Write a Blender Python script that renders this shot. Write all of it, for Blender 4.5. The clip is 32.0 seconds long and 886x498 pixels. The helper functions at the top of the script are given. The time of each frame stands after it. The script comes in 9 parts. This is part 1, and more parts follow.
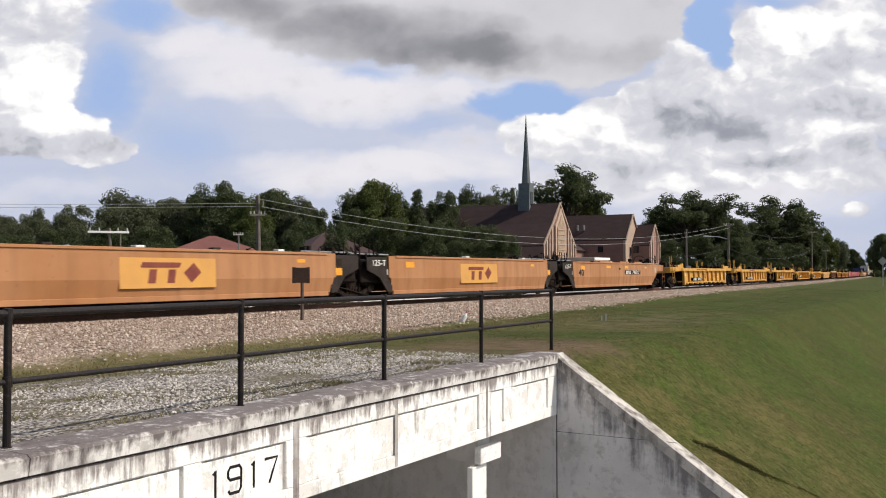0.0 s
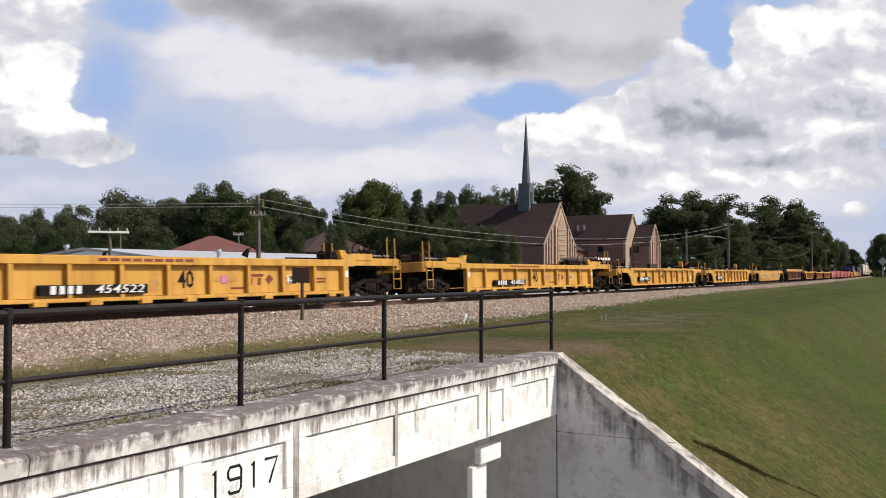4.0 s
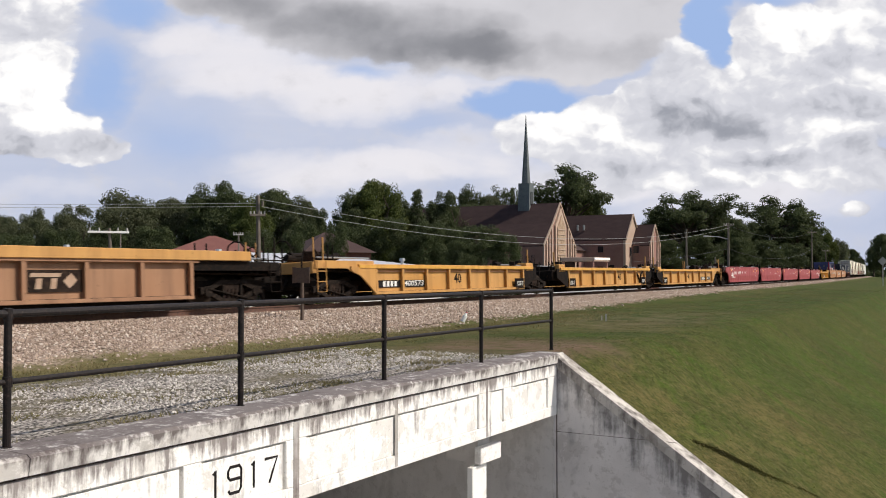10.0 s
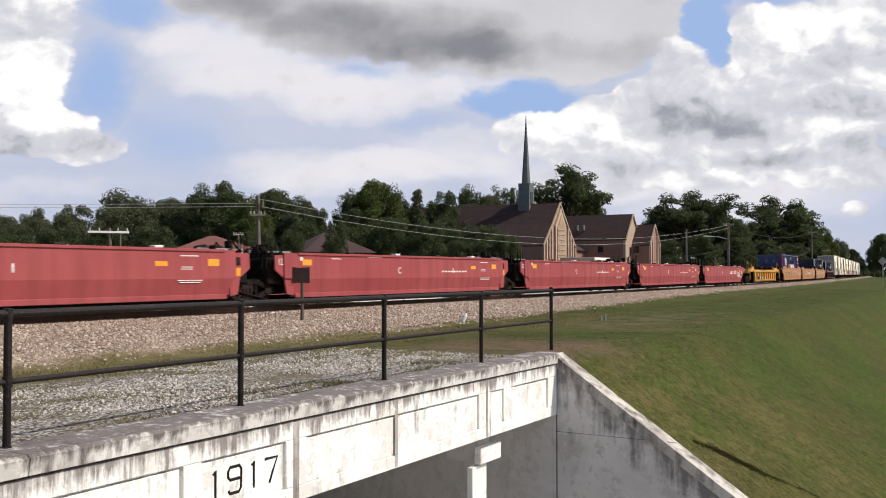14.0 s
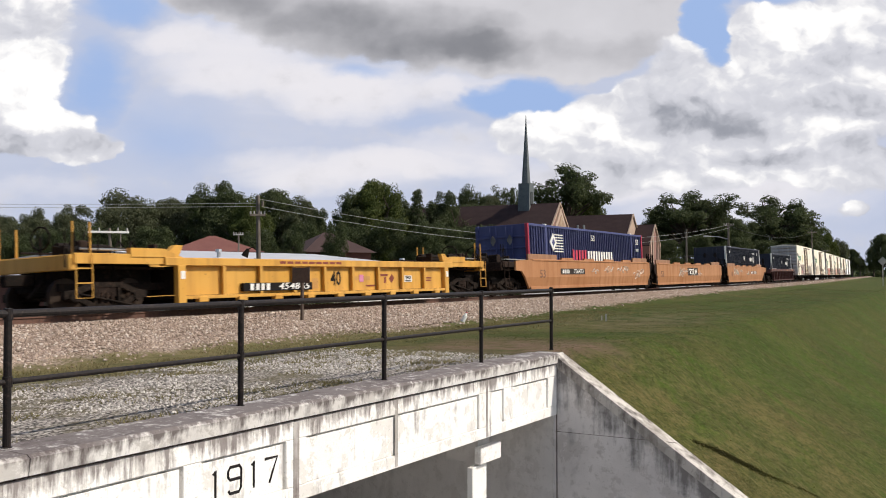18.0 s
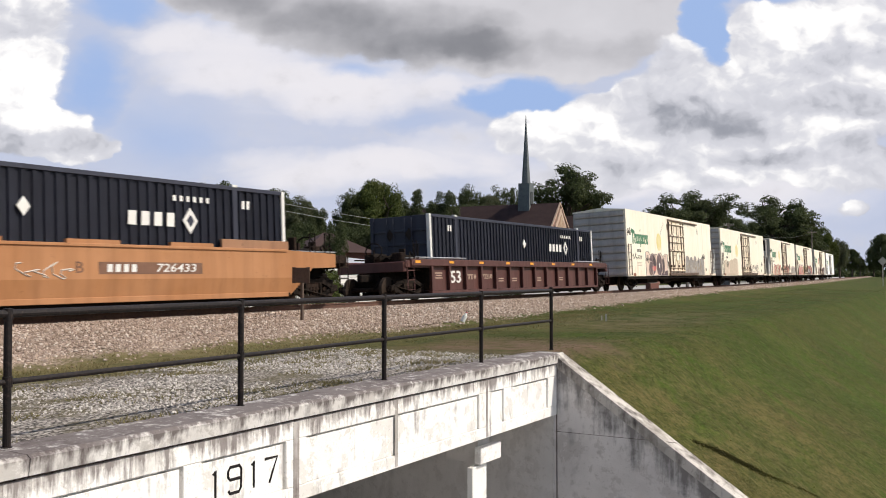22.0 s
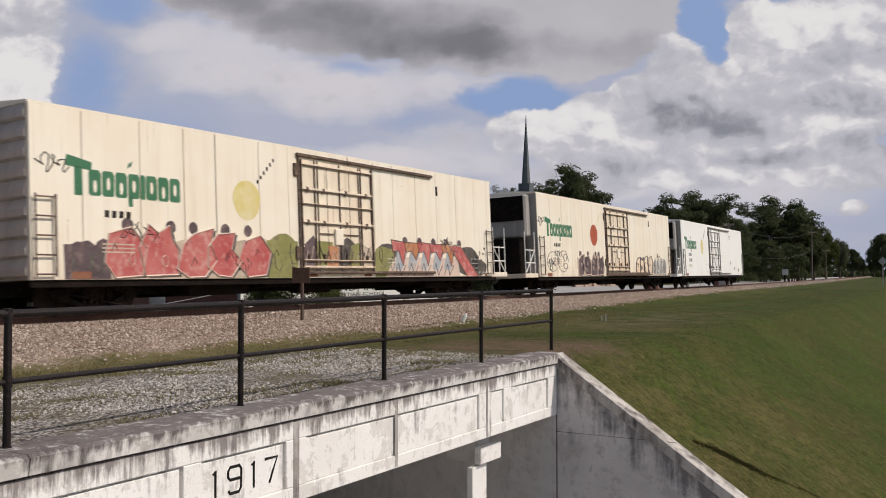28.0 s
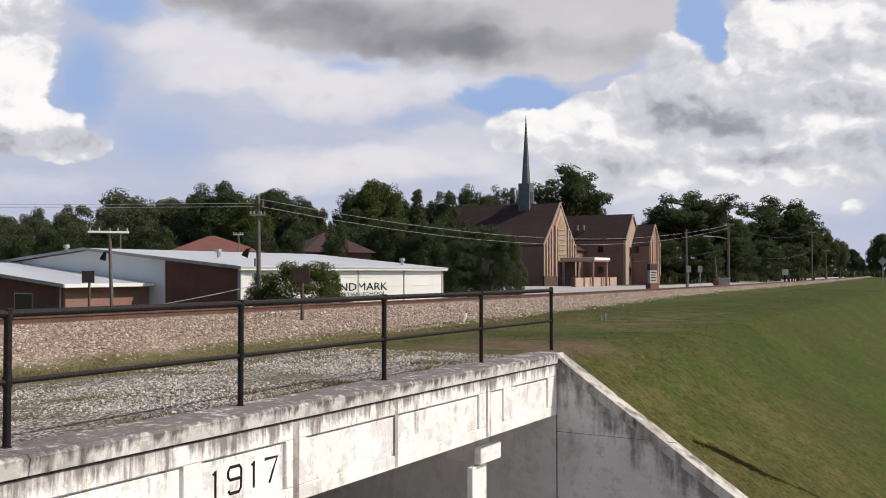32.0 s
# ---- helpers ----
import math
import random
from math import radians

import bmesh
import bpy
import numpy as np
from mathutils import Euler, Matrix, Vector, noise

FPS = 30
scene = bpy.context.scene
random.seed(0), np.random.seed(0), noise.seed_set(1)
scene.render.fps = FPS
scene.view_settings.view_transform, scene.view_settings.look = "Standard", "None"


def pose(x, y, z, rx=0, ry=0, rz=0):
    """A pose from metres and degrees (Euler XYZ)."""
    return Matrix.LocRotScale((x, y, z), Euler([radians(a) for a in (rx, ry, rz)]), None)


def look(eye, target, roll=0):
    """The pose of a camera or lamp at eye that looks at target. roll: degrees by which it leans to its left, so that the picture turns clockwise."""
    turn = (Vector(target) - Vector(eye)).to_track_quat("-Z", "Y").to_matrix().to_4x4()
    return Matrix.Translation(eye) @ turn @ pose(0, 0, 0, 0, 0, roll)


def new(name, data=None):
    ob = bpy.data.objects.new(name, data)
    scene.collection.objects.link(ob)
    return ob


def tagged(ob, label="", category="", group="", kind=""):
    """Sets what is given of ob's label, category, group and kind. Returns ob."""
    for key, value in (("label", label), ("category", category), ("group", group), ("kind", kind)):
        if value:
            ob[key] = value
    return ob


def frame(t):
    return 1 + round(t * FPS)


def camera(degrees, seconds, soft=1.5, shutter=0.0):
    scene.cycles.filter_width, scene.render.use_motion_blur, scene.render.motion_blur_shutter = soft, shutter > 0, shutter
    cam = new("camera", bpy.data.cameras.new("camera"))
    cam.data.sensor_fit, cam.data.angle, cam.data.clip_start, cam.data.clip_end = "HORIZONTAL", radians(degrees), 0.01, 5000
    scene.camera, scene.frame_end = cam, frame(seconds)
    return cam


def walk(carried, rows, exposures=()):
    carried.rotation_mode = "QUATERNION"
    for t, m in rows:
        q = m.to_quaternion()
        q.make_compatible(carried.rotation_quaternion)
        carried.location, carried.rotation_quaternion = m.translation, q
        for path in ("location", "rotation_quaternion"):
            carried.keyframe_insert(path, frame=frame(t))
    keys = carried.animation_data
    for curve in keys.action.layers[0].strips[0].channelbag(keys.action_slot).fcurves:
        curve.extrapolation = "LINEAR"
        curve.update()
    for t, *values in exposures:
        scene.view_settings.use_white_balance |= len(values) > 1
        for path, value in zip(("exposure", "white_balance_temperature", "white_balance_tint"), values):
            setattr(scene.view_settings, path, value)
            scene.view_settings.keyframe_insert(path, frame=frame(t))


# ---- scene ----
EYE = (0.0, 0.0, 0.95)
cam = camera(51.85, 32.0, soft=1.0, shutter=0.12)
VIEW = look(EYE, (0.0, 100.0, 0.95 + 100.0 * math.tan(0.02505)))
walk(cam, [(0.0, VIEW), (32.0, VIEW)],
     exposures=[(0, 0.0, 6500, 10), (18, 0.0, 6500, 10), (20, 0.02, 6500, 10), (21.5, 0.02, 6500, 10), (22.4, -0.02, 6500, 11), (23.2, -0.22, 6500, 12), (24, -0.37, 6500, 12),
                (25, -0.48, 6500, 13), (27, -0.50, 6500, 13), (28.5, -0.49, 6500, 13), (30, -0.48, 6500, 13), (31, -0.50, 6500, 13), (31.6, -0.28, 6500, 12), (32, -0.12, 6500, 11)])


# ---- the track's line: straight, then an easing curve, then straight again ----
S0, CURV, EASE, GRADE, CANT = -147.737, 0.00177552, -5.17051e-6, -0.00216576, 0.0461425
TAN0 = 0.805939
STEP = 0.5
_s = np.arange(-700.0, 1100.0, STEP)
_d = np.clip(_s - S0, 0.0, -CURV / EASE)
_ang = TAN0 + CURV * _d + EASE * _d * _d / 2
_x = np.concatenate([[0], np.cumsum(np.cos((_ang[1:] + _ang[:-1]) / 2)) * STEP])
_y = np.concatenate([[0], np.cumsum(np.sin((_ang[1:] + _ang[:-1]) / 2)) * STEP])
_x += S0 * math.cos(TAN0) - 2.32698 * math.sin(TAN0) - np.interp(S0, _s, _x)
_y += S0 * math.sin(TAN0) + 2.32698 * math.cos(TAN0) - np.interp(S0, _s, _y)


def track(s):
    """Centre of the track at s metres along it, and the angle of its tangent."""
    return float(np.interp(s, _s, _x)), float(np.interp(s, _s, _y)), float(np.interp(s, _s, _ang))


def beside(s, o, z=0.0):
    """A point o metres from the track's centre towards the viewer, at level z (the grade follows the track)."""
    x, y, a = track(s)
    return Vector((x + o * math.sin(a), y - o * math.cos(a), z + GRADE * min(max(s, -80), 700)))


def on_rails(s):
    """Pose of a vehicle whose middle is at s: x along the track, y away from the viewer, leaning with the cant."""
    x, y, a = track(s)
    z = GRADE * min(max(s, -80), 700) - 0.7175 * math.sin(CANT)
    return Matrix.Translation((x, y, z)) @ Matrix.Rotation(a, 4, "Z") @ Matrix.Rotation(-CANT, 4, "X")


# ---- light ----
SUN_EL, SUN_AZ = radians(48), math.atan2(-0.10, 0.993)
world = bpy.data.worlds.new("sky")
scene.world = world
world.use_nodes = True
_n = world.node_tree.nodes
sky = _n.new("ShaderNodeTexSky")
sky.sky_type, sky.sun_disc = "NISHITA", False
sky.sun_elevation, sky.sun_rotation = SUN_EL, math.pi / 2 - SUN_AZ
sky.air_density, sky.dust_density = 1.0, 2.0
_n["Background"].inputs["Strength"].default_value = 0.11
world.node_tree.links.new(sky.outputs[0], _n["Background"].inputs["Color"])
sun = new("sun", bpy.data.lights.new("sun", "SUN"))
sun.data.energy, sun.data.angle, sun.data.color = 4.3, radians(0.6), (1.0, 0.92, 0.80)
_dir = Vector((math.cos(SUN_AZ) * math.cos(SUN_EL), math.sin(SUN_AZ) * math.cos(SUN_EL), math.sin(SUN_EL)))
sun.matrix_world = look(_dir * 100, (0, 0, 0))
# ---- materials ----
class Net:
    """Shorthand for a material's nodes."""

    def __init__(self, name):
        self.m = bpy.data.materials.new(name)
        self.m.use_nodes = True
        self.t = self.m.node_tree
        self.bsdf = self.t.nodes["Principled BSDF"]
        self.out = self.t.nodes["Material Output"]

    def node(self, kind, **values):
        n = self.t.nodes.new("ShaderNode" + kind)
        for k, v in values.items():
            n.inputs[k.replace("_", " ")].default_value = v
        return n

    def link(self, a, b):
        self.t.links.new(a, b)

    def math(self, op, a, b=None, c=None, clamp=False):
        n = self.t.nodes.new("ShaderNodeMath")
        n.operation, n.use_clamp = op, clamp
        for i, v in enumerate((a, b, c)):
            if v is None:
                continue
            if isinstance(v, (int, float)):
                n.inputs[i].default_value = v
            else:
                self.link(v, n.inputs[i])
        return n.outputs[0]

    def mix(self, fac, a, b, blend="MIX"):
        n = self.t.nodes.new("ShaderNodeMix")
        n.data_type, n.blend_type = "RGBA", blend
        for s, v in ((n.inputs[0], fac), (n.inputs[6], a), (n.inputs[7], b)):
            if isinstance(v, (int, float)):
                s.default_value = v
            elif isinstance(v, (tuple, list)):
                s.default_value = (*v[:3], 1)
            else:
                self.link(v, s)
        return n.outputs[2]

    def coords(self, scale=(1, 1, 1), kind="Object"):
        c = self.t.nodes.new("ShaderNodeTexCoord")
        m = self.t.nodes.new("ShaderNodeMapping")
        m.inputs["Scale"].default_value = scale
        self.link(c.outputs[kind], m.inputs["Vector"])
        return m.outputs[0]

    def noise(self, scale, detail=4.0, rough=0.55, vec=None, distort=0.0):
        n = self.node("TexNoise", Scale=scale, Detail=detail, Roughness=rough, Distortion=distort)
        if vec is not None:
            self.link(vec, n.inputs["Vector"])
        return n.outputs["Fac"]

    def ramp(self, fac, stops):
        n = self.t.nodes.new("ShaderNodeValToRGB")
        e = n.color_ramp.elements
        while len(e) < len(stops):
            e.new(0.5)
        for el, (p, c) in zip(e, stops):
            el.position = p
            el.color = (c, c, c, 1) if isinstance(c, (int, float)) else (*c, 1)
        self.link(fac, n.inputs[0])
        return n.outputs[0]

    def bump(self, height, strength, distance):
        n = self.node("Bump", Strength=strength, Distance=distance)
        self.link(height, n.inputs["Height"])
        self.link(n.outputs[0], self.bsdf.inputs["Normal"])

    def colour(self, c):
        if isinstance(c, (tuple, list)):
            self.bsdf.inputs["Base Color"].default_value = (*c[:3], 1)
        else:
            self.link(c, self.bsdf.inputs["Base Color"])

    def surface(self, rough, metal=0.0):
        if isinstance(rough, (int, float)):
            self.bsdf.inputs["Roughness"].default_value = rough
        else:
            self.link(rough, self.bsdf.inputs["Roughness"])
        self.bsdf.inputs["Metallic"].default_value = metal


def mottled(name, a, b, c=None, big=0.6, fine=9.0, rough=0.8, metal=0.0, bump=0.2, dist=0.02, stretch=(1, 1, 1), kind="Object"):
    """Two scales of variation: a to b in large patches, c in fine specks."""
    n = Net(name)
    v = n.coords(stretch, kind)
    col = n.mix(n.ramp(n.noise(big, 5, 0.6, v), [(0.35, 0), (0.65, 1)]), a, b)
    f = n.noise(fine, 4, 0.65, v)
    if c:
        col = n.mix(n.ramp(f, [(0.5, 0), (0.72, 1)]), col, c)
    n.colour(col)
    n.surface(rough, metal)
    if bump:
        n.bump(f, bump, dist)
    return n.m


def car_paint(name, base, faded, dirt, rough=0.5, streak=0.55):
    """Weathered paint: fading patches, vertical dirt streaks, rust specks."""
    n = Net(name)
    v = n.coords()
    col = n.mix(n.ramp(n.noise(0.45, 4, 0.6, v), [(0.35, 0), (0.7, 1)]), base, faded)
    s = n.noise(1.0, 5, 0.6, n.coords((2.6, 2.6, 0.22)))
    col = n.mix(n.math("MULTIPLY", n.ramp(s, [(0.45, 0), (0.75, 1)]), streak), col, dirt)
    r = n.noise(7.0, 5, 0.7, v)
    col = n.mix(n.math("MULTIPLY", n.ramp(r, [(0.62, 0), (0.74, 1)]), 0.6), col, (dirt[0] * 0.6, dirt[1] * 0.5, dirt[2] * 0.45))
    n.colour(col)
    n.surface(n.ramp(s, [(0.3, rough), (0.8, min(1, rough + 0.3))]))
    n.bump(r, 0.1, 0.01)
    return n.m


def boxcar_paint(name, base, faded, dirt, rust, amount):
    """White side paint: yellowing patches, thin dirt streaks, road splash in ragged patches along the lower side, rust runs."""
    n = Net(name)
    v = n.coords()
    sep = n.t.nodes.new("ShaderNodeSeparateXYZ")
    n.link(v, sep.inputs[0])
    col = n.mix(n.ramp(n.noise(0.4, 5, 0.62, v), [(0.38, 0), (0.68, 1)]), base, faded)
    s = n.noise(1.0, 5, 0.6, n.coords((3.2, 3.2, 0.18)))
    col = n.mix(n.math("MULTIPLY", n.ramp(s, [(0.48, 0), (0.75, 1)]), amount * 0.5), col, dirt)
    splash_ = n.math("MULTIPLY_ADD", n.math("SUBTRACT", sep.outputs[2], 0.8), -0.16, n.math("ADD", n.math("MULTIPLY", n.noise(1.3, 6, 0.7, v), 0.6), n.math("MULTIPLY", s, 0.4)))
    col = n.mix(n.math("MULTIPLY", n.ramp(splash_, [(0.40, 0), (0.62, 1)]), amount), col, dirt)
    run = n.noise(1.0, 4, 0.6, n.coords((9.0, 9.0, 0.35)))
    col = n.mix(n.math("MULTIPLY", n.ramp(run, [(0.64, 0), (0.72, 1)]), amount * 0.9), col, rust)
    fleck = n.noise(9.0, 5, 0.7, v)
    col = n.mix(n.math("MULTIPLY", n.ramp(fleck, [(0.66, 0), (0.72, 1)]), amount), col, rust)
    n.colour(col)
    n.surface(n.ramp(s, [(0.3, 0.42), (0.8, 0.7)]))
    n.bump(fleck, 0.08, 0.01)
    return n.m


M_ORANGE = car_paint("orange_paint", (0.365, 0.155, 0.054), (0.45, 0.215, 0.095), (0.22, 0.095, 0.04), streak=0.42)
M_YELLOW = car_paint("yellow_paint", (0.59, 0.30, 0.042), (0.64, 0.35, 0.07), (0.25, 0.115, 0.025))
M_MUSTARD = car_paint("mustard_paint", (0.50, 0.25, 0.060), (0.54, 0.29, 0.09), (0.24, 0.12, 0.04))
M_TAN = car_paint("tan_brown_paint", (0.29, 0.145, 0.075), (0.35, 0.19, 0.105), (0.11, 0.055, 0.035))
M_MAROON = car_paint("faded_red_paint", (0.30, 0.044, 0.051), (0.35, 0.064, 0.067), (0.15, 0.027, 0.030), streak=0.38)
M_OXIDE = car_paint("oxide_red_paint", (0.078, 0.026, 0.022), (0.10, 0.037, 0.030), (0.05, 0.022, 0.018))
M_WHITE = boxcar_paint("cream_white_paint", (0.95, 0.885, 0.75), (0.92, 0.81, 0.65), (0.62, 0.47, 0.33), (0.30, 0.17, 0.10), 0.55)
M_FRESH = boxcar_paint("fresh_white_paint", (0.95, 0.945, 0.92), (0.92, 0.91, 0.88), (0.72, 0.69, 0.63), (0.5, 0.42, 0.34), 0.22)
M_NAVY = car_paint("navy_container_paint", (0.022, 0.025, 0.046), (0.030, 0.034, 0.056), (0.014, 0.014, 0.02), streak=0.3)
M_BLUE = car_paint("blue_container_paint", (0.046, 0.055, 0.17), (0.065, 0.077, 0.20), (0.025, 0.028, 0.08), streak=0.35)
M_REDEDGE = car_paint("red_edge_paint", (0.45, 0.03, 0.07), (0.5, 0.05, 0.08), (0.25, 0.02, 0.03))
M_GREYEND = car_paint("grey_end_paint", (0.36, 0.34, 0.32), (0.44, 0.42, 0.40), (0.2, 0.18, 0.16))
M_DARK = mottled("grimy_dark_steel", (0.008, 0.007, 0.0065), (0.016, 0.012, 0.010), (0.03, 0.018, 0.013), 1.5, 12, 0.9, 0.0)
M_BOGIE = mottled("brown_grime_steel", (0.016, 0.011, 0.009), (0.030, 0.020, 0.016), (0.06, 0.038, 0.027), 1.8, 14, 0.9, 0.0)
M_WHEEL = mottled("wheel_steel", (0.03, 0.022, 0.018), (0.05, 0.036, 0.028), None, 3, 20, 0.7, 0.2)
M_FRAMES = mottled("truck_side_frame_steel", (0.010, 0.008, 0.007), (0.020, 0.015, 0.012), (0.05, 0.034, 0.026), 1.8, 14, 0.9)
M_ENDPALE = car_paint("pale_grey_end_paint", (0.50, 0.45, 0.42), (0.58, 0.53, 0.49), (0.16, 0.13, 0.115), streak=0.4)
M_BLACKP = mottled("black_rail_paint", (0.008, 0.006, 0.006), (0.015, 0.011, 0.011), (0.04, 0.027, 0.022), 2.5, 30, 0.5, 0.0, 0.15, 0.004)
M_INKW = mottled("white_stencil", (0.78, 0.77, 0.74), (0.70, 0.69, 0.66), None, 3, 30, 0.6, bump=0)
M_INKK = mottled("black_stencil", (0.010, 0.009, 0.009), (0.018, 0.015, 0.014), None, 3, 30, 0.6, bump=0)
M_BLACKP.node_tree.nodes["Principled BSDF"].inputs["Specular IOR Level"].default_value = 0.25
M_INKBR = mottled("brown_stencil", (0.17, 0.028, 0.018), (0.22, 0.05, 0.03), None, 3, 30, 0.6, bump=0)
M_INKTAN = mottled("faded_tan_stencil", (0.36, 0.24, 0.16), (0.44, 0.31, 0.22), None, 3, 30, 0.7, bump=0)
M_INKFADE = mottled("faded_brown_stencil", (0.15, 0.075, 0.045), (0.20, 0.10, 0.06), None, 3, 30, 0.7, bump=0)
M_INKRED = mottled("red_stencil", (0.40, 0.05, 0.03), (0.46, 0.08, 0.05), None, 3, 30, 0.6, bump=0)
M_INKGREEN = mottled("green_stencil", (0.035, 0.16, 0.075), (0.06, 0.20, 0.10), None, 3, 30, 0.6, bump=0)
M_CHALK = mottled("pale_chalk_paint", (0.55, 0.50, 0.44), (0.66, 0.62, 0.56), None, 3, 20, 0.8, bump=0)
M_TAGROSE = mottled("pink_chalk_mark", (0.55, 0.16, 0.30), (0.60, 0.24, 0.36), None, 3, 20, 0.7, bump=0)
M_PATCHY = mottled("yellow_patch", (0.66, 0.34, 0.075), (0.60, 0.30, 0.08), None, 2, 20, 0.55, bump=0)
M_REFLECT = mottled("amber_reflector", (0.75, 0.30, 0.02), (0.85, 0.38, 0.03), None, 3, 30, 0.35, bump=0)
M_GREYPLATE = mottled("dark_grey_plate", (0.022, 0.018, 0.017), (0.04, 0.032, 0.029), (0.07, 0.05, 0.04), 3, 30, 0.6, bump=0)
M_LEMON = mottled("lemon_print", (0.72, 0.60, 0.20), (0.80, 0.70, 0.42), None, 2, 20, 0.55, bump=0)
M_FRUIT = mottled("red_fruit_print", (0.40, 0.07, 0.03), (0.50, 0.12, 0.05), None, 2, 20, 0.55, bump=0)
M_RAIL = mottled("rusty_rail_side", (0.10, 0.05, 0.035), (0.15, 0.075, 0.05), (0.06, 0.035, 0.03), 2, 14, 0.85)
M_RAILTOP = mottled("polished_rail_head", (0.42, 0.40, 0.39), (0.34, 0.32, 0.31), None, 2, 14, 0.28, 1.0, 0)
M_TIE = mottled("weathered_sleeper_wood", (0.075, 0.055, 0.042), (0.12, 0.09, 0.07), (0.17, 0.14, 0.11), 2, 16, 0.9, stretch=(0.3, 1, 1))
for _m in (M_DARK, M_BOGIE, M_WHEEL, M_GREYPLATE, M_FRAMES, M_INKK):
    _m.node_tree.nodes["Principled BSDF"].inputs["Specular IOR Level"].default_value = 0.1
def concrete(name, base, pale, stain, amount, narrow=7.0, lo=0.5, hi=0.68, runs=None):
    """Painted concrete with flaking, dark run-off streaks and pitting."""
    n = Net(name)
    v = n.coords()
    col = n.mix(n.ramp(n.noise(0.9, 5, 0.6, v), [(0.35, 0), (0.65, 1)]), base, pale)
    streak = n.noise(1.0, 5, 0.62, n.coords((narrow, narrow, 0.9)))
    patch = n.noise(1.7, 6, 0.68, v)
    s = n.math("ADD", n.math("MULTIPLY", streak, 0.5), n.math("MULTIPLY", patch, 0.5))
    col = n.mix(n.math("MULTIPLY", n.ramp(s, [(lo, 0), (hi, 1)]), amount), col, stain)
    fl = n.noise(5.5, 6, 0.7, v, 0.4)
    col = n.mix(n.math("MULTIPLY", n.ramp(fl, [(0.58, 0), (0.62, 1)]), min(1, amount * 0.6)), col, (base[0] * 0.62, base[1] * 0.6, base[2] * 0.57))
    big = n.noise(1.5, 8, 0.72, v, 0.3)
    col = n.mix(n.math("MULTIPLY", n.ramp(big, [(0.535, 0), (0.55, 1)]), min(1, amount * 0.6)), col, (base[0] * 0.70, base[1] * 0.68, base[2] * 0.66))
    if runs:
        # mould and soot washed down from an edge: its level, its slope along y from y0, reach, strength
        level, slope, y0, reach, thick, strength = runs
        sep = n.t.nodes.new("ShaderNodeSeparateXYZ")
        n.link(v, sep.inputs[0])
        d = n.math("SUBTRACT", n.math("MULTIPLY_ADD", sep.outputs[1], slope, level - slope * y0), sep.outputs[2])
        wash = n.math("ADD", n.math("MULTIPLY", n.noise(1.0, 6, 0.66, n.coords((narrow * 1.5, narrow * 1.5, narrow * 0.16))), 0.6), n.math("MULTIPLY", n.noise(2.2, 6, 0.7, v), 0.4))
        m = n.ramp(n.math("MULTIPLY_ADD", d, -0.35 / reach, wash), [(thick, 0), (thick + 0.12, 1)])
        col = n.mix(n.math("MULTIPLY", m, strength), col, stain)
    speck = n.noise(38, 3, 0.7, v)
    col = n.mix(n.math("MULTIPLY", n.ramp(speck, [(0.62, 0), (0.7, 1)]), 0.35), col, stain)
    n.colour(col)
    n.surface(0.88)
    n.bump(n.math("ADD", n.noise(30, 4, 0.7, v), fl), 0.3, 0.015)
    return n.m


M_CONC = concrete("white_painted_concrete", (0.86, 0.835, 0.80), (0.92, 0.905, 0.875), (0.15, 0.12, 0.115), 0.85, 8.0, 0.545, 0.66, (-0.715, 0.0, 0.0, 0.50, 0.385, 0.85))
M_COPE = concrete("weathered_coping_concrete", (0.62, 0.59, 0.56), (0.78, 0.755, 0.725), (0.085, 0.064, 0.062), 0.85, 6.5, 0.505, 0.64, (-0.52, 0.0, 0.0, 0.28, 0.365, 0.88))
M_SLOPE = concrete("sloping_coping_concrete", (0.42, 0.39, 0.355), (0.62, 0.585, 0.54), (0.07, 0.055, 0.05), 0.9, 4.5, 0.465, 0.60)
M_WING = concrete("grey_wall_concrete", (0.57, 0.54, 0.525), (0.69, 0.66, 0.645), (0.12, 0.11, 0.11), 0.72, 2.6, 0.53, 0.68, (-0.60, 0.68, -0.315, 1.5, 0.36, 0.8))
# near-black for grimy joints, and for the shade under the parapet coping
M_JOINTSHADE = mottled("joint_grime_and_shade", (0.045, 0.030, 0.027), (0.11, 0.08, 0.07), (0.2, 0.16, 0.14), 3, 14, 0.95)
M_STAIN = concrete("stained_concrete", (0.42, 0.39, 0.37), (0.6, 0.57, 0.54), (0.14, 0.11, 0.10), 0.95, 16.0, 0.42, 0.56)
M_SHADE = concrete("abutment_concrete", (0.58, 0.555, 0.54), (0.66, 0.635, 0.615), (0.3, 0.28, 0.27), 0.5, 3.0)


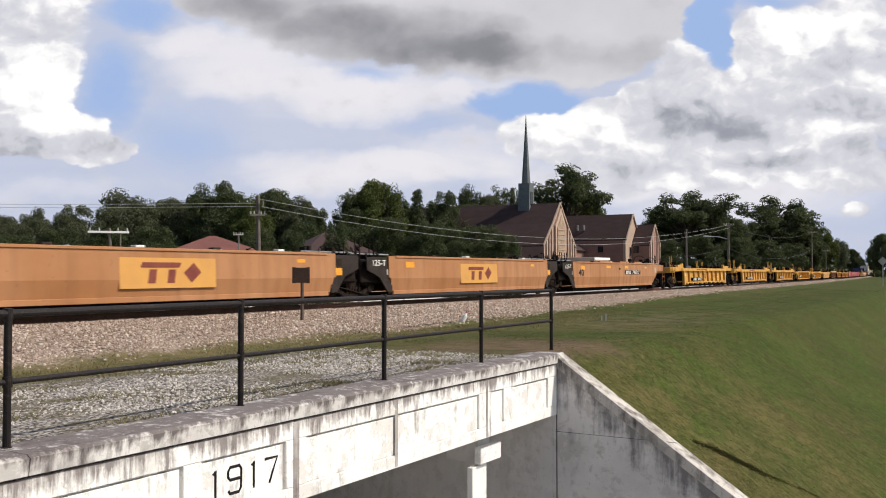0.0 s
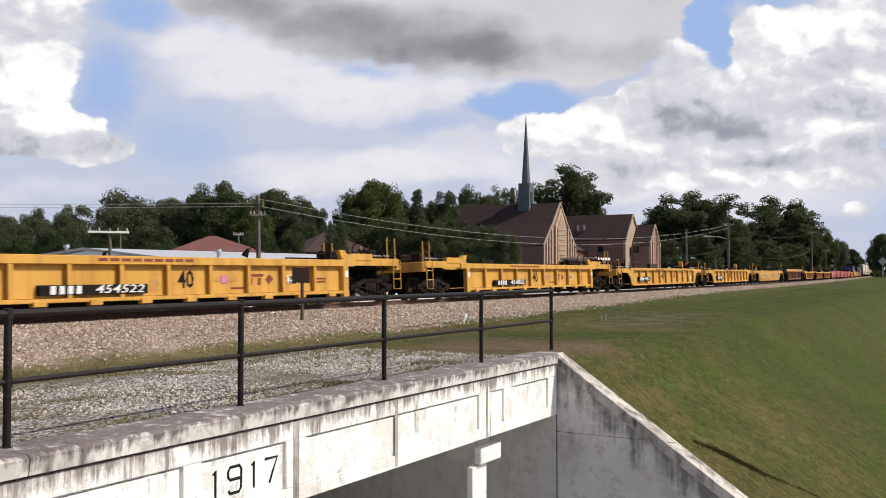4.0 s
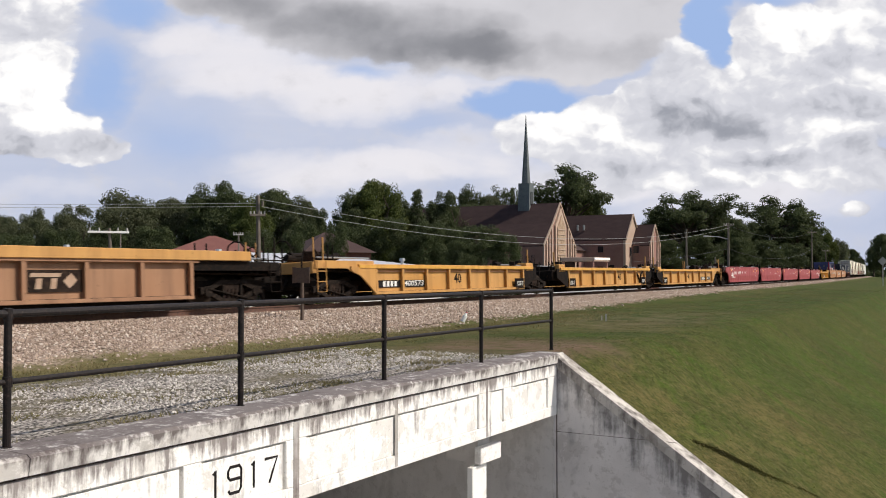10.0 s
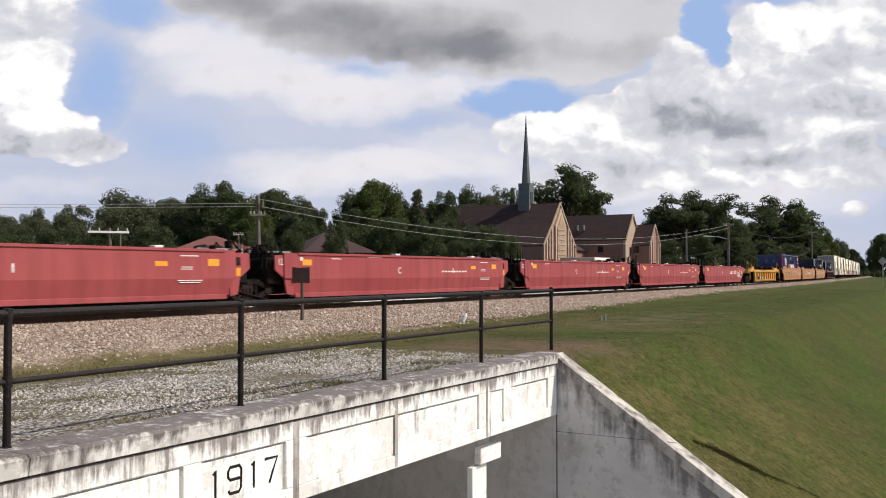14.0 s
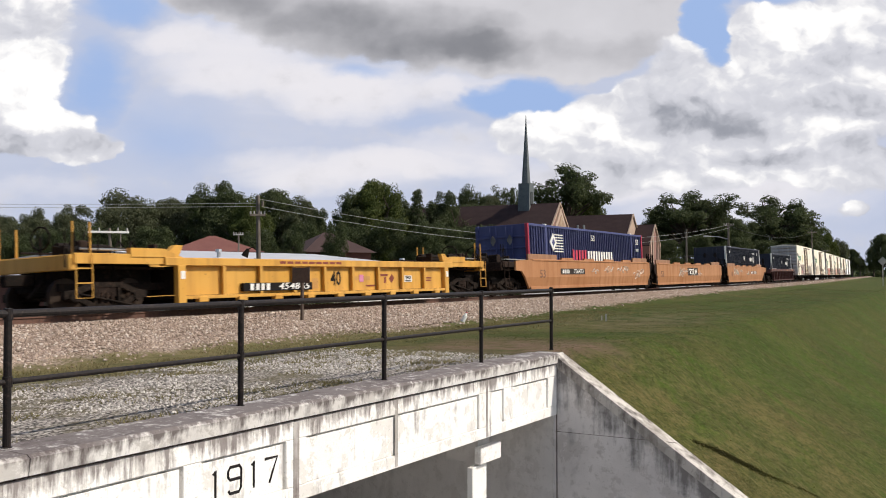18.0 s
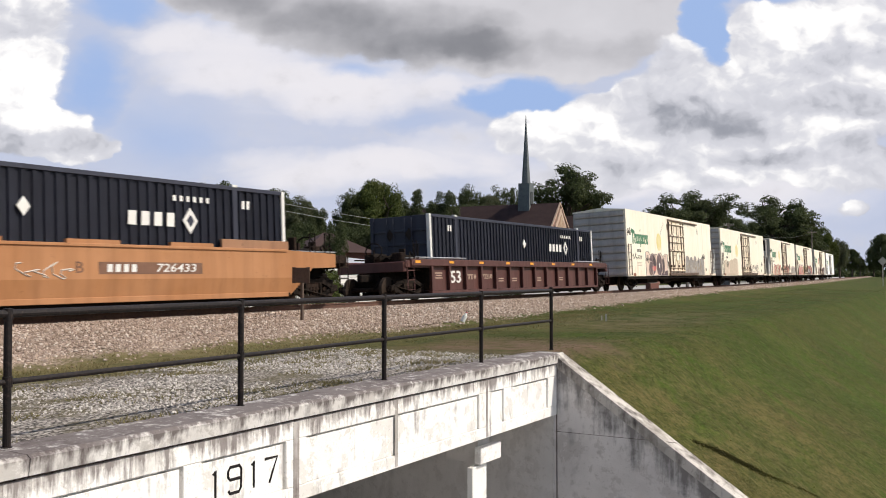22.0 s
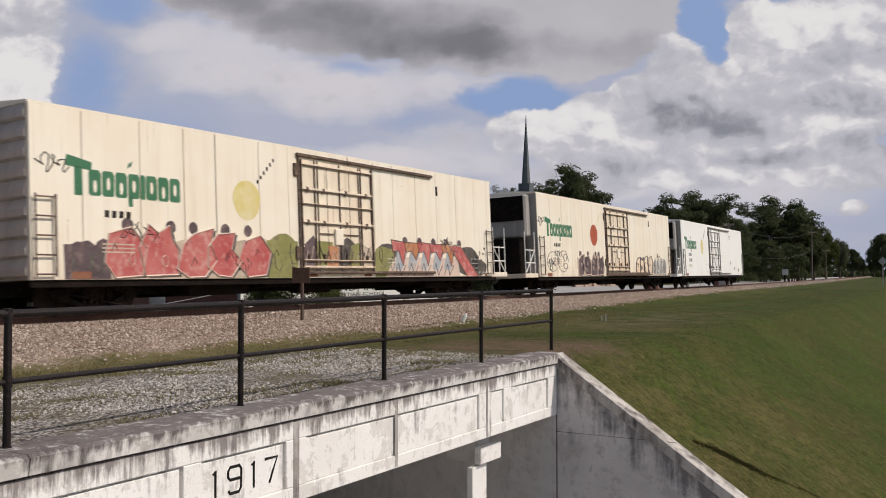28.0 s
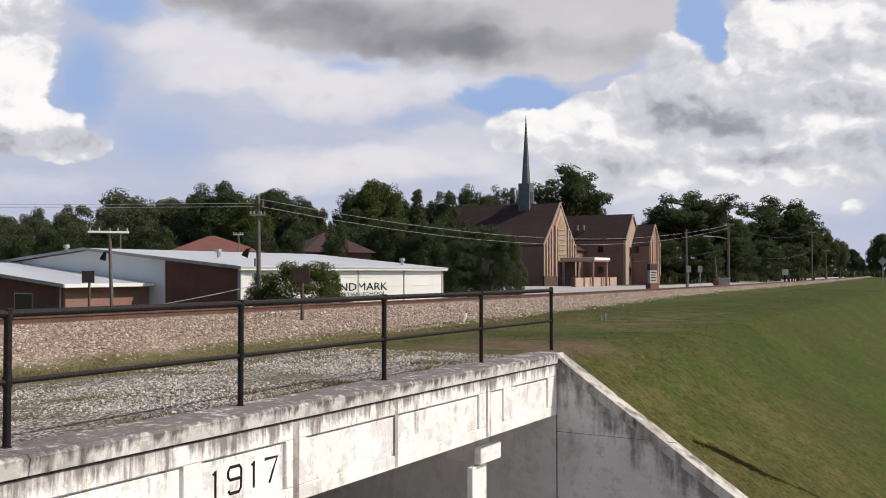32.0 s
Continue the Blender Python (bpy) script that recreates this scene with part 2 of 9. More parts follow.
def grass_tone(n, v, o, along):
    """Colour of the turf: green, olive and straw in drifting patches, strawy beside the wing wall (o across, along: metres)."""
    g = n.mix(n.ramp(n.noise(0.20, 6, 0.62, v), [(0.42, 0), (0.58, 1)]), (0.042, 0.072, 0.009), (0.084, 0.085, 0.021))
    g = n.mix(n.math("MULTIPLY", n.ramp(n.noise(0.42, 6, 0.68, v, 0.5), [(0.50, 0), (0.64, 1)]), 0.8), g, (0.100, 0.080, 0.032))
    g = n.mix(n.math("MULTIPLY", n.ramp(n.noise(0.31, 5, 0.6, v, 0.8), [(0.54, 0), (0.64, 1)]), 0.8), g, (0.037, 0.073, 0.007))
    dry = n.math("MULTIPLY", n.ramp(n.math("MULTIPLY", o, 0.05), [(0.30, 1), (0.46, 0)]), n.ramp(n.math("MULTIPLY", along, 0.01), [(0.16, 1), (0.34, 0.25)]))
    g = n.mix(n.math("MULTIPLY", dry, n.ramp(n.noise(0.9, 5, 0.7, v), [(0.36, 0.35), (0.6, 1)])), g, (0.125, 0.100, 0.050))
    low = n.ramp(n.math("MULTIPLY", n.math("ADD", o, n.math("MULTIPLY", n.noise(0.3, 4, 0.6, v), 6.0)), 0.04), [(0.50, 0), (0.68, 1)])
    low = n.math("MULTIPLY", low, n.ramp(n.math("MULTIPLY", along, 0.02), [(0.34, 1), (0.52, 0.12)]))
    g = n.mix(n.math("MULTIPLY", n.ramp(n.noise(2.6, 4, 0.6, v), [(0.50, 0), (0.66, 1)]), 0.45), g, (0.026, 0.042, 0.007))
    g = n.mix(n.math("MULTIPLY", low, n.ramp(n.noise(1.1, 6, 0.72, v), [(0.36, 0.10), (0.60, 1)])), g, (0.140, 0.114, 0.043))
    g = n.mix(n.math("MULTIPLY", n.ramp(n.noise(0.12, 6, 0.7, v, 0.3), [(0.44, 0.05), (0.56, 1)]), 0.38), g, (0.030, 0.052, 0.007))
    # lush and earthy drifts a few metres long
    g = n.mix(n.math("MULTIPLY", n.ramp(n.noise(0.26, 5, 0.65, v, 1.4), [(0.50, 0), (0.62, 1)]), 0.55), g, (0.050, 0.104, 0.008))
    g = n.mix(n.math("MULTIPLY", n.ramp(n.noise(0.55, 5, 0.7, v, 1.8), [(0.52, 0), (0.64, 1)]), 0.50), g, (0.062, 0.047, 0.018))
    # clumps a hand's width across: dark roots and dry heads
    g = n.mix(n.math("MULTIPLY", n.ramp(n.noise(4.5, 4, 0.7, v, 0.4), [(0.50, 0), (0.60, 1)]), 0.55), g, (0.022, 0.032, 0.006))
    return n.mix(n.math("MULTIPLY", n.ramp(n.noise(5.5, 4, 0.7, v, 0.9), [(0.55, 0), (0.66, 1)]), 0.50), g, (0.150, 0.135, 0.055))


def ground_material():
    """One sheet: grass, with ballast and gravel strips by distance from the track (UV: across, along)."""
    n = Net("grass_and_gravel_ground")
    v = n.coords(kind="Object")
    uv = n.t.nodes.new("ShaderNodeUVMap")
    sep = n.t.nodes.new("ShaderNodeSeparateXYZ")
    n.link(uv.outputs[0], sep.inputs[0])
    wob = n.math("MULTIPLY", n.math("SUBTRACT", n.noise(0.9, 5, 0.65, v), 0.5), 2.4)
    o = n.math("ADD", n.math("MULTIPLY", sep.outputs[0], 100.0), wob)
    along = n.math("MULTIPLY", sep.outputs[1], 100.0)
    g = grass_tone(n, v, o, along)
    g = n.mix(n.math("MULTIPLY", n.ramp(n.noise(13, 5, 0.8, v), [(0.46, 0), (0.60, 1)]), 0.7), g, (0.024, 0.032, 0.007))
    g = n.mix(n.math("MULTIPLY", n.ramp(n.noise(8, 5, 0.8, v), [(0.53, 0), (0.64, 1)]), 0.55), g, (0.130, 0.114, 0.046))
    # dry strip between ballast and gravel
    dry = n.math("MULTIPLY", n.ramp(n.math("MULTIPLY", o, 0.05), [(0.24, 1), (0.40, 0)]), n.ramp(n.math("MULTIPLY", along, 0.01), [(0.14, 1), (0.28, 0)]))
    g = n.mix(n.math("MULTIPLY", dry, n.ramp(n.noise(1.6, 5, 0.7, v), [(0.34, 0.2), (0.6, 0.95)])), g, (0.180, 0.150, 0.075))
    # ballast stones
    vor = n.node("TexVoronoi", Scale=19.0)
    n.link(v, vor.inputs["Vector"])
    tone = n.t.nodes.new("ShaderNodeSeparateColor")
    n.link(vor.outputs["Color"], tone.inputs[0])
    b = n.mix(tone.outputs[0], (0.20, 0.145, 0.115), (0.50, 0.40, 0.33))
    b = n.mix(n.ramp(vor.outputs["Distance"], [(0.45, 0), (0.8, 0.85)]), b, (0.09, 0.065, 0.052))
    w2 = n.node("TexVoronoi", Scale=24.0)
    n.link(v, w2.inputs["Vector"])
    t2 = n.t.nodes.new("ShaderNodeSeparateColor")
    n.link(w2.outputs["Color"], t2.inputs[0])
    k = n.mix(t2.outputs[1], (0.22, 0.195, 0.17), (0.54, 0.495, 0.45))
    k = n.mix(n.ramp(w2.outputs["Distance"], [(0.35, 0), (0.7, 1)]), k, (0.06, 0.055, 0.05))
    weeds = n.ramp(n.noise(0.75, 5, 0.7, v), [(0.48, 0), (0.58, 1)])
    k = n.mix(n.math("MULTIPLY", weeds, 0.75), k, (0.105, 0.088, 0.045))
    near = n.math("MULTIPLY", n.ramp(n.math("ADD", n.math("MULTIPLY", o, 0.05), 0.0), [(0.335, 0), (0.375, 1)]),
                  n.ramp(n.math("MULTIPLY", n.math("ADD", along, 40), 0.01), [(0.505, 1), (0.525, 0)]))
    near = n.math("MULTIPLY", near, n.ramp(n.math("MULTIPLY", o, 0.05), [(0.62, 1), (0.66, 0)]))
    # bare brown earth where the gravel ends
    earth = n.math("MULTIPLY", n.ramp(n.math("MULTIPLY", o, 0.05), [(0.39, 0), (0.45, 1)]), n.math("MULTIPLY", n.ramp(n.math("MULTIPLY", along, 0.04), [(0.46, 0), (0.52, 1)]), n.ramp(n.math("MULTIPLY", along, 0.04), [(0.58, 1), (0.68, 0)])))
    earth = n.math("MULTIPLY", earth, n.ramp(n.math("MULTIPLY", o, 0.05), [(0.57, 1), (0.61, 0)]))
    g = n.mix(n.math("MULTIPLY", earth, n.ramp(n.noise(2.0, 5, 0.7, v), [(0.38, 0.3), (0.56, 1)])), g, (0.135, 0.092, 0.062))
    # worn tan turf
    worn = n.math("MULTIPLY", n.ramp(n.math("MULTIPLY", along, 0.02), [(0.38, 0), (0.46, 1)]), n.ramp(n.math("MULTIPLY", along, 0.02), [(0.56, 1), (0.68, 0)]))
    worn = n.math("MULTIPLY", worn, n.ramp(n.math("MULTIPLY", o, 0.05), [(0.30, 0), (0.38, 1)]))
    g = n.mix(n.math("MULTIPLY", n.math("MULTIPLY", worn, n.ramp(n.math("MULTIPLY", o, 0.05), [(0.48, 1), (0.58, 0)])), n.ramp(n.noise(1.2, 5, 0.7, v), [(0.40, 0), (0.60, 0.8)])), g, (0.135, 0.110, 0.062))
    col = n.mix(near, g, k)
    narrow = n.math("ADD", o, n.math("MULTIPLY", n.ramp(n.math("MULTIPLY", along, 0.01), [(0.18, 0), (0.55, 1)]), 1.5))
    ball = n.math("MULTIPLY", n.ramp(n.math("MULTIPLY", narrow, 0.05), [(0.208, 1), (0.236, 0)]),
                  n.ramp(n.math("ADD", n.math("MULTIPLY", o, 0.05), 0.5), [(0.28, 0), (0.30, 1)]))
    col = n.mix(ball, col, b)
    n.colour(col)
    n.surface(0.95)
    n.bsdf.inputs["Specular IOR Level"].default_value = 0.1
    n.bump(n.math("ADD", n.noise(16, 5, 0.75, v), n.math("MULTIPLY", vor.outputs["Distance"], ball)), 0.5, 0.045)
    return n.m


M_GROUND = ground_material()
M_ROAD = mottled("pale_road_surface", (0.34, 0.33, 0.32), (0.42, 0.41, 0.395), (0.25, 0.24, 0.23), 0.3, 12, 0.9)
M_SIDING = mottled("white_metal_siding", (0.80, 0.79, 0.76), (0.76, 0.745, 0.71), None, 0.5, 6, 0.5, bump=0.05)
M_ROOFMETAL = mottled("pale_metal_roof", (0.56, 0.57, 0.60), (0.50, 0.51, 0.54), None, 0.3, 5, 0.45, 0.2, 0.05)
M_BRICK = mottled("red_brown_brick", (0.155, 0.058, 0.046), (0.19, 0.080, 0.064), (0.11, 0.05, 0.04), 0.6, 9, 0.9)
M_PINKBRICK = mottled("pink_tan_brick", (0.27, 0.145, 0.115), (0.32, 0.18, 0.145), (0.21, 0.115, 0.09), 0.5, 9, 0.9)
M_SHINGLE = mottled("dark_brown_shingle", (0.042, 0.020, 0.019), (0.056, 0.029, 0.027), (0.024, 0.014, 0.013), 0.7, 8, 0.9, stretch=(1, 1, 3))
M_REDROOF = mottled("red_brown_roof_shingle", (0.15, 0.052, 0.042), (0.18, 0.07, 0.055), (0.1, 0.04, 0.035), 0.6, 8, 0.9)
M_CREAM = mottled("cream_stucco", (0.47, 0.345, 0.265), (0.41, 0.30, 0.23), None, 0.5, 8, 0.85)
M_LATTICE = mottled("ornate_screen_stone", (0.30, 0.19, 0.12), (0.46, 0.35, 0.25), (0.14, 0.08, 0.05), 1.5, 6, 0.85)
M_SPIRE = mottled("grey_green_copper", (0.115, 0.13, 0.135), (0.16, 0.18, 0.18), (0.06, 0.07, 0.08), 0.6, 6, 0.6, 0.2)
M_WINDOW = mottled("dark_window_glass", (0.012, 0.013, 0.016), (0.02, 0.02, 0.025), None, 1, 8, 0.12, bump=0)
M_POLE = mottled("weathered_pole_wood", (0.14, 0.115, 0.095), (0.20, 0.17, 0.14), (0.09, 0.07, 0.06), 0.8, 12, 0.9, stretch=(1, 1, 0.15))
M_GALV = mottled("galvanised_metal", (0.50, 0.50, 0.50), (0.42, 0.42, 0.42), None, 2, 14, 0.4, 0.8)
# cable in two tones: the pale one has reflected light in its colour
M_WIRE = mottled("glinting_cable", (0.34, 0.34, 0.33), (0.46, 0.46, 0.45), None, 2, 14, 0.6)
M_DARKWIRE = mottled("dark_cable_sheath", (0.04, 0.04, 0.04), (0.07, 0.07, 0.07), None, 2, 14, 0.7)
M_PALEWOOD = mottled("bleached_crossarm_wood", (0.46, 0.42, 0.37), (0.55, 0.51, 0.46), None, 2, 14, 0.8)
M_BARK = mottled("bark", (0.07, 0.052, 0.04), (0.11, 0.085, 0.065), (0.05, 0.04, 0.03), 1.5, 10, 0.95)
M_SIGNBACK = mottled("sign_back_metal", (0.09, 0.06, 0.045), (0.12, 0.085, 0.065), (0.06, 0.04, 0.03), 3, 20, 0.8, 0.0)


def leaf_material(name, a, b, c):
    n = Net(name)
    g = n.t.nodes.new("ShaderNodeNewGeometry")
    col = n.mix(g.outputs["Random Per Island"], a, b)
    col = n.mix(n.ramp(n.noise(0.35, 4, 0.6, n.coords()), [(0.4, 0), (0.7, 1)]), col, c)
    n.colour(col)
    n.surface(0.6)
    n.bsdf.inputs["Specular IOR Level"].default_value = 0.2
    thin = n.t.nodes.new("ShaderNodeBsdfTranslucent")
    if not isinstance(col, tuple):
        n.link(col, thin.inputs["Color"])
    both = n.t.nodes.new("ShaderNodeMixShader")
    both.inputs[0].default_value = 0.42
    n.link(n.bsdf.outputs[0], both.inputs[1])
    n.link(thin.outputs[0], both.inputs[2])
    n.link(both.outputs[0], n.out.inputs[0])
    return n.m


M_LEAF = leaf_material("oak_leaves", (0.060, 0.080, 0.031), (0.088, 0.110, 0.044), (0.076, 0.088, 0.042))
M_LEAF2 = leaf_material("bright_leaves", (0.060, 0.085, 0.020), (0.12, 0.145, 0.038), (0.085, 0.095, 0.03))
# leaf green lightened and greyed: distance haze put into the colour
M_LEAF3 = leaf_material("haze_tinted_leaves", (0.085, 0.10, 0.05), (0.14, 0.155, 0.085), (0.11, 0.115, 0.065))


# ---- mesh helpers ----
def mesh_of(bm, name):
    me = bpy.data.meshes.new(name)
    bm.to_mesh(me)
    bm.free()
    return me


def part(name, bm, material, parent=None, label="", m=None):
    """One bmesh as one mesh object, under a thing or part."""
    ob = new(name, mesh_of(bm, name) if isinstance(bm, bmesh.types.BMesh) else bm)
    if material:
        ob.data.materials.clear()
        ob.data.materials.append(material)
    if parent:
        ob.parent = parent
    if m is not None:
        ob.matrix_basis = m
    if label:
        tagged(ob, label)
    return ob


def thing(name, label, category, m=None, group="", kind=""):
    ob = new(name)
    ob.empty_display_size = 0.3
    if m is not None:
        ob.matrix_basis = m
    return tagged(ob, label, category, group, kind)


def box(x0, x1, y0, y1, z0, z1, bm=None, bevel=0.0, m=None):
    bm2 = bmesh.new()
    vs = [bm2.verts.new((x, y, z)) for z in (z0, z1) for x, y in ((x0, y0), (x1, y0), (x1, y1), (x0, y1))]
    for f in ((3, 2, 1, 0), (4, 5, 6, 7), (0, 1, 5, 4), (1, 2, 6, 5), (2, 3, 7, 6), (3, 0, 4, 7)):
        bm2.faces.new([vs[i] for i in f])
    if bevel:
        bmesh.ops.bevel(bm2, geom=bm2.edges[:], offset=bevel, segments=1, affect="EDGES")
    if m is not None:
        bm2.transform(m)
    return bm2 if bm is None else join(bm, bm2)


def join(bm, other):
    me = bpy.data.meshes.new("joined")
    other.to_mesh(me)
    other.free()
    bm.from_mesh(me)
    bpy.data.meshes.remove(me)
    return bm


def prism(profile, a0, a1, axis="x", bm=None):
    """A closed outline of 2D points drawn out from a0 to a1 along x (outline in y, z) or y (outline in x, z) or z."""
    b = bmesh.new()

    def at(p, a):
        return {"x": (a, p[0], p[1]), "y": (p[0], a, p[1]), "z": (p[0], p[1], a)}[axis]
    lo = [b.verts.new(at(p, a0)) for p in profile]
    hi = [b.verts.new(at(p, a1)) for p in profile]
    b.faces.new(lo)
    b.faces.new(hi)
    k = len(profile)
    for i in range(k):
        b.faces.new((lo[i], lo[(i + 1) % k], hi[(i + 1) % k], hi[i]))
    bmesh.ops.recalc_face_normals(b, faces=b.faces[:])
    return b if bm is None else join(bm, b)


def rod(p, q, r0, r1=None, seg=8, bm=None):
    """A round bar from p to q."""
    p, q = Vector(p), Vector(q)
    b = bmesh.new()
    m = Matrix.Translation((p + q) / 2) @ (q - p).to_track_quat("Z", "Y").to_matrix().to_4x4()
    bmesh.ops.create_cone(b, cap_ends=True, segments=seg, radius1=r0, radius2=r0 if r1 is None else r1, depth=(q - p).length, matrix=m)
    return b if bm is None else join(bm, b)


def tube(points, r, seg=6):
    """A bar bent through points, one closed skin."""
    b = bmesh.new()
    pts = [Vector(p) for p in points]
    prev = None
    for i, p in enumerate(pts):
        d = (pts[min(i + 1, len(pts) - 1)] - pts[max(i - 1, 0)]).normalized()
        q = d.to_track_quat("Z", "Y").to_matrix() if i == 0 else last.rotation_difference(d).to_matrix() @ q
        last = d
        ring = [b.verts.new(p + q @ Vector((r * math.cos(2 * math.pi * k / seg), r * math.sin(2 * math.pi * k / seg), 0))) for k in range(seg)]
        if prev:
            for k in range(seg):
                b.faces.new((prev[k], prev[(k + 1) % seg], ring[(k + 1) % seg], ring[k]))
        else:
            b.faces.new(ring[::-1])
        prev = ring
    b.faces.new(prev)
    return b


def flat_text(name, text, size, material, parent, m, width=None, shear=0.0, bold=0.0):
    """Letters as thin solid meshes, in the x-z plane of m, facing -y."""
    cu = bpy.data.curves.new(name, "FONT")
    cu.body, cu.size, cu.extrude, cu.resolution_u = text, size, 0.002, 2
    cu.shear = shear
    cu.offset = bold
    cu.align_x, cu.align_y = "CENTER", "CENTER"
    tmp = bpy.data.objects.new("letters", cu)
    me = bpy.data.meshes.new_from_object(tmp)
    bpy.data.objects.remove(tmp)
    bpy.data.curves.remove(cu)
    if width:
        xs = [v.co.x for v in me.vertices]
        k = width / max(1e-6, max(xs) - min(xs))
        for v in me.vertices:
            v.co.x *= k
    ob = part(name, me, material, parent)
    ob.matrix_basis = m @ Matrix.Rotation(math.pi / 2, 4, "X")
    return ob
# ---- ground: one sheet that reaches the horizon, with the railway bank and the underpass cut ----
BRIDGE = Matrix.Translation((2.04, 17.20, 0.0)) @ Matrix.Rotation(math.atan2(0.860, 0.511), 4, "Z")
PAR_Z, ROAD_Z = -0.52, -5.6
# in the bridge's own axes: x along the parapet, y towards the track
CUT_L, CUT_R, FRONT = -16.9, -0.62, -0.38


def smooth(a, b, x):
    t = min(1.0, max(0.0, (x - a) / (b - a)))
    return t * t * (3 - 2 * t)


def ground_level(s, o):
    """Level of the ground o metres from the track's centre (towards the viewer)."""
    toe = -0.68 + 0.12 * smooth(6, 20, s)
    edge = 5.0 - 0.5 * smooth(6, 20, s)
    if o < -1.9:
        far = -2.9 + 2.1 * smooth(45, 95, s)
        z = -0.30 + (far + 0.30) * smooth(1.9, 9.0, -o)
    elif o < 1.9:
        z = -0.185 + (o - 0.7175) * CANT
    elif o < edge:
        z = -0.13 + (toe + 0.13) * (o - 1.9) / (edge - 1.9)
    elif o < O_PAR:
        z = toe + (-0.55 - toe) * smooth(edge, 8.5, o) - 0.12 * smooth(30, 60, s) * smooth(edge, 11, o)
    else:
        z = -0.55 - 0.12 * smooth(30, 60, s) - 0.68 * (o - O_PAR) * smooth(-1.0, 1.6, o - O_PAR)
        z = max(z, ROAD_Z - 0.1)
    return z


def along_of(p):
    k = int(np.argmin((_x - p.x) ** 2 + (_y - p.y) ** 2))
    return float(_s[k]) + (p.x - float(_x[k])) * math.cos(float(_ang[k])) + (p.y - float(_y[k])) * math.sin(float(_ang[k]))


CUT_S = (along_of(BRIDGE @ Vector((CUT_L - 0.25, -2, 0))), along_of(BRIDGE @ Vector((CUT_R + 0.30, -2, 0))))
_mid = BRIDGE @ Vector((-6, 0.05, 0))
_t = track(along_of(_mid))
O_PAR = math.hypot(_mid.x - _t[0], _mid.y - _t[1])


def build_ground():
    across = [-2600, -900, -300, -120, -60, -35, -22, -15, -9, -7, -5.5, -4, -3, -2.3, -1.9, -1, 1, 1.9, 2.6, 3.4, 4.2, 4.6, 5.0, 5.4, 6.2, 7.2, 8.3, 9.4, 10.4, O_PAR,
              O_PAR + 0.5, 13, 14, 15, 16, 17, 18, 18.6, 22, 40, 120, 400, 1500, 2600]
    along = [-1800, -600, -250, -120, -60, -30, -20] + [float(k) for k in np.arange(-14, 60, 1.0)] + \
            [float(k) for k in np.arange(60, 160, 5)] + [160, 180, 200, 240, 300, 400, 550, 690, 1000, 1700, 3200]
    along = sorted(set(round(k, 3) for k in along + list(CUT_S)))
    bm = bmesh.new()
    uvl = bm.loops.layers.uv.new("UVMap")
    grid, level = {}, {}
    for i, s in enumerate(along):
        for j, o in enumerate(across):
            ss = min(max(s, -600), 1000)
            x, y, a = track(ss)
            x, y = x + o * math.sin(a) + (s - ss) * math.cos(a), y - o * math.cos(a) + (s - ss) * math.sin(a)
            z = ground_level(s, o)
            if -40 < o and abs(o) > 2.2:
                z += 0.05 * noise.noise((x * 0.5, y * 0.5, 0)) + (0.10 * noise.noise((x * 0.13, y * 0.13, 3)) if o > 4.5 else 0)
            if abs(o) < 60 and -80 < s < 700:
                z += GRADE * s
            else:
                z += GRADE * min(max(s, -80), 700)
            grid[i, j] = bm.verts.new((x, y, z))
    bm.verts.ensure_lookup_table()
    for i in range(len(along) - 1):
        for j in range(len(across) - 1):
            # the road passes under the railway here: leave the cut open
            if round(CUT_S[0], 3) <= along[i] < round(CUT_S[1], 3) and (O_PAR <= across[j] < 60 or -60 <= across[j] < -7):
                continue
            f = bm.faces.new((grid[i, j], grid[i, j + 1], grid[i + 1, j + 1], grid[i + 1, j]))
            f.smooth = True
            for lp, k in zip(f.loops, ((i, j), (i, j + 1), (i + 1, j + 1), (i + 1, j))):
                lp[uvl].uv = (across[k[1]] / 100, along[k[0]] / 100)
    bmesh.ops.recalc_face_normals(bm, faces=bm.faces[:])
    ob = part("ground", bm, M_GROUND)
    if ob.data.polygons[0].normal.z < 0:
        ob.data.flip_normals()
    return tagged(ob, "mown grass bank with strips of gravel and ballast beside the track", "ground", kind="structure")


ground = build_ground()
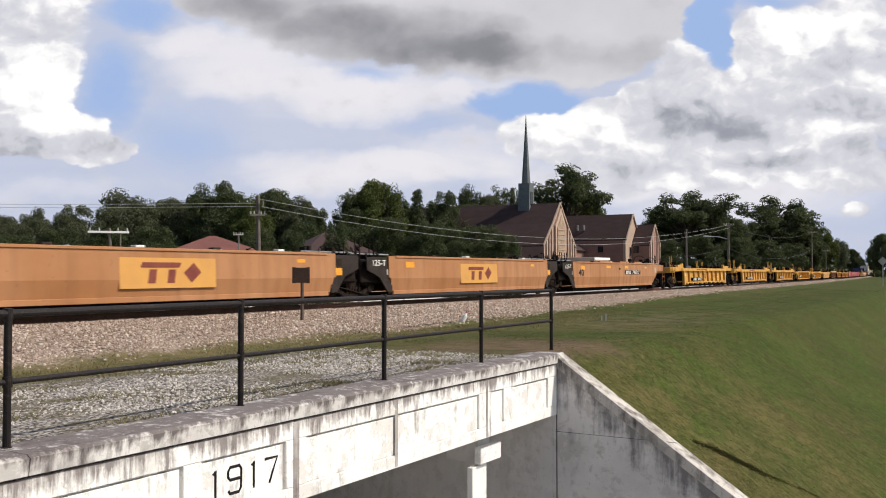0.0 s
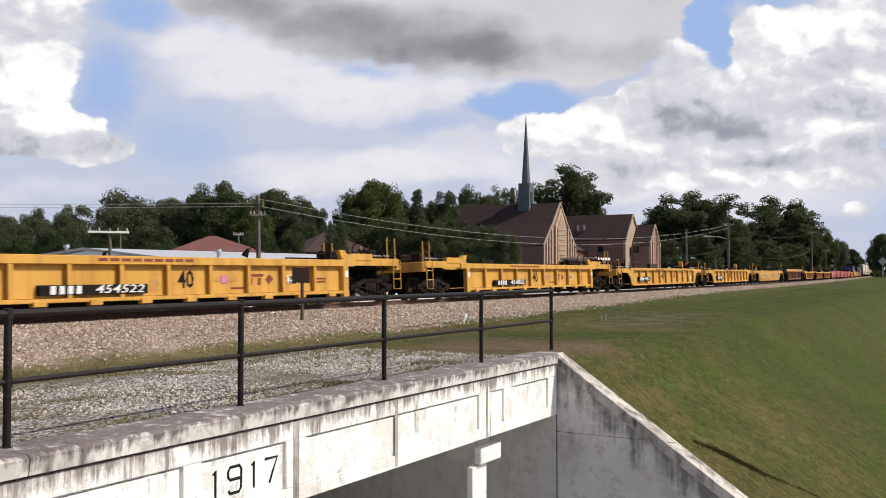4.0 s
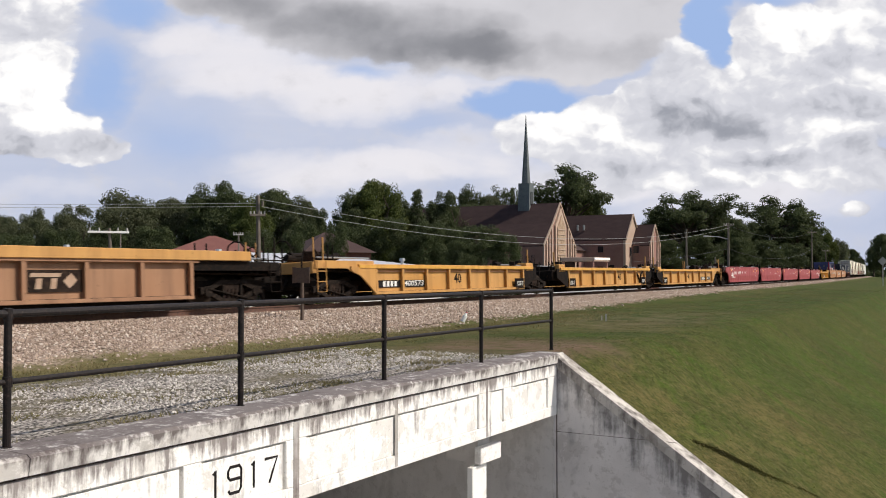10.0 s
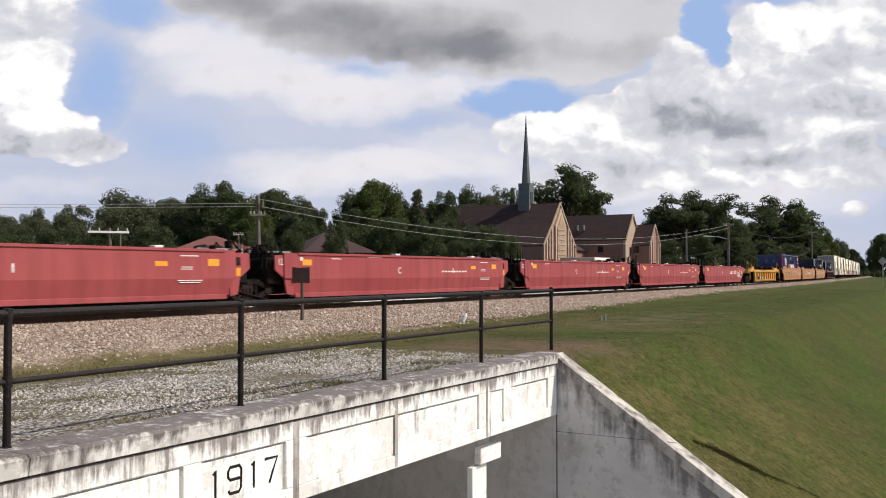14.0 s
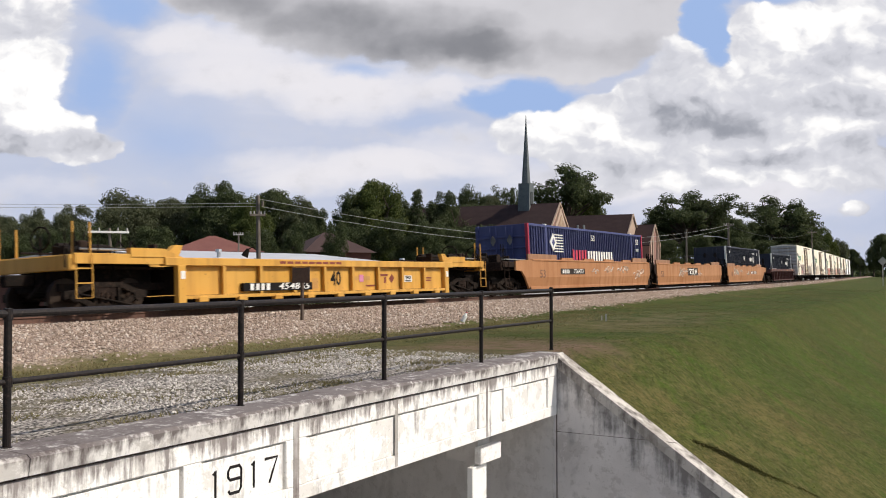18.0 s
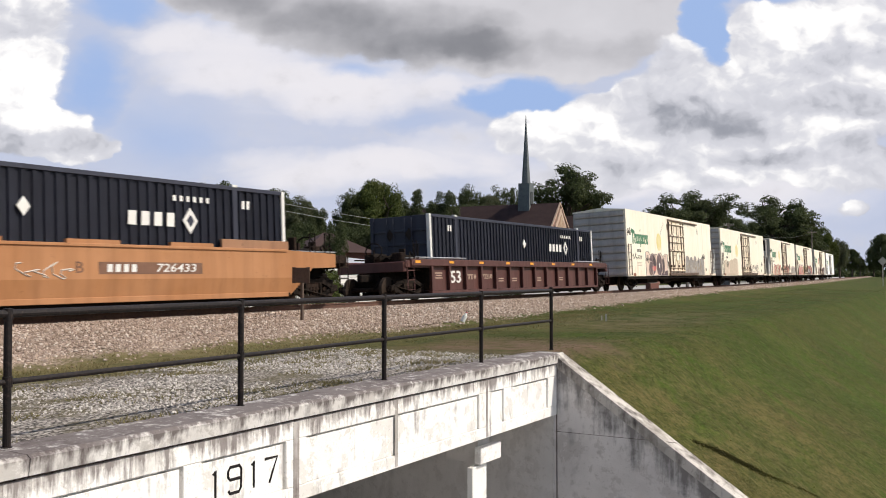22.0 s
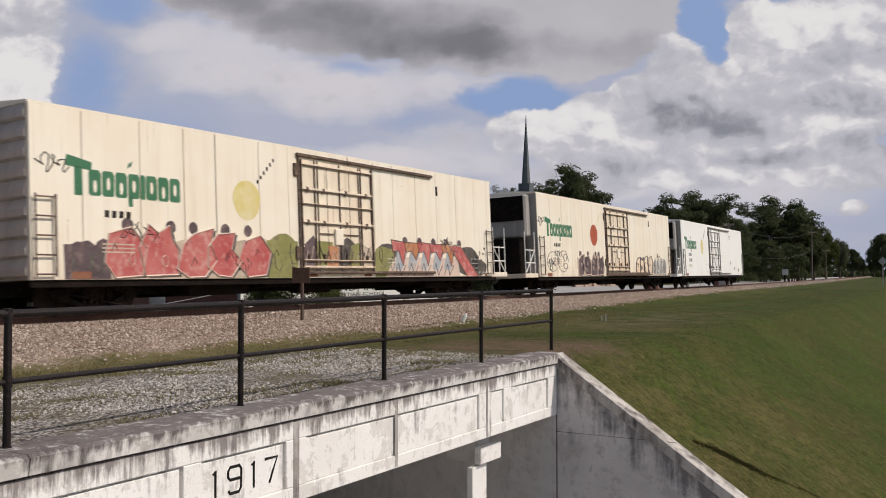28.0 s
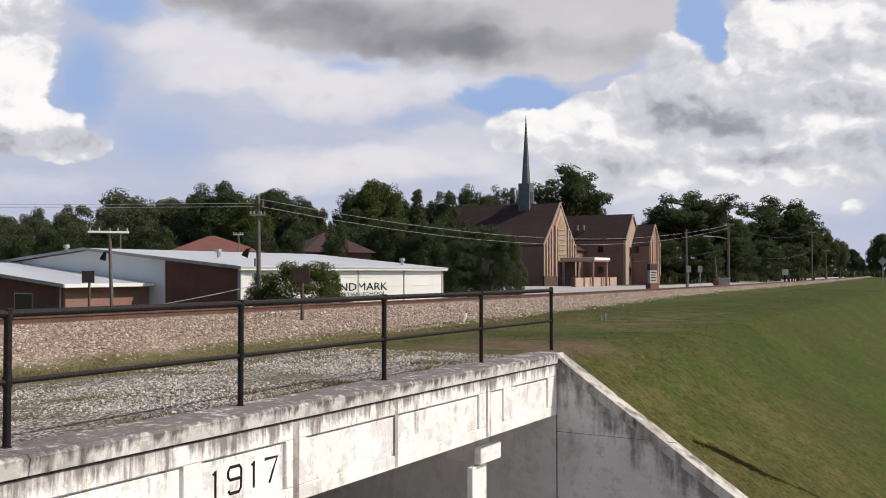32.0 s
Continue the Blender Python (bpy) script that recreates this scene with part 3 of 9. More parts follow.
# ---- underpass ----
def build_bridge():
    b = thing("underpass_bridge", "white painted concrete railway underpass bridge with stained coping", "bridge", BRIDGE, kind="structure")
    F, L = FRONT, CUT_L - 2.5
    # coping with a chamfered, worn front edge
    prof = [(F - 0.03, PAR_Z - 0.17), (F - 0.05, PAR_Z - 0.03), (F - 0.01, PAR_Z), (0.14, PAR_Z + 0.005), (0.14, PAR_Z - 0.17)]
    edges = [L, -14.2, -11.2, -8.02, -5.27, -2.6, CUT_R]
    for a, c in zip(edges, edges[1:]):
        part("coping", prism(prof, a + 0.004, c - 0.004), M_COPE, b, "weathered concrete coping with dark run-off stains")
    # beam: back slab and raised border strips round recessed panels
    zt, zb = PAR_Z - 0.198, -1.62
    part("beam", box(L, CUT_R, F + 0.07, 0.14, zb, zt), M_CONC, b)
    # dark strip: the joint, with the coping overhang's shade put into its colour
    part("shaded_joint", box(L, CUT_R, F + 0.02, 0.13, zt + 0.002, zt + 0.026), M_JOINTSHADE, b, "dark strip for the grimy joint and the overhang's shade under the coping")
    for x, w in ((-5.83, 0.035), (-8.02 + 0.17, 0.05), (-3.30, 0.03)):
        part("run_off_stain", box(x - w, x + w, F - 0.003, F, zb + 0.02, zt - 0.01), M_STAIN, b, "dark water stain")
    panels = [(-13.6, -9.52), (-9.28, -8.02), (-7.66, -3.55), (-3.13, -2.72), (-2.40, -1.0)]
    top, low = zt - 0.205, zb + 0.17
    strips = [(L, CUT_R, top, zt), (L, CUT_R, zb, low)]
    xs = [L] + [v for p in panels for v in p] + [CUT_R]
    strips += [(xs[i], xs[i + 1], low, top) for i in range(0, len(xs), 2)]
    for x0, x1, z0, z1 in strips:
        part("border_strip", box(x0, x1, F, F + 0.069, z0 + 0.001, z1 - 0.001, bevel=0.008), M_CONC, b)
    for x0, x1 in panels:
        part("panel", box(x0 + 0.008, x1 - 0.030, F + 0.022, F + 0.069, low + 0.003, top - 0.024, bevel=0.006), M_CONC, b)
    # year
    strokes = {"1": ((-0.3, 0.36), (0.0, 0.5), (0.0, -0.5)), "7": ((-0.5, 0.45), (0.5, 0.45), (0.12, -0.1), (-0.12, -0.5)),
               "9": ((0.46, 0.02), (-0.34, 0.02), (-0.48, 0.14), (-0.48, 0.34), (-0.34, 0.48), (0.34, 0.48), (0.48, 0.34), (0.46, -0.34), (0.32, -0.48), (-0.32, -0.48), (-0.46, -0.36))}
    for ch, x, w in (("1", -9.075, 0.12), ("9", -8.80, 0.20), ("1", -8.515, 0.12), ("7", -8.245, 0.20)):
        t = part("digit", tube([(x + w * u, F + 0.030, -1.19 + 0.28 * v) for u, v in strokes[ch]], 0.019, 6), M_INKK, b)
        tagged(t, "black painted year digit " + ch)
    # deck above the road
    part("deck_slab", box(L, CUT_R + 0.4, 0.16, 27.5, -1.62, -1.05), M_SHADE, b)
    # abutments with the wing walls in line
    for x0, x1, nm in ((CUT_R, CUT_R + 0.5, "right"), (CUT_L - 0.5, CUT_L, "left")):
        part("abutment", box(x0, x1, F + 0.08, 27.5, ROAD_Z - 0.3, -1.63), M_SHADE, b)
    part("abutment_block", box(CUT_R + 0.002, CUT_R + 0.38, F + 0.07, 0.14, ROAD_Z - 0.3, PAR_Z - 0.012), M_WING, b)
    for x in (-3.11, -14.4):
        part("pier_column", box(x - 0.20, x + 0.27, F + 0.25, F + 0.35, ROAD_Z - 0.3, -2.11, bevel=0.01), M_CONC, b)
        part("pier_cap", box(x - 0.05, x + 0.64, F + 0.18, F + 0.30, -2.08, -1.82, bevel=0.01), M_CONC, b)
        part("bearing_block", box(x + 0.1, x + 0.5, F + 0.32, F + 0.9, -2.09, -1.622), M_SHADE, b)
        for k in range(1, 6):
            part("pier_column", box(x - 0.30, x + 0.30, F + 0.25 + 4.5 * k, F + 0.85 + 4.5 * k, ROAD_Z - 0.3, -1.63, bevel=0.02), M_SHADE, b)
    return b


def build_wing(x0, x1, name, label):
    w0 = thing(name, label, "wall", BRIDGE, kind="structure")
    F = FRONT + 0.065
    run = (PAR_Z - ROAD_Z) / 0.68
    top = PAR_Z - 0.01
    # face below the coping, coping sloping with the bank
    part("wall_face", prism([(F, ROAD_Z - 0.3), (F, top - 0.16), (F - run, ROAD_Z - 0.16), (F - run, ROAD_Z - 0.3)], x0 + 0.03, x1 - 0.03), M_WING, w0)
    part("form_joint", box(x0 + 0.026, x0 + 0.03, F - run * 0.30, F - 0.02, -1.928, -1.921), M_JOINTSHADE, w0)
    part("form_joint", box(x0 + 0.026, x0 + 0.03, F - 0.06, F - 0.04, ROAD_Z, top - 0.2), M_JOINTSHADE, w0)
    part("coping_joint", prism([(F - 0.05, top - 0.235), (F - 0.05, top - 0.205), (F - run, ROAD_Z - 0.205), (F - run, ROAD_Z - 0.235)], x0 + 0.02, x0 + 0.031), M_JOINTSHADE, w0, "dark joint under the sloping coping")
    n = 5
    for i in range(n):
        a, c = i / n, (i + 1) / n
        ya, yc = F - run * a - 0.004, F - run * c + 0.004
        za, zc = top - (top - ROAD_Z) * a, top - (top - ROAD_Z) * c
        part("coping", prism([(ya, za), (ya, za - 0.20), (yc, zc - 0.20), (yc, zc)], x0 - 0.03, x1 - 0.10), M_SLOPE, w0, "weathered sloping coping")
    return w0


def build_railing():
    r = thing("railing", "black painted pipe railing on the underpass parapet", "railing", BRIDGE)
    xs = [0.0 - 2.78 * k for k in range(8)]
    for i, x in enumerate(xs):
        p = part("post", rod((x, 0, PAR_Z), (x, 0, PAR_Z + (1.18 if i == 0 else 1.10)), 0.033, seg=12), M_BLACKP, r)
        part("collar", rod((x, 0, PAR_Z + 0.505), (x, 0, PAR_Z + 0.595), 0.041, seg=12), M_BLACKP, p)
        part("base_plate", rod((x, 0, PAR_Z), (x, 0, PAR_Z + 0.012), 0.046, seg=12), M_BLACKP, p)
        part("cap", rod((x, 0, PAR_Z + 1.07), (x, 0, PAR_Z + 1.165), 0.042, 0.038, seg=12), M_BLACKP, p)
    part("top_rail", rod((0, 0, PAR_Z + 1.12), (xs[-1], 0, PAR_Z + 1.12), 0.034, seg=12), M_BLACKP, r)
    part("middle_rail", rod((0, 0, PAR_Z + 0.55), (xs[-1], 0, PAR_Z + 0.55), 0.025, seg=12), M_BLACKP, r)
    return r


build_bridge()
build_wing(CUT_R, CUT_R + 0.5, "wing_wall", "grey concrete wing wall with a pale sloping coping")
build_wing(CUT_L - 0.5, CUT_L, "wing_wall", "grey concrete wing wall with a pale sloping coping")
build_railing()
tagged(part("road", box(CUT_L - 1.2, CUT_R + 1.2, -60, 40, ROAD_Z - 0.5, ROAD_Z), M_ROAD, m=BRIDGE), "pale concrete road under the railway", "road", kind="structure")


# ---- track ----
def build_track():
    for side, name in ((0.7175, "near"), (-0.7175, "far")):
        bm, bm2 = bmesh.new(), bmesh.new()
        prof = [(-0.07, -0.17), (0.07, -0.17), (0.07, -0.155), (0.012, -0.135), (0.012, -0.045), (0.036, -0.035), (0.036, -0.002),
                (-0.036, -0.002), (-0.036, -0.035), (-0.012, -0.045), (-0.012, -0.135), (-0.07, -0.155)]
        ss = list(np.arange(-620, -60, 40.0)) + list(np.arange(-60, 200, 4.0)) + list(np.arange(200, 700, 20.0))
        prev = prev2 = None
        for s in ss:
            m = on_rails(s)
            ring = [bm.verts.new(m @ Vector((0, -side + p[0], p[1]))) for p in prof]
            ring2 = [bm2.verts.new(m @ Vector((0, -side + d, 0.001))) for d in (-0.03, 0.03)]
            if prev:
                for i in range(len(ring)):
                    j = (i + 1) % len(ring)
                    bm.faces.new((prev[i], prev[j], ring[j], ring[i]))
                bm2.faces.new((prev2[0], ring2[0], ring2[1], prev2[1]))
            prev, prev2 = ring, ring2
        bmesh.ops.recalc_face_normals(bm, faces=bm.faces[:])
        r = part("rail", bm, M_RAIL)
        tagged(r, "rusty steel rail with a polished head on the ballast", "rail", "rails of the track", "structure")
        part("running_surface", bm2, M_RAILTOP, r, "polished running surface")
    me = None
    tr = thing("sleepers", "weathered wooden sleepers under the rails", "sleeper", kind="structure")
    for k in range(0, 250):
        s = -20 + k * 0.56
        if me is None:
            me = mesh_of(box(-0.11, 0.11, -1.3, 1.3, -0.36, -0.165, bevel=0.012), "sleeper")
        part("sleeper", me, M_TIE, tr, m=on_rails(s))


build_track()
# ---- sky backdrop ----
def build_sky():
    """Sky sheet: thin blue haze and veils, a grey layer cloud, and heaped clouds lit from the upper right."""
    n = Net("clouded_sky")
    n.t.nodes.remove(n.bsdf)
    D = 2400.0
    c = n.t.nodes.new("ShaderNodeTexCoord")
    sep = n.t.nodes.new("ShaderNodeSeparateXYZ")
    n.link(c.outputs["Object"], sep.inputs[0])
    # u to the right, w upwards from the horizon, in hundredths of 1613 of the distance
    k = 16.13 / D
    u0 = n.math("MULTIPLY_ADD", sep.outputs[0], k, 7.84)
    w0 = n.math("MULTIPLY", sep.outputs[2], k)
    comb = n.t.nodes.new("ShaderNodeCombineXYZ")
    n.link(u0, comb.inputs[0])
    n.link(n.math("MULTIPLY", w0, 1.35), comb.inputs[1])
    base = comb.outputs[0]

    def shifted(dx, dy, vec=None):
        mp = n.t.nodes.new("ShaderNodeMapping")
        mp.inputs["Location"].default_value = (dx, dy, 0)
        n.link(base if vec is None else vec, mp.inputs[0])
        return mp.outputs[0]

    def warp(scale, amount, seed, detail=6.0):
        t = n.node("TexNoise", Scale=scale, Detail=detail, Roughness=0.55)
        n.link(shifted(seed, seed * 0.7), t.inputs["Vector"])
        s = n.t.nodes.new("ShaderNodeSeparateColor")
        n.link(t.outputs["Color"], s.inputs[0])
        return [n.math("MULTIPLY", n.math("SUBTRACT", s.outputs[q], 0.5), amount) for q in (0, 1)]
    a, b = warp(0.9, 0.75, 3.1, 3.0), warp(3.2, 0.22, 8.7)
    u = n.math("ADD", u0, n.math("ADD", a[0], b[0]))
    w = n.math("ADD", w0, n.math("MULTIPLY", n.math("ADD", a[1], b[1]), 0.7))

    def puff(cx, cy, rx, ry, amp):
        """A soft-edged body round (cx, cy): amp in its middle, 0 outside."""
        du = n.math("MULTIPLY_ADD", u, 1 / rx, -cx / rx)
        dw = n.math("MULTIPLY_ADD", w, 1 / ry, -cy / ry)
        r2 = n.math("MULTIPLY_ADD", du, du, n.math("MULTIPLY", dw, dw))
        return n.math("MULTIPLY", n.math("SUBTRACT", 1.0, r2, clamp=True), amp)

    def total(items):
        acc = None
        for it in items:
            p = puff(*it)
            acc = p if acc is None else n.math("ADD", acc, p)
        return acc

    def between(lo, hi, v):
        return n.ramp(n.math("MULTIPLY_ADD", v, 1 / (hi - lo), -lo / (hi - lo), clamp=True), [(0, 0), (0.25, 0.13), (0.75, 0.87), (1, 1)])
    # clear blue, and the thin veils over it
    gaps = total([(1.95, 3.3, 0.75, 0.95, 0.9), (2.4, 4.6, 0.9, 0.45, 1.0), (9.35, 2.95, 1.15, 0.40, 1.7), (12.62, 4.3, 0.50, 1.0, 1.6), (6.5, 3.5, 0.8, 0.18, 0.7), (3.3, 2.4, 1.5, 0.9, 0.45),
                  (13.6, 4.85, 0.9, 0.22, 0.7), (15.3, 1.25, 1.2, 0.7, 0.15), (7.6, 2.65, 0.9, 0.25, 0.4)])
    veil = total([(4.3, 3.75, 1.9, 0.8, 1.1), (6.6, 3.15, 1.9, 0.6, 1.1), (6.0, 1.75, 2.4, 0.55, 1.2), (8.0, 2.1, 1.8, 0.5, 0.8), (8.6, 3.25, 1.1, 0.3, 0.7), (5.0, 2.9, 2.6, 0.8, 0.5), (0.7, 1.45, 2.0, 0.35, 0.6), (3.0, 4.15, 1.0, 0.35, 0.7),
                  (13.0, 1.5, 3.4, 0.9, 1.0), (10.3, 1.7, 2.2, 0.6, 0.8)])
    # the grey layer across the top
    layer = total([(4.3, 4.95, 1.8, 0.62, 1.3), (6.3, 4.6, 2.5, 0.95, 1.4), (8.4, 4.25, 1.8, 0.95, 1.4), (10.3, 4.35, 1.9, 1.05, 1.5), (11.6, 4.6, 0.95, 0.9, 1.2), (9.9, 3.6, 1.5, 0.35, 0.7)])
    gloom = total([(5.2, 4.65, 2.1, 0.55, 0.6), (7.2, 4.2, 2.6, 0.70, 0.95), (8.3, 3.85, 1.5, 0.42, 0.5), (10.2, 3.85, 2.2, 0.45, 0.50), (4.0, 4.8, 1.3, 0.40, 0.4)])
    # heaped clouds
    heap = total([(-0.2, 4.7, 2.0, 1.3, 1.5), (0.1, 3.4, 1.45, 1.0, 1.7), (0.6, 2.55, 1.45, 0.55, 1.4), (1.6, 2.15, 0.85, 0.28, 1.2),
                  (9.5, 2.45, 0.8, 0.50, 1.1), (10.6, 2.4, 1.2, 0.70, 1.4), (11.8, 2.7, 1.2, 0.95, 1.4), (13.2, 2.6, 1.9, 1.1, 1.5), (13.9, 4.0, 1.25, 0.85, 1.5), (15.2, 3.6, 1.3, 1.5, 1.6), (12.2, 3.6, 0.7, 0.5, 0.8),
                  (12.4, 1.85, 1.8, 0.55, 1.1), (14.4, 1.95, 1.6, 0.50, 1.2), (10.6, 1.6, 1.1, 0.4, 0.6), (15.1, 1.12, 0.30, 0.15, 1.2), (15.2, 1.75, 1.4, 0.5, 1.0)])
    dark = total([(0.4, 2.25, 1.9, 0.42, 1.15), (-0.2, 4.75, 1.2, 0.45, 0.4), (12.3, 2.75, 1.4, 0.50, 1.2), (13.2, 2.5, 1.2, 0.34, 0.9), (13.8, 1.95, 1.2, 0.24, 1.2), (15.1, 2.9, 1.1, 0.35, 1.0), (14.2, 3.45, 0.9, 0.28, 0.9),
                  (15.3, 2.2, 0.9, 0.25, 0.8), (11.2, 1.85, 0.9, 0.25, 0.7), (15.2, 3.75, 0.8, 0.25, 0.6), (15.6, 0.85, 1.1, 0.45, 1.0)])
    lit = total([(0.75, 3.3, 1.0, 0.95, 1.5), (1.2, 2.6, 1.0, 0.40, 1.3), (13.8, 4.35, 1.3, 0.5, 1.1), (10.0, 2.55, 1.3, 0.40, 1.2), (11.2, 2.35, 0.9, 0.28, 0.8), (15.2, 4.45, 1.0, 0.5, 0.8), (12.9, 3.35, 1.3, 0.25, 0.7), (14.6, 2.55, 1.2, 0.22, 0.7), (12.6, 1.65, 1.7, 0.25, 0.6), (15.1, 1.15, 0.30, 0.14, 1.0)])

    def billow(dx, dy):
        """Rounded heaps on heaps."""
        v = n.node("TexVoronoi")
        v.voronoi_dimensions, v.feature, v.normalize = "2D", "SMOOTH_F1", True
        for key, value in (("Scale", 1.25), ("Detail", 3.0), ("Roughness", 0.48), ("Lacunarity", 2.15), ("Smoothness", 0.8)):
            v.inputs[key].default_value = value
        t = n.t.nodes.new("ShaderNodeCombineXYZ")
        n.link(n.math("ADD", u, dx), t.inputs[0])
        n.link(n.math("MULTIPLY", n.math("ADD", w, dy), 1.35), t.inputs[1])
        n.link(t.outputs[0], v.inputs["Vector"])
        return n.math("SUBTRACT", 1.0, v.outputs["Distance"])
    b1, b2 = billow(0.0, 0.0), billow(0.13, 0.13)
    wide = n.math("SUBTRACT", n.noise(0.75, 4, 0.5, shifted(5.0, 1.0)), 0.5)
    mp = n.t.nodes.new("ShaderNodeMapping")
    mp.inputs["Scale"].default_value = (0.42, 1.2, 1)
    mp.inputs["Rotation"].default_value = (0, 0, -0.12)
    n.link(base, mp.inputs[0])
    streak = n.math("SUBTRACT", n.noise(0.9, 4, 0.5, mp.outputs[0], 0.4), 0.5)
    lumps = n.math("MULTIPLY", n.math("SUBTRACT", b1, 0.62), n.math("MULTIPLY", heap, 2.4, clamp=True))
    density = n.math("SUBTRACT", n.math("MULTIPLY_ADD", lumps, 1.3, heap), n.math("MULTIPLY", gaps, 0.45))
    solid = between(0.05, 0.55, density)
    relief = n.math("SUBTRACT", b1, b2)
    shade = n.math("ADD", n.math("MULTIPLY_ADD", relief, 1.45, 0.58), n.math("MULTIPLY_ADD", wide, 1.0, n.math("MULTIPLY", n.math("SUBTRACT", lit, dark), 0.36)))
    cloud = n.mix(between(-0.25, 0.52, shade), (0.31, 0.325, 0.375), (0.68, 0.685, 0.74))
    cloud = n.mix(between(0.48, 1.05, shade), cloud, (1.06, 1.045, 1.03))
    # blue and veils
    col = n.mix(between(0.0, 1.0, n.math("MULTIPLY_ADD", streak, 0.5, gaps)), (0.535, 0.585, 0.735), (0.35, 0.49, 0.79))
    col = n.mix(n.math("MULTIPLY", between(-0.1, 1.3, n.math("MULTIPLY_ADD", streak, 1.2, n.math("SUBTRACT", veil, n.math("MULTIPLY", gaps, 0.6)))), 0.92), col, (0.86, 0.835, 0.865))
    # grey layer with ragged soft edges
    edge = n.math("SUBTRACT", n.math("MULTIPLY_ADD", n.noise(1.5, 6, 0.55, shifted(2.0, 7.0)), 1.3, n.math("SUBTRACT", layer, 0.65)), n.math("MULTIPLY", gaps, 0.7))
    grey = n.math("MULTIPLY_ADD", gloom, -0.55, n.math("MULTIPLY_ADD", wide, 0.7, n.math("MULTIPLY_ADD", relief, 0.12, 0.72)))
    tone = n.mix(between(-0.2, 0.9, grey), (0.205, 0.21, 0.235), (0.70, 0.69, 0.725))
    col = n.mix(between(0.0, 0.55, edge), col, tone)
    col = n.mix(solid, col, cloud)
    em = n.t.nodes.new("ShaderNodeEmission")
    n.link(col, em.inputs[0])
    em.inputs["Strength"].default_value = 1.0
    n.link(em.outputs[0], n.out.inputs[0])
    bm = bmesh.new()
    cols = []
    for k in range(-12, 13):
        x = D * 0.075 * k
        cols.append([bm.verts.new((x, 0, z)) for z in (-60, 300, 700, 1100)])
    for p, q in zip(cols, cols[1:]):
        for i in range(3):
            bm.faces.new((p[i], q[i], q[i + 1], p[i + 1]))
    ob = part("backdrop", bm, n.m, m=pose(0, D, 0.95))
    return tagged(ob, "blue sky with drifting white and grey cumulus clouds", "sky", kind="structure")


backdrop = build_sky()
# ---- buildings beyond the track ----
M_DARKBRICK = mottled("dark_brown_brick", (0.085, 0.05, 0.042), (0.11, 0.068, 0.055), (0.06, 0.04, 0.035), 0.6, 9, 0.9)
def frame_at(x, y, z=0.0, deg=60.0):
    """Axes of a building: x along its front (away to the right), y into it."""
    return Matrix.Translation((x, y, z)) @ Matrix.Rotation(radians(deg), 4, "Z")


def window_part(parent, x, z, w, h, y, glass=None, trim=None, axis="y"):
    """A framed window in a wall that faces -y (or, with axis 'x', -x)."""
    def bx(a0, a1, d0, d1, z0, z1):
        return box(a0, a1, d0, d1, z0, z1) if axis == "y" else box(d0, d1, a0, a1, z0, z1)
    f = part("window", bx(x - w / 2 - 0.08, x + w / 2 + 0.08, y - 0.06, y - 0.001, z - h / 2 - 0.08, z + h / 2 + 0.08), trim or M_PINKBRICK, parent)
    part("pane", bx(x - w / 2, x + w / 2, y - 0.075, y - 0.06, z - h / 2, z + h / 2), glass or M_WINDOW, f)
    part("sill", bx(x - w / 2 - 0.12, x + w / 2 + 0.12, y - 0.12, y - 0.0, z - h / 2 - 0.14, z - h / 2 - 0.08), trim or M_PINKBRICK, f)


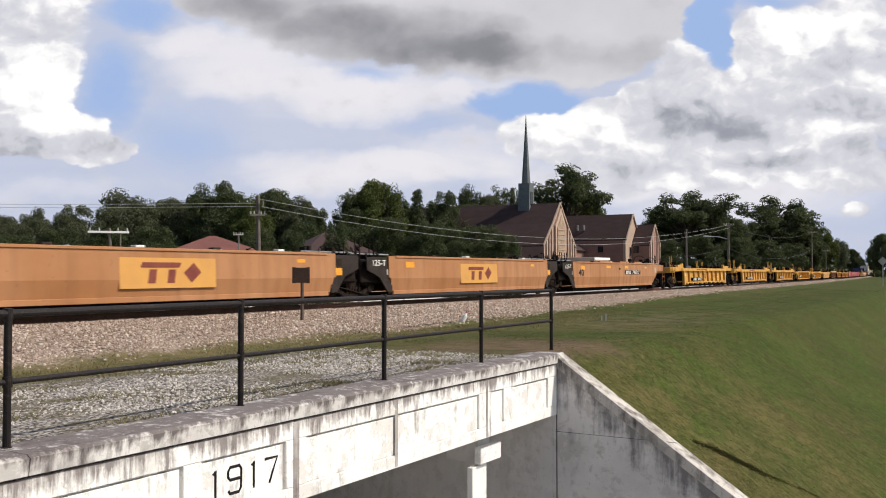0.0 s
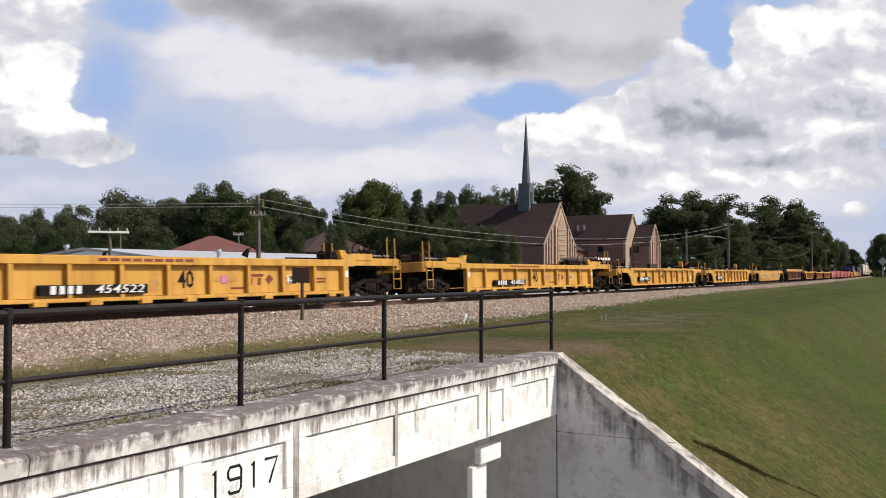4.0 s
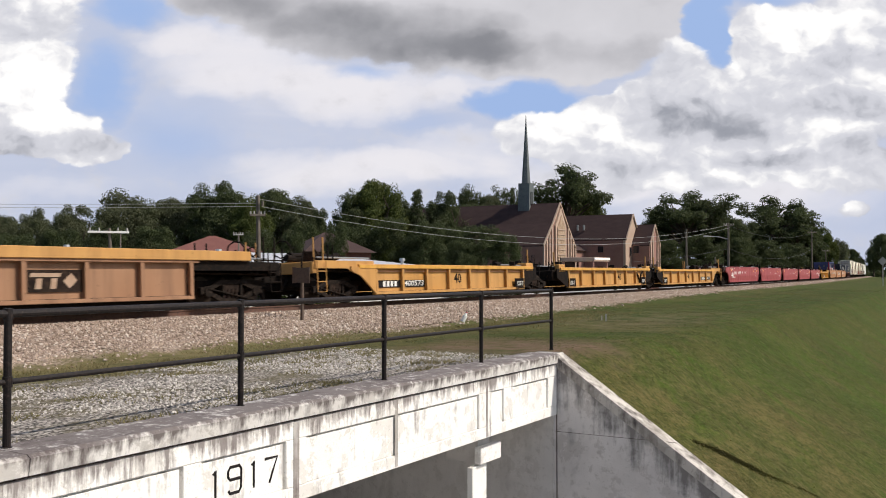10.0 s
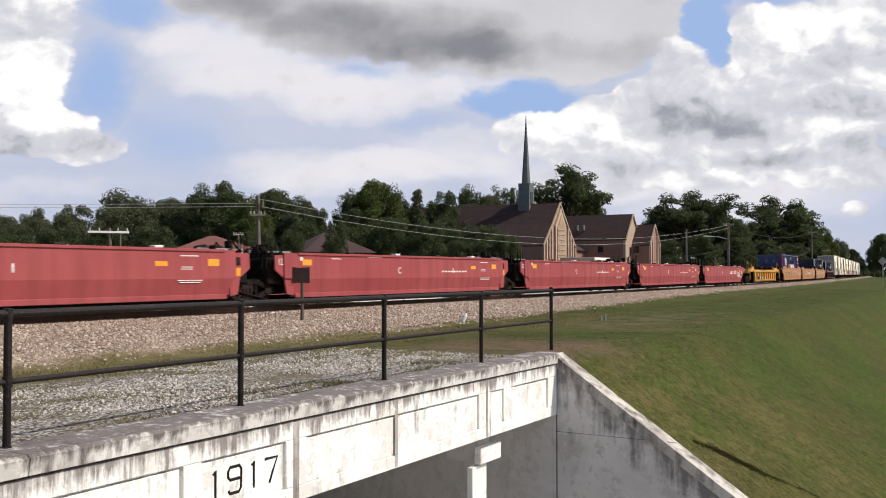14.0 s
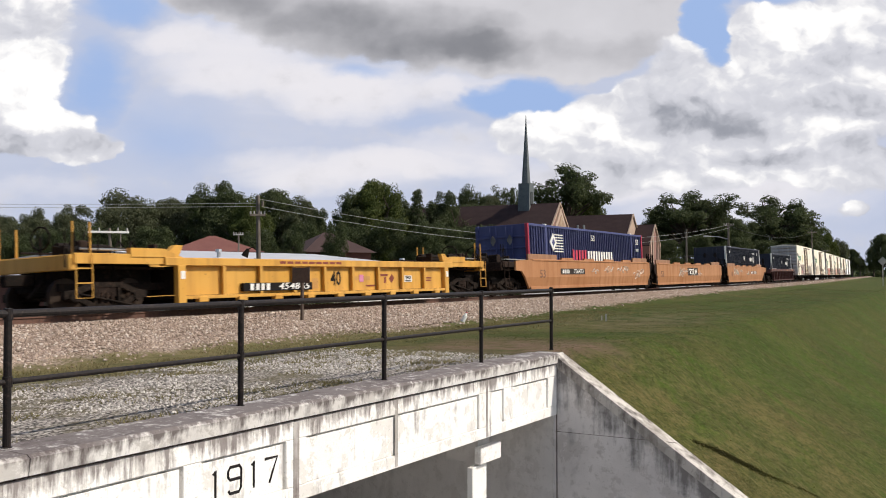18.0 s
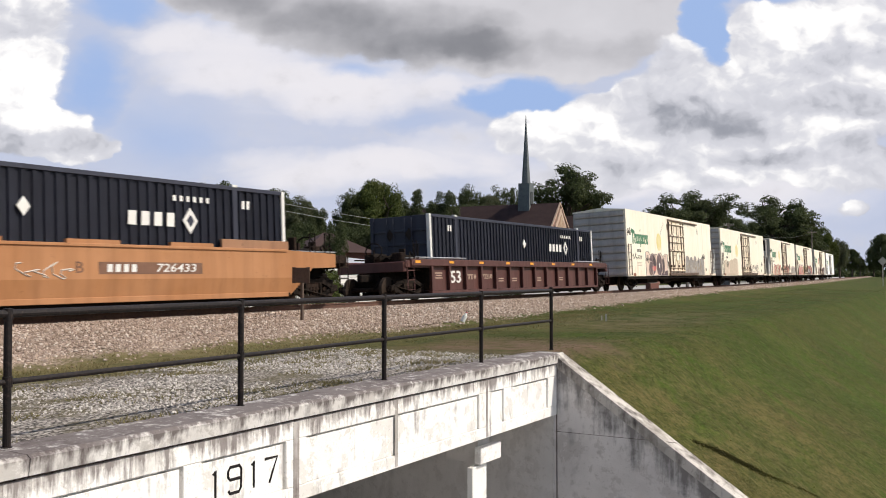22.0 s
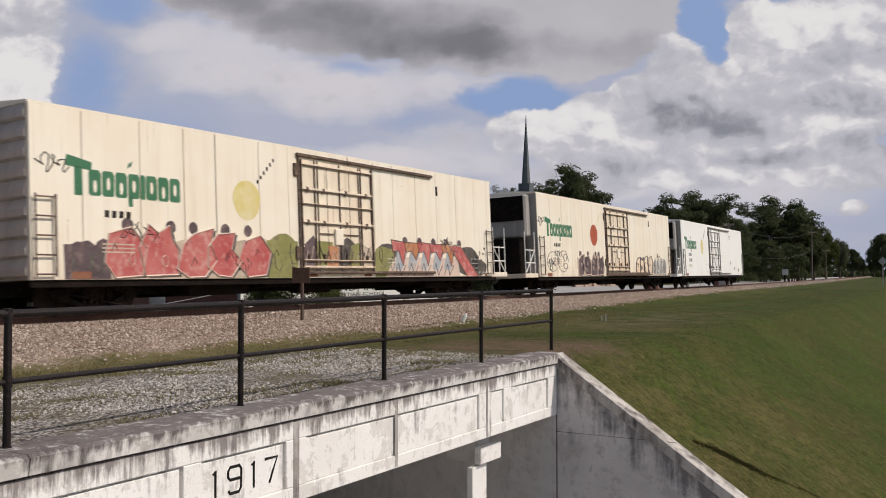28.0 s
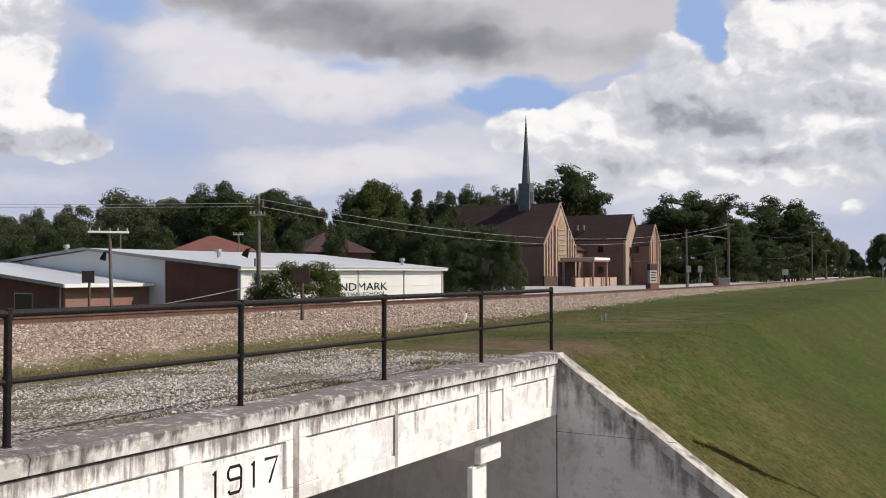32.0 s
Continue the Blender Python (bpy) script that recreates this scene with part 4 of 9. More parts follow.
def build_school():
    b = thing("school_building", "long white metal school hall with pale roof and brick end", "building", frame_at(-12.2, 55.0))
    L, W, g, e, r = 24.4, 27.6, -3.0, 1.22, 2.50
    # front in siding bays
    for i in range(4):
        x0, x1 = L * i / 4, L * (i + 1) / 4
        part("siding_panel", box(x0 + 0.05, x1 - 0.05, 0.0, 0.2, g, e - 0.16), M_SIDING, b)
        for k in range(5):
            z = g + 0.75 + k * 0.7
            part("siding_lap", box(x0 + 0.05, x1 - 0.05, -0.012, 0.0, z, z + 0.012), M_GALV, b)
        part("pilaster", box(x0 - 0.06, x0 + 0.06, -0.05, 0.2, g, e - 0.16), M_GREYEND, b, "grey downpipe strip")
    part("corner_trim", box(L - 0.3, L, -0.03, 0.25, g, e - 0.16), M_GREYEND, b)
    part("corner_trim", box(-0.06, 0.35, -0.06, 0.02, g, e - 0.16), M_SIDING, b)
    part("fascia", box(-0.35, L + 0.3, -0.30, -0.1, e - 0.18, e + 0.06, bevel=0.02), M_FRESH, b, "white eave fascia")
    # left end: brick below, pale gable further back
    slope = (r - e) / (W / 2)
    part("brick_end", prism([(0.2, g), (6.35, g), (6.35, e + slope * 6.35 - 0.12), (0.2, e - 0.12)], 0.0, 0.25), M_BRICK, b, "dark red brick end wall")
    part("gable_wall", prism([(6.36, g), (W - 0.2, g), (W - 0.2, e - 0.12), (W / 2, r - 0.12), (6.36, e + slope * 6.36 - 0.12)], -0.05, 0.2), M_SIDING, b)
    part("right_end", prism([(0.2, g), (W - 0.2, g), (W - 0.2, e - 0.12), (W / 2, r - 0.12), (0.2, e - 0.12)], L - 0.25, L - 0.01), M_SIDING, b)
    part("back_wall", box(0.3, L - 0.3, W - 0.2, W, g, e - 0.1), M_SIDING, b)
    for y0, y1, z0, z1 in ((-0.35, W / 2, e - 0.02, r), (W + 0.35, W / 2, e - 0.02, r)):
        n = 12
        for i in range(n):
            x0, x1 = -0.35 + (L + 0.7) * i / n, -0.35 + (L + 0.7) * (i + 1) / n
            part("roof_sheet", prism([(y0, z0), (y1, z1), (y1, z1 + 0.07), (y0, z0 + 0.07)], x0 + 0.004, x1 - 0.004), M_ROOFMETAL, b)
        part("roof_flashing", prism([(y0, z0 - 0.1), (y1, z1 - 0.1), (y1, z1 + 0.1), (y0, z0 + 0.1)], -0.40, -0.351), M_GREYEND, b)
    for x, y in ((5.4, 7.0), (21.2, 2.0), (0.8, 17.0)):
        z = e + slope * (y if y < W / 2 else W - y)
        v = part("roof_vent", rod((x, y, z), (x, y, z + 0.5), 0.13, seg=10), M_GALV, b)
        part("vent_cap", rod((x, y, z + 0.45), (x, y, z + 0.66), 0.24, 0.20, seg=10), M_GALV, v)
    t = flat_text("wall_lettering", "LANDMARK", 0.80, M_INKK, b, Matrix.Translation((12.05, -0.03, -0.15)), 7.7)
    tagged(t, "dark wall lettering LANDMARK")
    t = flat_text("wall_lettering", "CHRISTIAN SCHOOL", 0.38, M_INKK, b, Matrix.Translation((12.2, -0.03, -0.66)), 7.0)
    tagged(t, "small dark wall lettering CHRISTIAN SCHOOL")
    return b


def build_annex():
    b = thing("school_annex", "low brick school annex with a pale sloping roof and white fascia", "building", frame_at(-22.1, 53.4))
    L, W, g, e, r = 6.3, 13.5, -3.0, 0.16, 1.55
    # same brick in two tones: paler for the sunlit front, darker for the shaded side
    part("front_wall", box(0.0, L, 0.0, 0.25, g, e - 0.1), M_PINKBRICK, b, "red brick wall, given a paler brick tone as the sunlit face")
    part("side_wall", prism([(0.25, g), (W, g), (W, r - 0.1), (0.25, e - 0.1)], 0.0, 0.25), M_BRICK, b)
    part("door_leaf", box(-0.04, 0.0, 1.0, 1.9, g + 0.1, -0.7), M_SIGNBACK, b)
    window_part(b, 3.8, -1.0, 1.6, 1.2, 0.0, None, M_GREYEND, "x")
    window_part(b, 7.4, -1.0, 1.6, 1.2, 0.0, None, M_GREYEND, "x")
    part("downpipe", rod((-0.08, 0.35, g), (-0.08, 0.35, e - 0.1), 0.06), M_GREYEND, b)
    n = 5
    for i in range(n):
        x0, x1 = -0.5 + (L + 0.45) * i / n, -0.5 + (L + 0.45) * (i + 1) / n
        part("roof_sheet", prism([(-0.5, e), (W, r), (W, r + 0.06), (-0.5, e + 0.06)], x0 + 0.004, x1 - 0.004), M_ROOFMETAL, b)
    part("fascia", box(-0.5, L - 0.1, -0.56, -0.501, e - 0.13, e + 0.09), M_FRESH, b, "bright white fascia")
    part("verge", prism([(-0.5, e - 0.12), (W, r - 0.12), (W, r + 0.09), (-0.5, e + 0.09)], -0.56, -0.501), M_GREYEND, b)
    return b


def hip_house(x, y, w, d, base, eave, ridge, roof, wall, name, label, deg=20):
    b = thing(name, label, "house", frame_at(x, y, 0, deg))
    part("walls", box(-w / 2, w / 2, -d / 2, d / 2, base, eave), wall, b)
    for dx in (-w / 4, w / 4):
        window_part(b, dx, (base + eave) / 2 + 0.2, 1.1, 1.3, -d / 2)
    bm = bmesh.new()
    o = 0.5
    lo = [bm.verts.new((sx * (w / 2 + o), sy * (d / 2 + o), eave)) for sx, sy in ((-1, -1), (1, -1), (1, 1), (-1, 1))]
    k = max(0.3, w / 2 - d / 2)
    hi = [bm.verts.new((-k, 0, ridge)), bm.verts.new((k, 0, ridge))]
    for f in ((lo[0], lo[1], hi[1], hi[0]), (lo[1], lo[2], hi[1]), (lo[2], lo[3], hi[0], hi[1]), (lo[3], lo[0], hi[0]), (lo[3], lo[2], lo[1], lo[0])):
        bm.faces.new(f)
    part("roof", bm, roof, b)
    return b


def gable_wing(b, x0, x1, y0, y1, g, e, peak, px, wall, side, label="", shoulder=None):
    """A gabled wing: front wall at y0 facing -y, steep roof back to y1."""
    out = [(x0, g), (x1, g), (x1, e), (px, peak), (x0, e)]
    if shoulder:
        (sx, sz) = shoulder
        out = [(x0, g), (x1, g), (x1, e), (2 * px - sx, sz), (px, peak), (sx, sz), (x0, e)]
    part("front_wall", prism(out, y0, y0 + 0.4, "y"), wall, b, label)
    part("side_wall", box(x0, x0 + 0.35, y0 + 0.4, y1, g, e), side, b)
    part("side_wall", box(x1 - 0.35, x1, y0 + 0.4, y1, g, e), side, b)
    part("back_wall", prism([(p[0], p[1]) for p in out], y1 - 0.35, y1, "y"), side, b)
    pts = [p for p in out[2:]]
    n = 7
    for p, q in zip(pts, pts[1:]):
        for i in range(n):
            a = i / n
            c = (i + 1) / n
            pa = (p[0] + (q[0] - p[0]) * a, p[1] + (q[1] - p[1]) * a)
            pc = (p[0] + (q[0] - p[0]) * c, p[1] + (q[1] - p[1]) * c)
            part("shingle_course", prism([pa, pc, (pc[0], pc[1] + 0.16), (pa[0], pa[1] + 0.22)], y0 - 0.02, y1 + 0.3, "y"), M_SHINGLE, b)
    # bargeboard
    for p, q in zip(pts, pts[1:]):
        part("bargeboard", prism([p, q, (q[0], q[1] + 0.28), (p[0], p[1] + 0.28)], y0 - 0.22, y0 - 0.02, "y"), M_CREAM, b, "cream bargeboard")


def build_church():
    b = thing("church", "brick church with steep dark roof, striped front and slender spire", "church", frame_at(13.16, 120.0))
    g = -1.2
    gable_wing(b, 0.0, 11.2, 0.0, 24.0, g, 4.3, 10.2, 5.6, M_PINKBRICK, M_PINKBRICK, "sunlit brick front", (3.0, 7.3))
    part("plinth", box(-0.1, 11.3, -0.25, 0.0, g, 0.35), M_DARKBRICK, b, "dark brick plinth")
    for k in range(4):
        for x in (0.12 + 0.88 * k, 11.08 - 0.88 * k):
            zt = 4.3 + (min(x, 11.2 - x)) * 1.0
            part("cream_fin", box(x - 0.17, x + 0.17, -0.22, -0.001, 0.4, zt - 0.1, bevel=0.02), M_CREAM, b, "cream vertical fin")
    part("screen_frame", prism([(3.75, 0.4), (7.45, 0.4), (7.45, 7.2), (5.6, 9.7), (3.75, 7.2)], -0.26, -0.001, "y"), M_CREAM, b, "cream frame")
    part("ornate_screen", prism([(4.25, 0.6), (6.95, 0.6), (6.95, 6.9), (5.6, 8.7), (4.25, 6.9)], -0.34, -0.261, "y"), M_LATTICE, b, "ornate pierced stone screen")
    for k in range(9):
        part("screen_bar", box(4.3, 6.9, -0.40, -0.34, 1.2 + 0.68 * k, 1.34 + 0.68 * k), M_CREAM, b)
    # spire on the ridge
    s = part("spire_base", prism([(-0.88, 0), (-0.70, 4.0), (0.70, 4.0), (0.88, 0)], -0.85, 0.85, "y"), M_SPIRE, b, "grey-green metal spire base", Matrix.Translation((5.6, 5.0, 9.3)))
    part("louvre", box(-0.4, 0.4, -0.9, -0.84, 0.9, 2.8), M_WINDOW, s)
    part("spire_fin", box(0.72, 1.0, -0.3, 0.3, 0.5, 3.2), M_GREYEND, s)
    part("spire", rod((5.6, 5.0, 13.2), (5.6, 5.0, 22.9), 0.66, 0.03, seg=8), M_SPIRE, b, "slender grey-green spire")
    for y in (6, 11, 16):
        window_part(b, y, 1.6, 1.2, 2.6, 0.0, None, M_PINKBRICK, "x")
    # middle wing
    gable_wing(b, 30.4, 37.6, -1.0, 15.0, g, 6.0, 10.2, 34.0, M_CREAM, M_PINKBRICK, "sunlit cream gable")
    for y, z in ((3.2, 4.6), (3.2, 1.3), (9.0, 4.6), (9.0, 1.3)):
        window_part(b, y, z, 0.9, 1.0, 30.4, None, M_PINKBRICK, "x")
    window_part(b, 32.6, 4.2, 0.5, 1.4, -1.0, None, M_PINKBRICK)
    window_part(b, 32.6, 1.0, 0.5, 1.2, -1.0, None, M_PINKBRICK)
    for y in (6.5, 7.6):
        part("roof_vent", rod((31.6, y, 7.8), (31.6, y, 8.7), 0.18, seg=8), M_GALV, b)
    # right wing
    gable_wing(b, 33.3, 38.9, -4.0, 4.0, g, 5.1, 8.5, 36.1, M_PINKBRICK, M_PINKBRICK, "sunlit brick gable")
    for x in (33.7, 34.9, 37.3, 38.5):
        part("cream_fin", box(x - 0.15, x + 0.15, -4.2, -4.001, 0.2, 5.2 + min(x - 33.3, 38.9 - x) * 1.0), M_CREAM, b)
    window_part(b, -1.8, 4.6, 0.9, 1.2, 33.3, None, M_PINKBRICK, "x")
    # link behind the canopy
    part("link_wall", box(11.2, 30.4, 6.0, 14.0, g, 4.4), M_PINKBRICK, b, "brick link building")
    part("link_roof", prism([(5.6, 4.4), (14.4, 4.4), (10.0, 7.0)], 11.0, 30.4), M_SHINGLE, b)
    return b


def build_canopy():
    c = thing("entrance_canopy", "flat white entrance canopy on posts before the church", "canopy", frame_at(18.6, 112.0))
    part("back_wall", box(0.2, 5.3, 4.6, 4.9, -1.3, 2.25), M_DARKBRICK, c)
    part("roof_slab", box(0, 5.5, 0, 4.5, 2.25, 2.75, bevel=0.03), M_CREAM, c)
    part("fascia", box(-0.05, 5.55, -0.06, -0.001, 2.45, 2.70), M_FRESH, c)
    for x, y in ((0.3, 0.3), (5.1, 0.3), (0.3, 4.2), (5.1, 4.2)):
        part("post", box(x - 0.12, x + 0.12, y - 0.12, y + 0.12, -1.3, 2.25), M_PINKBRICK, c)
    w = thing("garden_wall", "low cream wall with dark piers beside the church entrance", "wall", frame_at(15.6, 108.0))
    for k in range(5):
        part("wall_panel", box(3.0 * k + 0.15, 3.0 * k + 2.85, 0.0, 0.3, -1.5, 0.25), M_CREAM, w)
        part("pier", box(3.0 * k - 0.14, 3.0 * k + 0.14, -0.08, 0.38, -1.5, 0.35), M_BRICK, w)


def build_sign():
    s = thing("church_sign", "white notice board on a brick base beside the road", "sign", frame_at(21.0, 92.0))
    part("base", box(-0.2, 2.6, 0, 0.5, -1.6, -0.2), M_BRICK, s)
    part("board", box(0.0, 2.4, 0.1, 0.35, -0.2, 1.1, bevel=0.02), M_GREYEND, s)
    part("header", box(-0.1, 2.5, 0.08, 0.38, 1.1, 1.75, bevel=0.02), M_SHINGLE, s)
    for k in range(4):
        part("letter_bar", box(0.25, 2.1 - 0.2 * (k % 2), 0.09, 0.099, 0.85 - 0.27 * k, 0.95 - 0.27 * k), M_INKK, s)


build_school()
build_annex()
hip_house(-24.3, 96.0, 8.6, 8.2, -3.0, 3.0, 4.75, M_REDROOF, M_BRICK, "house", "brick house with a red-brown hipped roof")
hip_house(-12.6, 99.0, 7.4, 6.6, -3.0, 3.0, 5.2, M_SHINGLE, M_BRICK, "house", "brick house with a dark brown hipped roof", 30)
build_church()
build_canopy()
build_sign()
tagged(part("road", (lambda bm: bm)(bmesh.new()), M_ROAD), "pale concrete street beside the railway", "road", kind="structure")


def fill_street():
    ob = bpy.data.objects["road.001"]
    bm = bmesh.new()
    prev = None
    for s in list(np.arange(52, 200, 6.0)) + [220, 250, 300, 380, 480, 600]:
        k = smooth(52, 100, s)
        cur = [bm.verts.new(beside(s, o, ground_level(s, o) + d)) for o, d in ((-9.5 - 6 * (1 - k), 0.03), (-16.5 - 14 * smooth(60, 75, s) * (1 - smooth(95, 120, s)), 0.03))]
        if prev:
            bm.faces.new((prev[0], cur[0], cur[1], prev[1]))
        prev = cur
    bmesh.ops.recalc_face_normals(bm, faces=bm.faces[:])
    bmesh.ops.solidify(bm, geom=bm.faces[:], thickness=0.15)
    bm.to_mesh(ob.data)
    bm.free()


fill_street()
# ---- trees ----
def leaf_cloud(rng, centres, per, radius, size, flat=0.6):
    """Many small leaf sprays round the given centres, each a bent pair of faces."""
    c = np.repeat(np.array(centres, dtype=float), per, axis=0)
    m = len(c)

    def unit(v):
        return v / np.linalg.norm(v, axis=1)[:, None]
    d = unit(rng.normal(size=(m, 3)))
    p = c[:, :3] + d * (c[:, 3:] * radius * rng.uniform(0.25, 1.0, size=(m, 1)) ** 0.5) * np.array((1, 1, flat))
    up = d * np.array((1, 1, 0.7)) + np.array((0, 0, 0.35)) + rng.normal(size=(m, 3)) * 0.45
    a = unit(np.cross(up, rng.normal(size=(m, 3))))
    b = unit(np.cross(up, a))
    s = size * rng.uniform(0.6, 1.35, size=(m, 1))
    nrm = np.cross(a, b) * s * 0.25
    verts = np.stack([p - a * s, p - b * s * 0.5 + nrm, p + a * s, p + b * s * 0.5 + nrm], 1).reshape(-1, 3)
    k = 4 * np.arange(m)[:, None]
    return verts, np.concatenate([k + np.array((0, 1, 2)), k + np.array((0, 2, 3))], 0).tolist()


def tree_meshes(seed, kind="oak", leaf=0.20):
    """Trunk with limbs, and crown, for a tree 10 m high and about 8 m wide."""
    rng = np.random.default_rng(seed)
    bm = bmesh.new()
    centres = []
    if kind == "oak":
        rod((0, 0, -0.3), (0.1, 0, 3.4), 0.34, 0.24, 9, bm)
        for k in range(9):
            t = k * 2.4 + rng.uniform(-0.4, 0.4)
            el = rng.uniform(0.45, 1.3)
            ln = rng.uniform(2.6, 4.4)
            z0 = rng.uniform(2.2, 3.6)
            e = (math.cos(t) * math.cos(el) * ln, math.sin(t) * math.cos(el) * ln, z0 + math.sin(el) * ln)
            rod((0, 0, z0), e, 0.15, 0.06, 6, bm)
            for q in range(2):
                e2 = (e[0] * 1.1 + rng.uniform(-1, 1), e[1] * 1.1 + rng.uniform(-1, 1), e[2] + rng.uniform(0.2, 1.4))
                rod(e, e2, 0.06, 0.025, 5, bm)
        n = 190
        for k in range(n):
            t = rng.uniform(0, 2 * math.pi)
            v = rng.uniform(-0.95, 1.0)
            rr = math.sqrt(max(0, 1 - v * v)) * rng.uniform(0.35, 1.0)
            lump = 0.86 + 0.20 * math.sin(3 * t + seed) * math.cos(2 * v + seed)
            centres.append((3.6 * rr * math.cos(t) * lump, 3.6 * rr * math.sin(t) * lump, 6.0 + 3.6 * v * lump * (1 if v > 0 else 0.95), rng.uniform(0.55, 1.0)))
        v, f = leaf_cloud(rng, centres, 170, 1.0, leaf * 0.54, 0.75)
    elif kind == "airy":
        rod((0, 0, -0.3), (0.1, 0, 4.6), 0.30, 0.2, 9, bm)
        for k in range(30):
            t = k * 2.4 + rng.uniform(-0.4, 0.4)
            el = rng.uniform(0.05, 1.45)
            ln = rng.uniform(3.0, 4.7) * (0.80 + 0.2 * math.sin(el))
            z0 = rng.uniform(3.4, 4.8)
            e = np.array((math.cos(t) * math.cos(el) * ln * 0.98, math.sin(t) * math.cos(el) * ln * 0.98, z0 + math.sin(el) * ln * 1.08))
            rod((0, 0, z0), tuple(e), 0.10, 0.03, 5, bm)
            for q in range(6):
                f = rng.uniform(0.62, 1.02)
                c = np.array((0, 0, z0)) * (1 - f) + e * f + rng.normal(size=3) * 0.36
                centres.append((*c, rng.uniform(0.38, 0.72)))
        v, f = leaf_cloud(rng, centres, 105, 1.0, leaf * 0.50, 0.7)
    elif kind == "pine":
        rod((0, 0, -0.3), (0, 0, 9.7), 0.22, 0.04, 8, bm)
        for k in range(46):
            z = 2.0 + 7.7 * k / 46
            r = 2.7 * (1 - (z - 2.0) / 8.2) + 0.25
            t = k * 2.4
            e = (r * math.cos(t), r * math.sin(t), z - 0.15 + 0.15 * r)
            rod((0, 0, z), e, 0.05, 0.015, 4, bm)
            for q in (0.45, 0.8, 1.0):
                centres.append((e[0] * q, e[1] * q, z + (e[2] - z) * q, 0.55))
        v, f = leaf_cloud(rng, centres, 45, 1.0, leaf * 0.65, 0.45)
    else:
        for k in range(7):
            t = k * 0.9
            rod((0.3 * math.cos(t), 0.3 * math.sin(t), -0.4), (1.8 * math.cos(t), 1.8 * math.sin(t), 5.0), 0.10, 0.04, 5, bm)
        for k in range(120):
            t, v = rng.uniform(0, 6.28), rng.uniform(0.0, 1.0)
            rr = (1 - 0.55 * v ** 2) * rng.uniform(0.45, 1.0)
            centres.append((3.7 * rr * math.cos(t), 3.7 * rr * math.sin(t), 0.8 + 8.4 * v, rng.uniform(0.6, 1.0)))
        v, f = leaf_cloud(rng, centres, 180, 1.0, leaf * 0.52, 0.75)
    me = bpy.data.meshes.new("crown")
    me.from_pydata(v.tolist(), [], f)
    return mesh_of(bm, "trunk"), me


FOREST = {("oak", k): tree_meshes(11 + k, "oak") for k in range(4)}
FOREST.update({("airy", k): tree_meshes(61 + k, "airy") for k in range(2)})
FOREST.update({("pine", 0): tree_meshes(31, "pine"), ("bush", 0): tree_meshes(41, "bush"), ("bush", 1): tree_meshes(42, "bush")})


def tree(u, top, wide, depth, kind="oak", k=0, base=-2.9, leaf=None, label="", name=None, turn=None):
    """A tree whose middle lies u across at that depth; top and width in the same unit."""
    x = (u - 784) / 1613 * depth
    zt = 0.95 + (481.4 - top) / 1613 * depth
    w = wide / 1613 * depth
    h = zt - base
    m = Matrix.Translation((x, depth, base)) @ Matrix.Rotation(radians(turn if turn is not None else (u * 37) % 360), 4, "Z") @ Matrix.Diagonal((w / 7.2, w / 7.2, h / 9.75, 1))
    nm = name or ("bush" if kind == "bush" else "tree")
    lab = label or {"airy": "tall spreading tree with sky showing through its crown", "oak": "broad dark green leafy tree", "pine": "dark pointed evergreen tree", "bush": "dense dark green leafy thicket tree"}[kind]
    t = thing(nm, lab, "bush" if kind == "bush" else "tree", m, "trees behind the railway")
    tr, cr = FOREST[kind, k]
    part("trunk", tr, M_BARK, t)
    ob = new("crown", cr)
    ob.parent = t
    if not cr.materials:
        cr.materials.append(M_LEAF)
    if leaf:
        ob.material_slots[0].link = "OBJECT"
        ob.material_slots[0].material = leaf
    return t


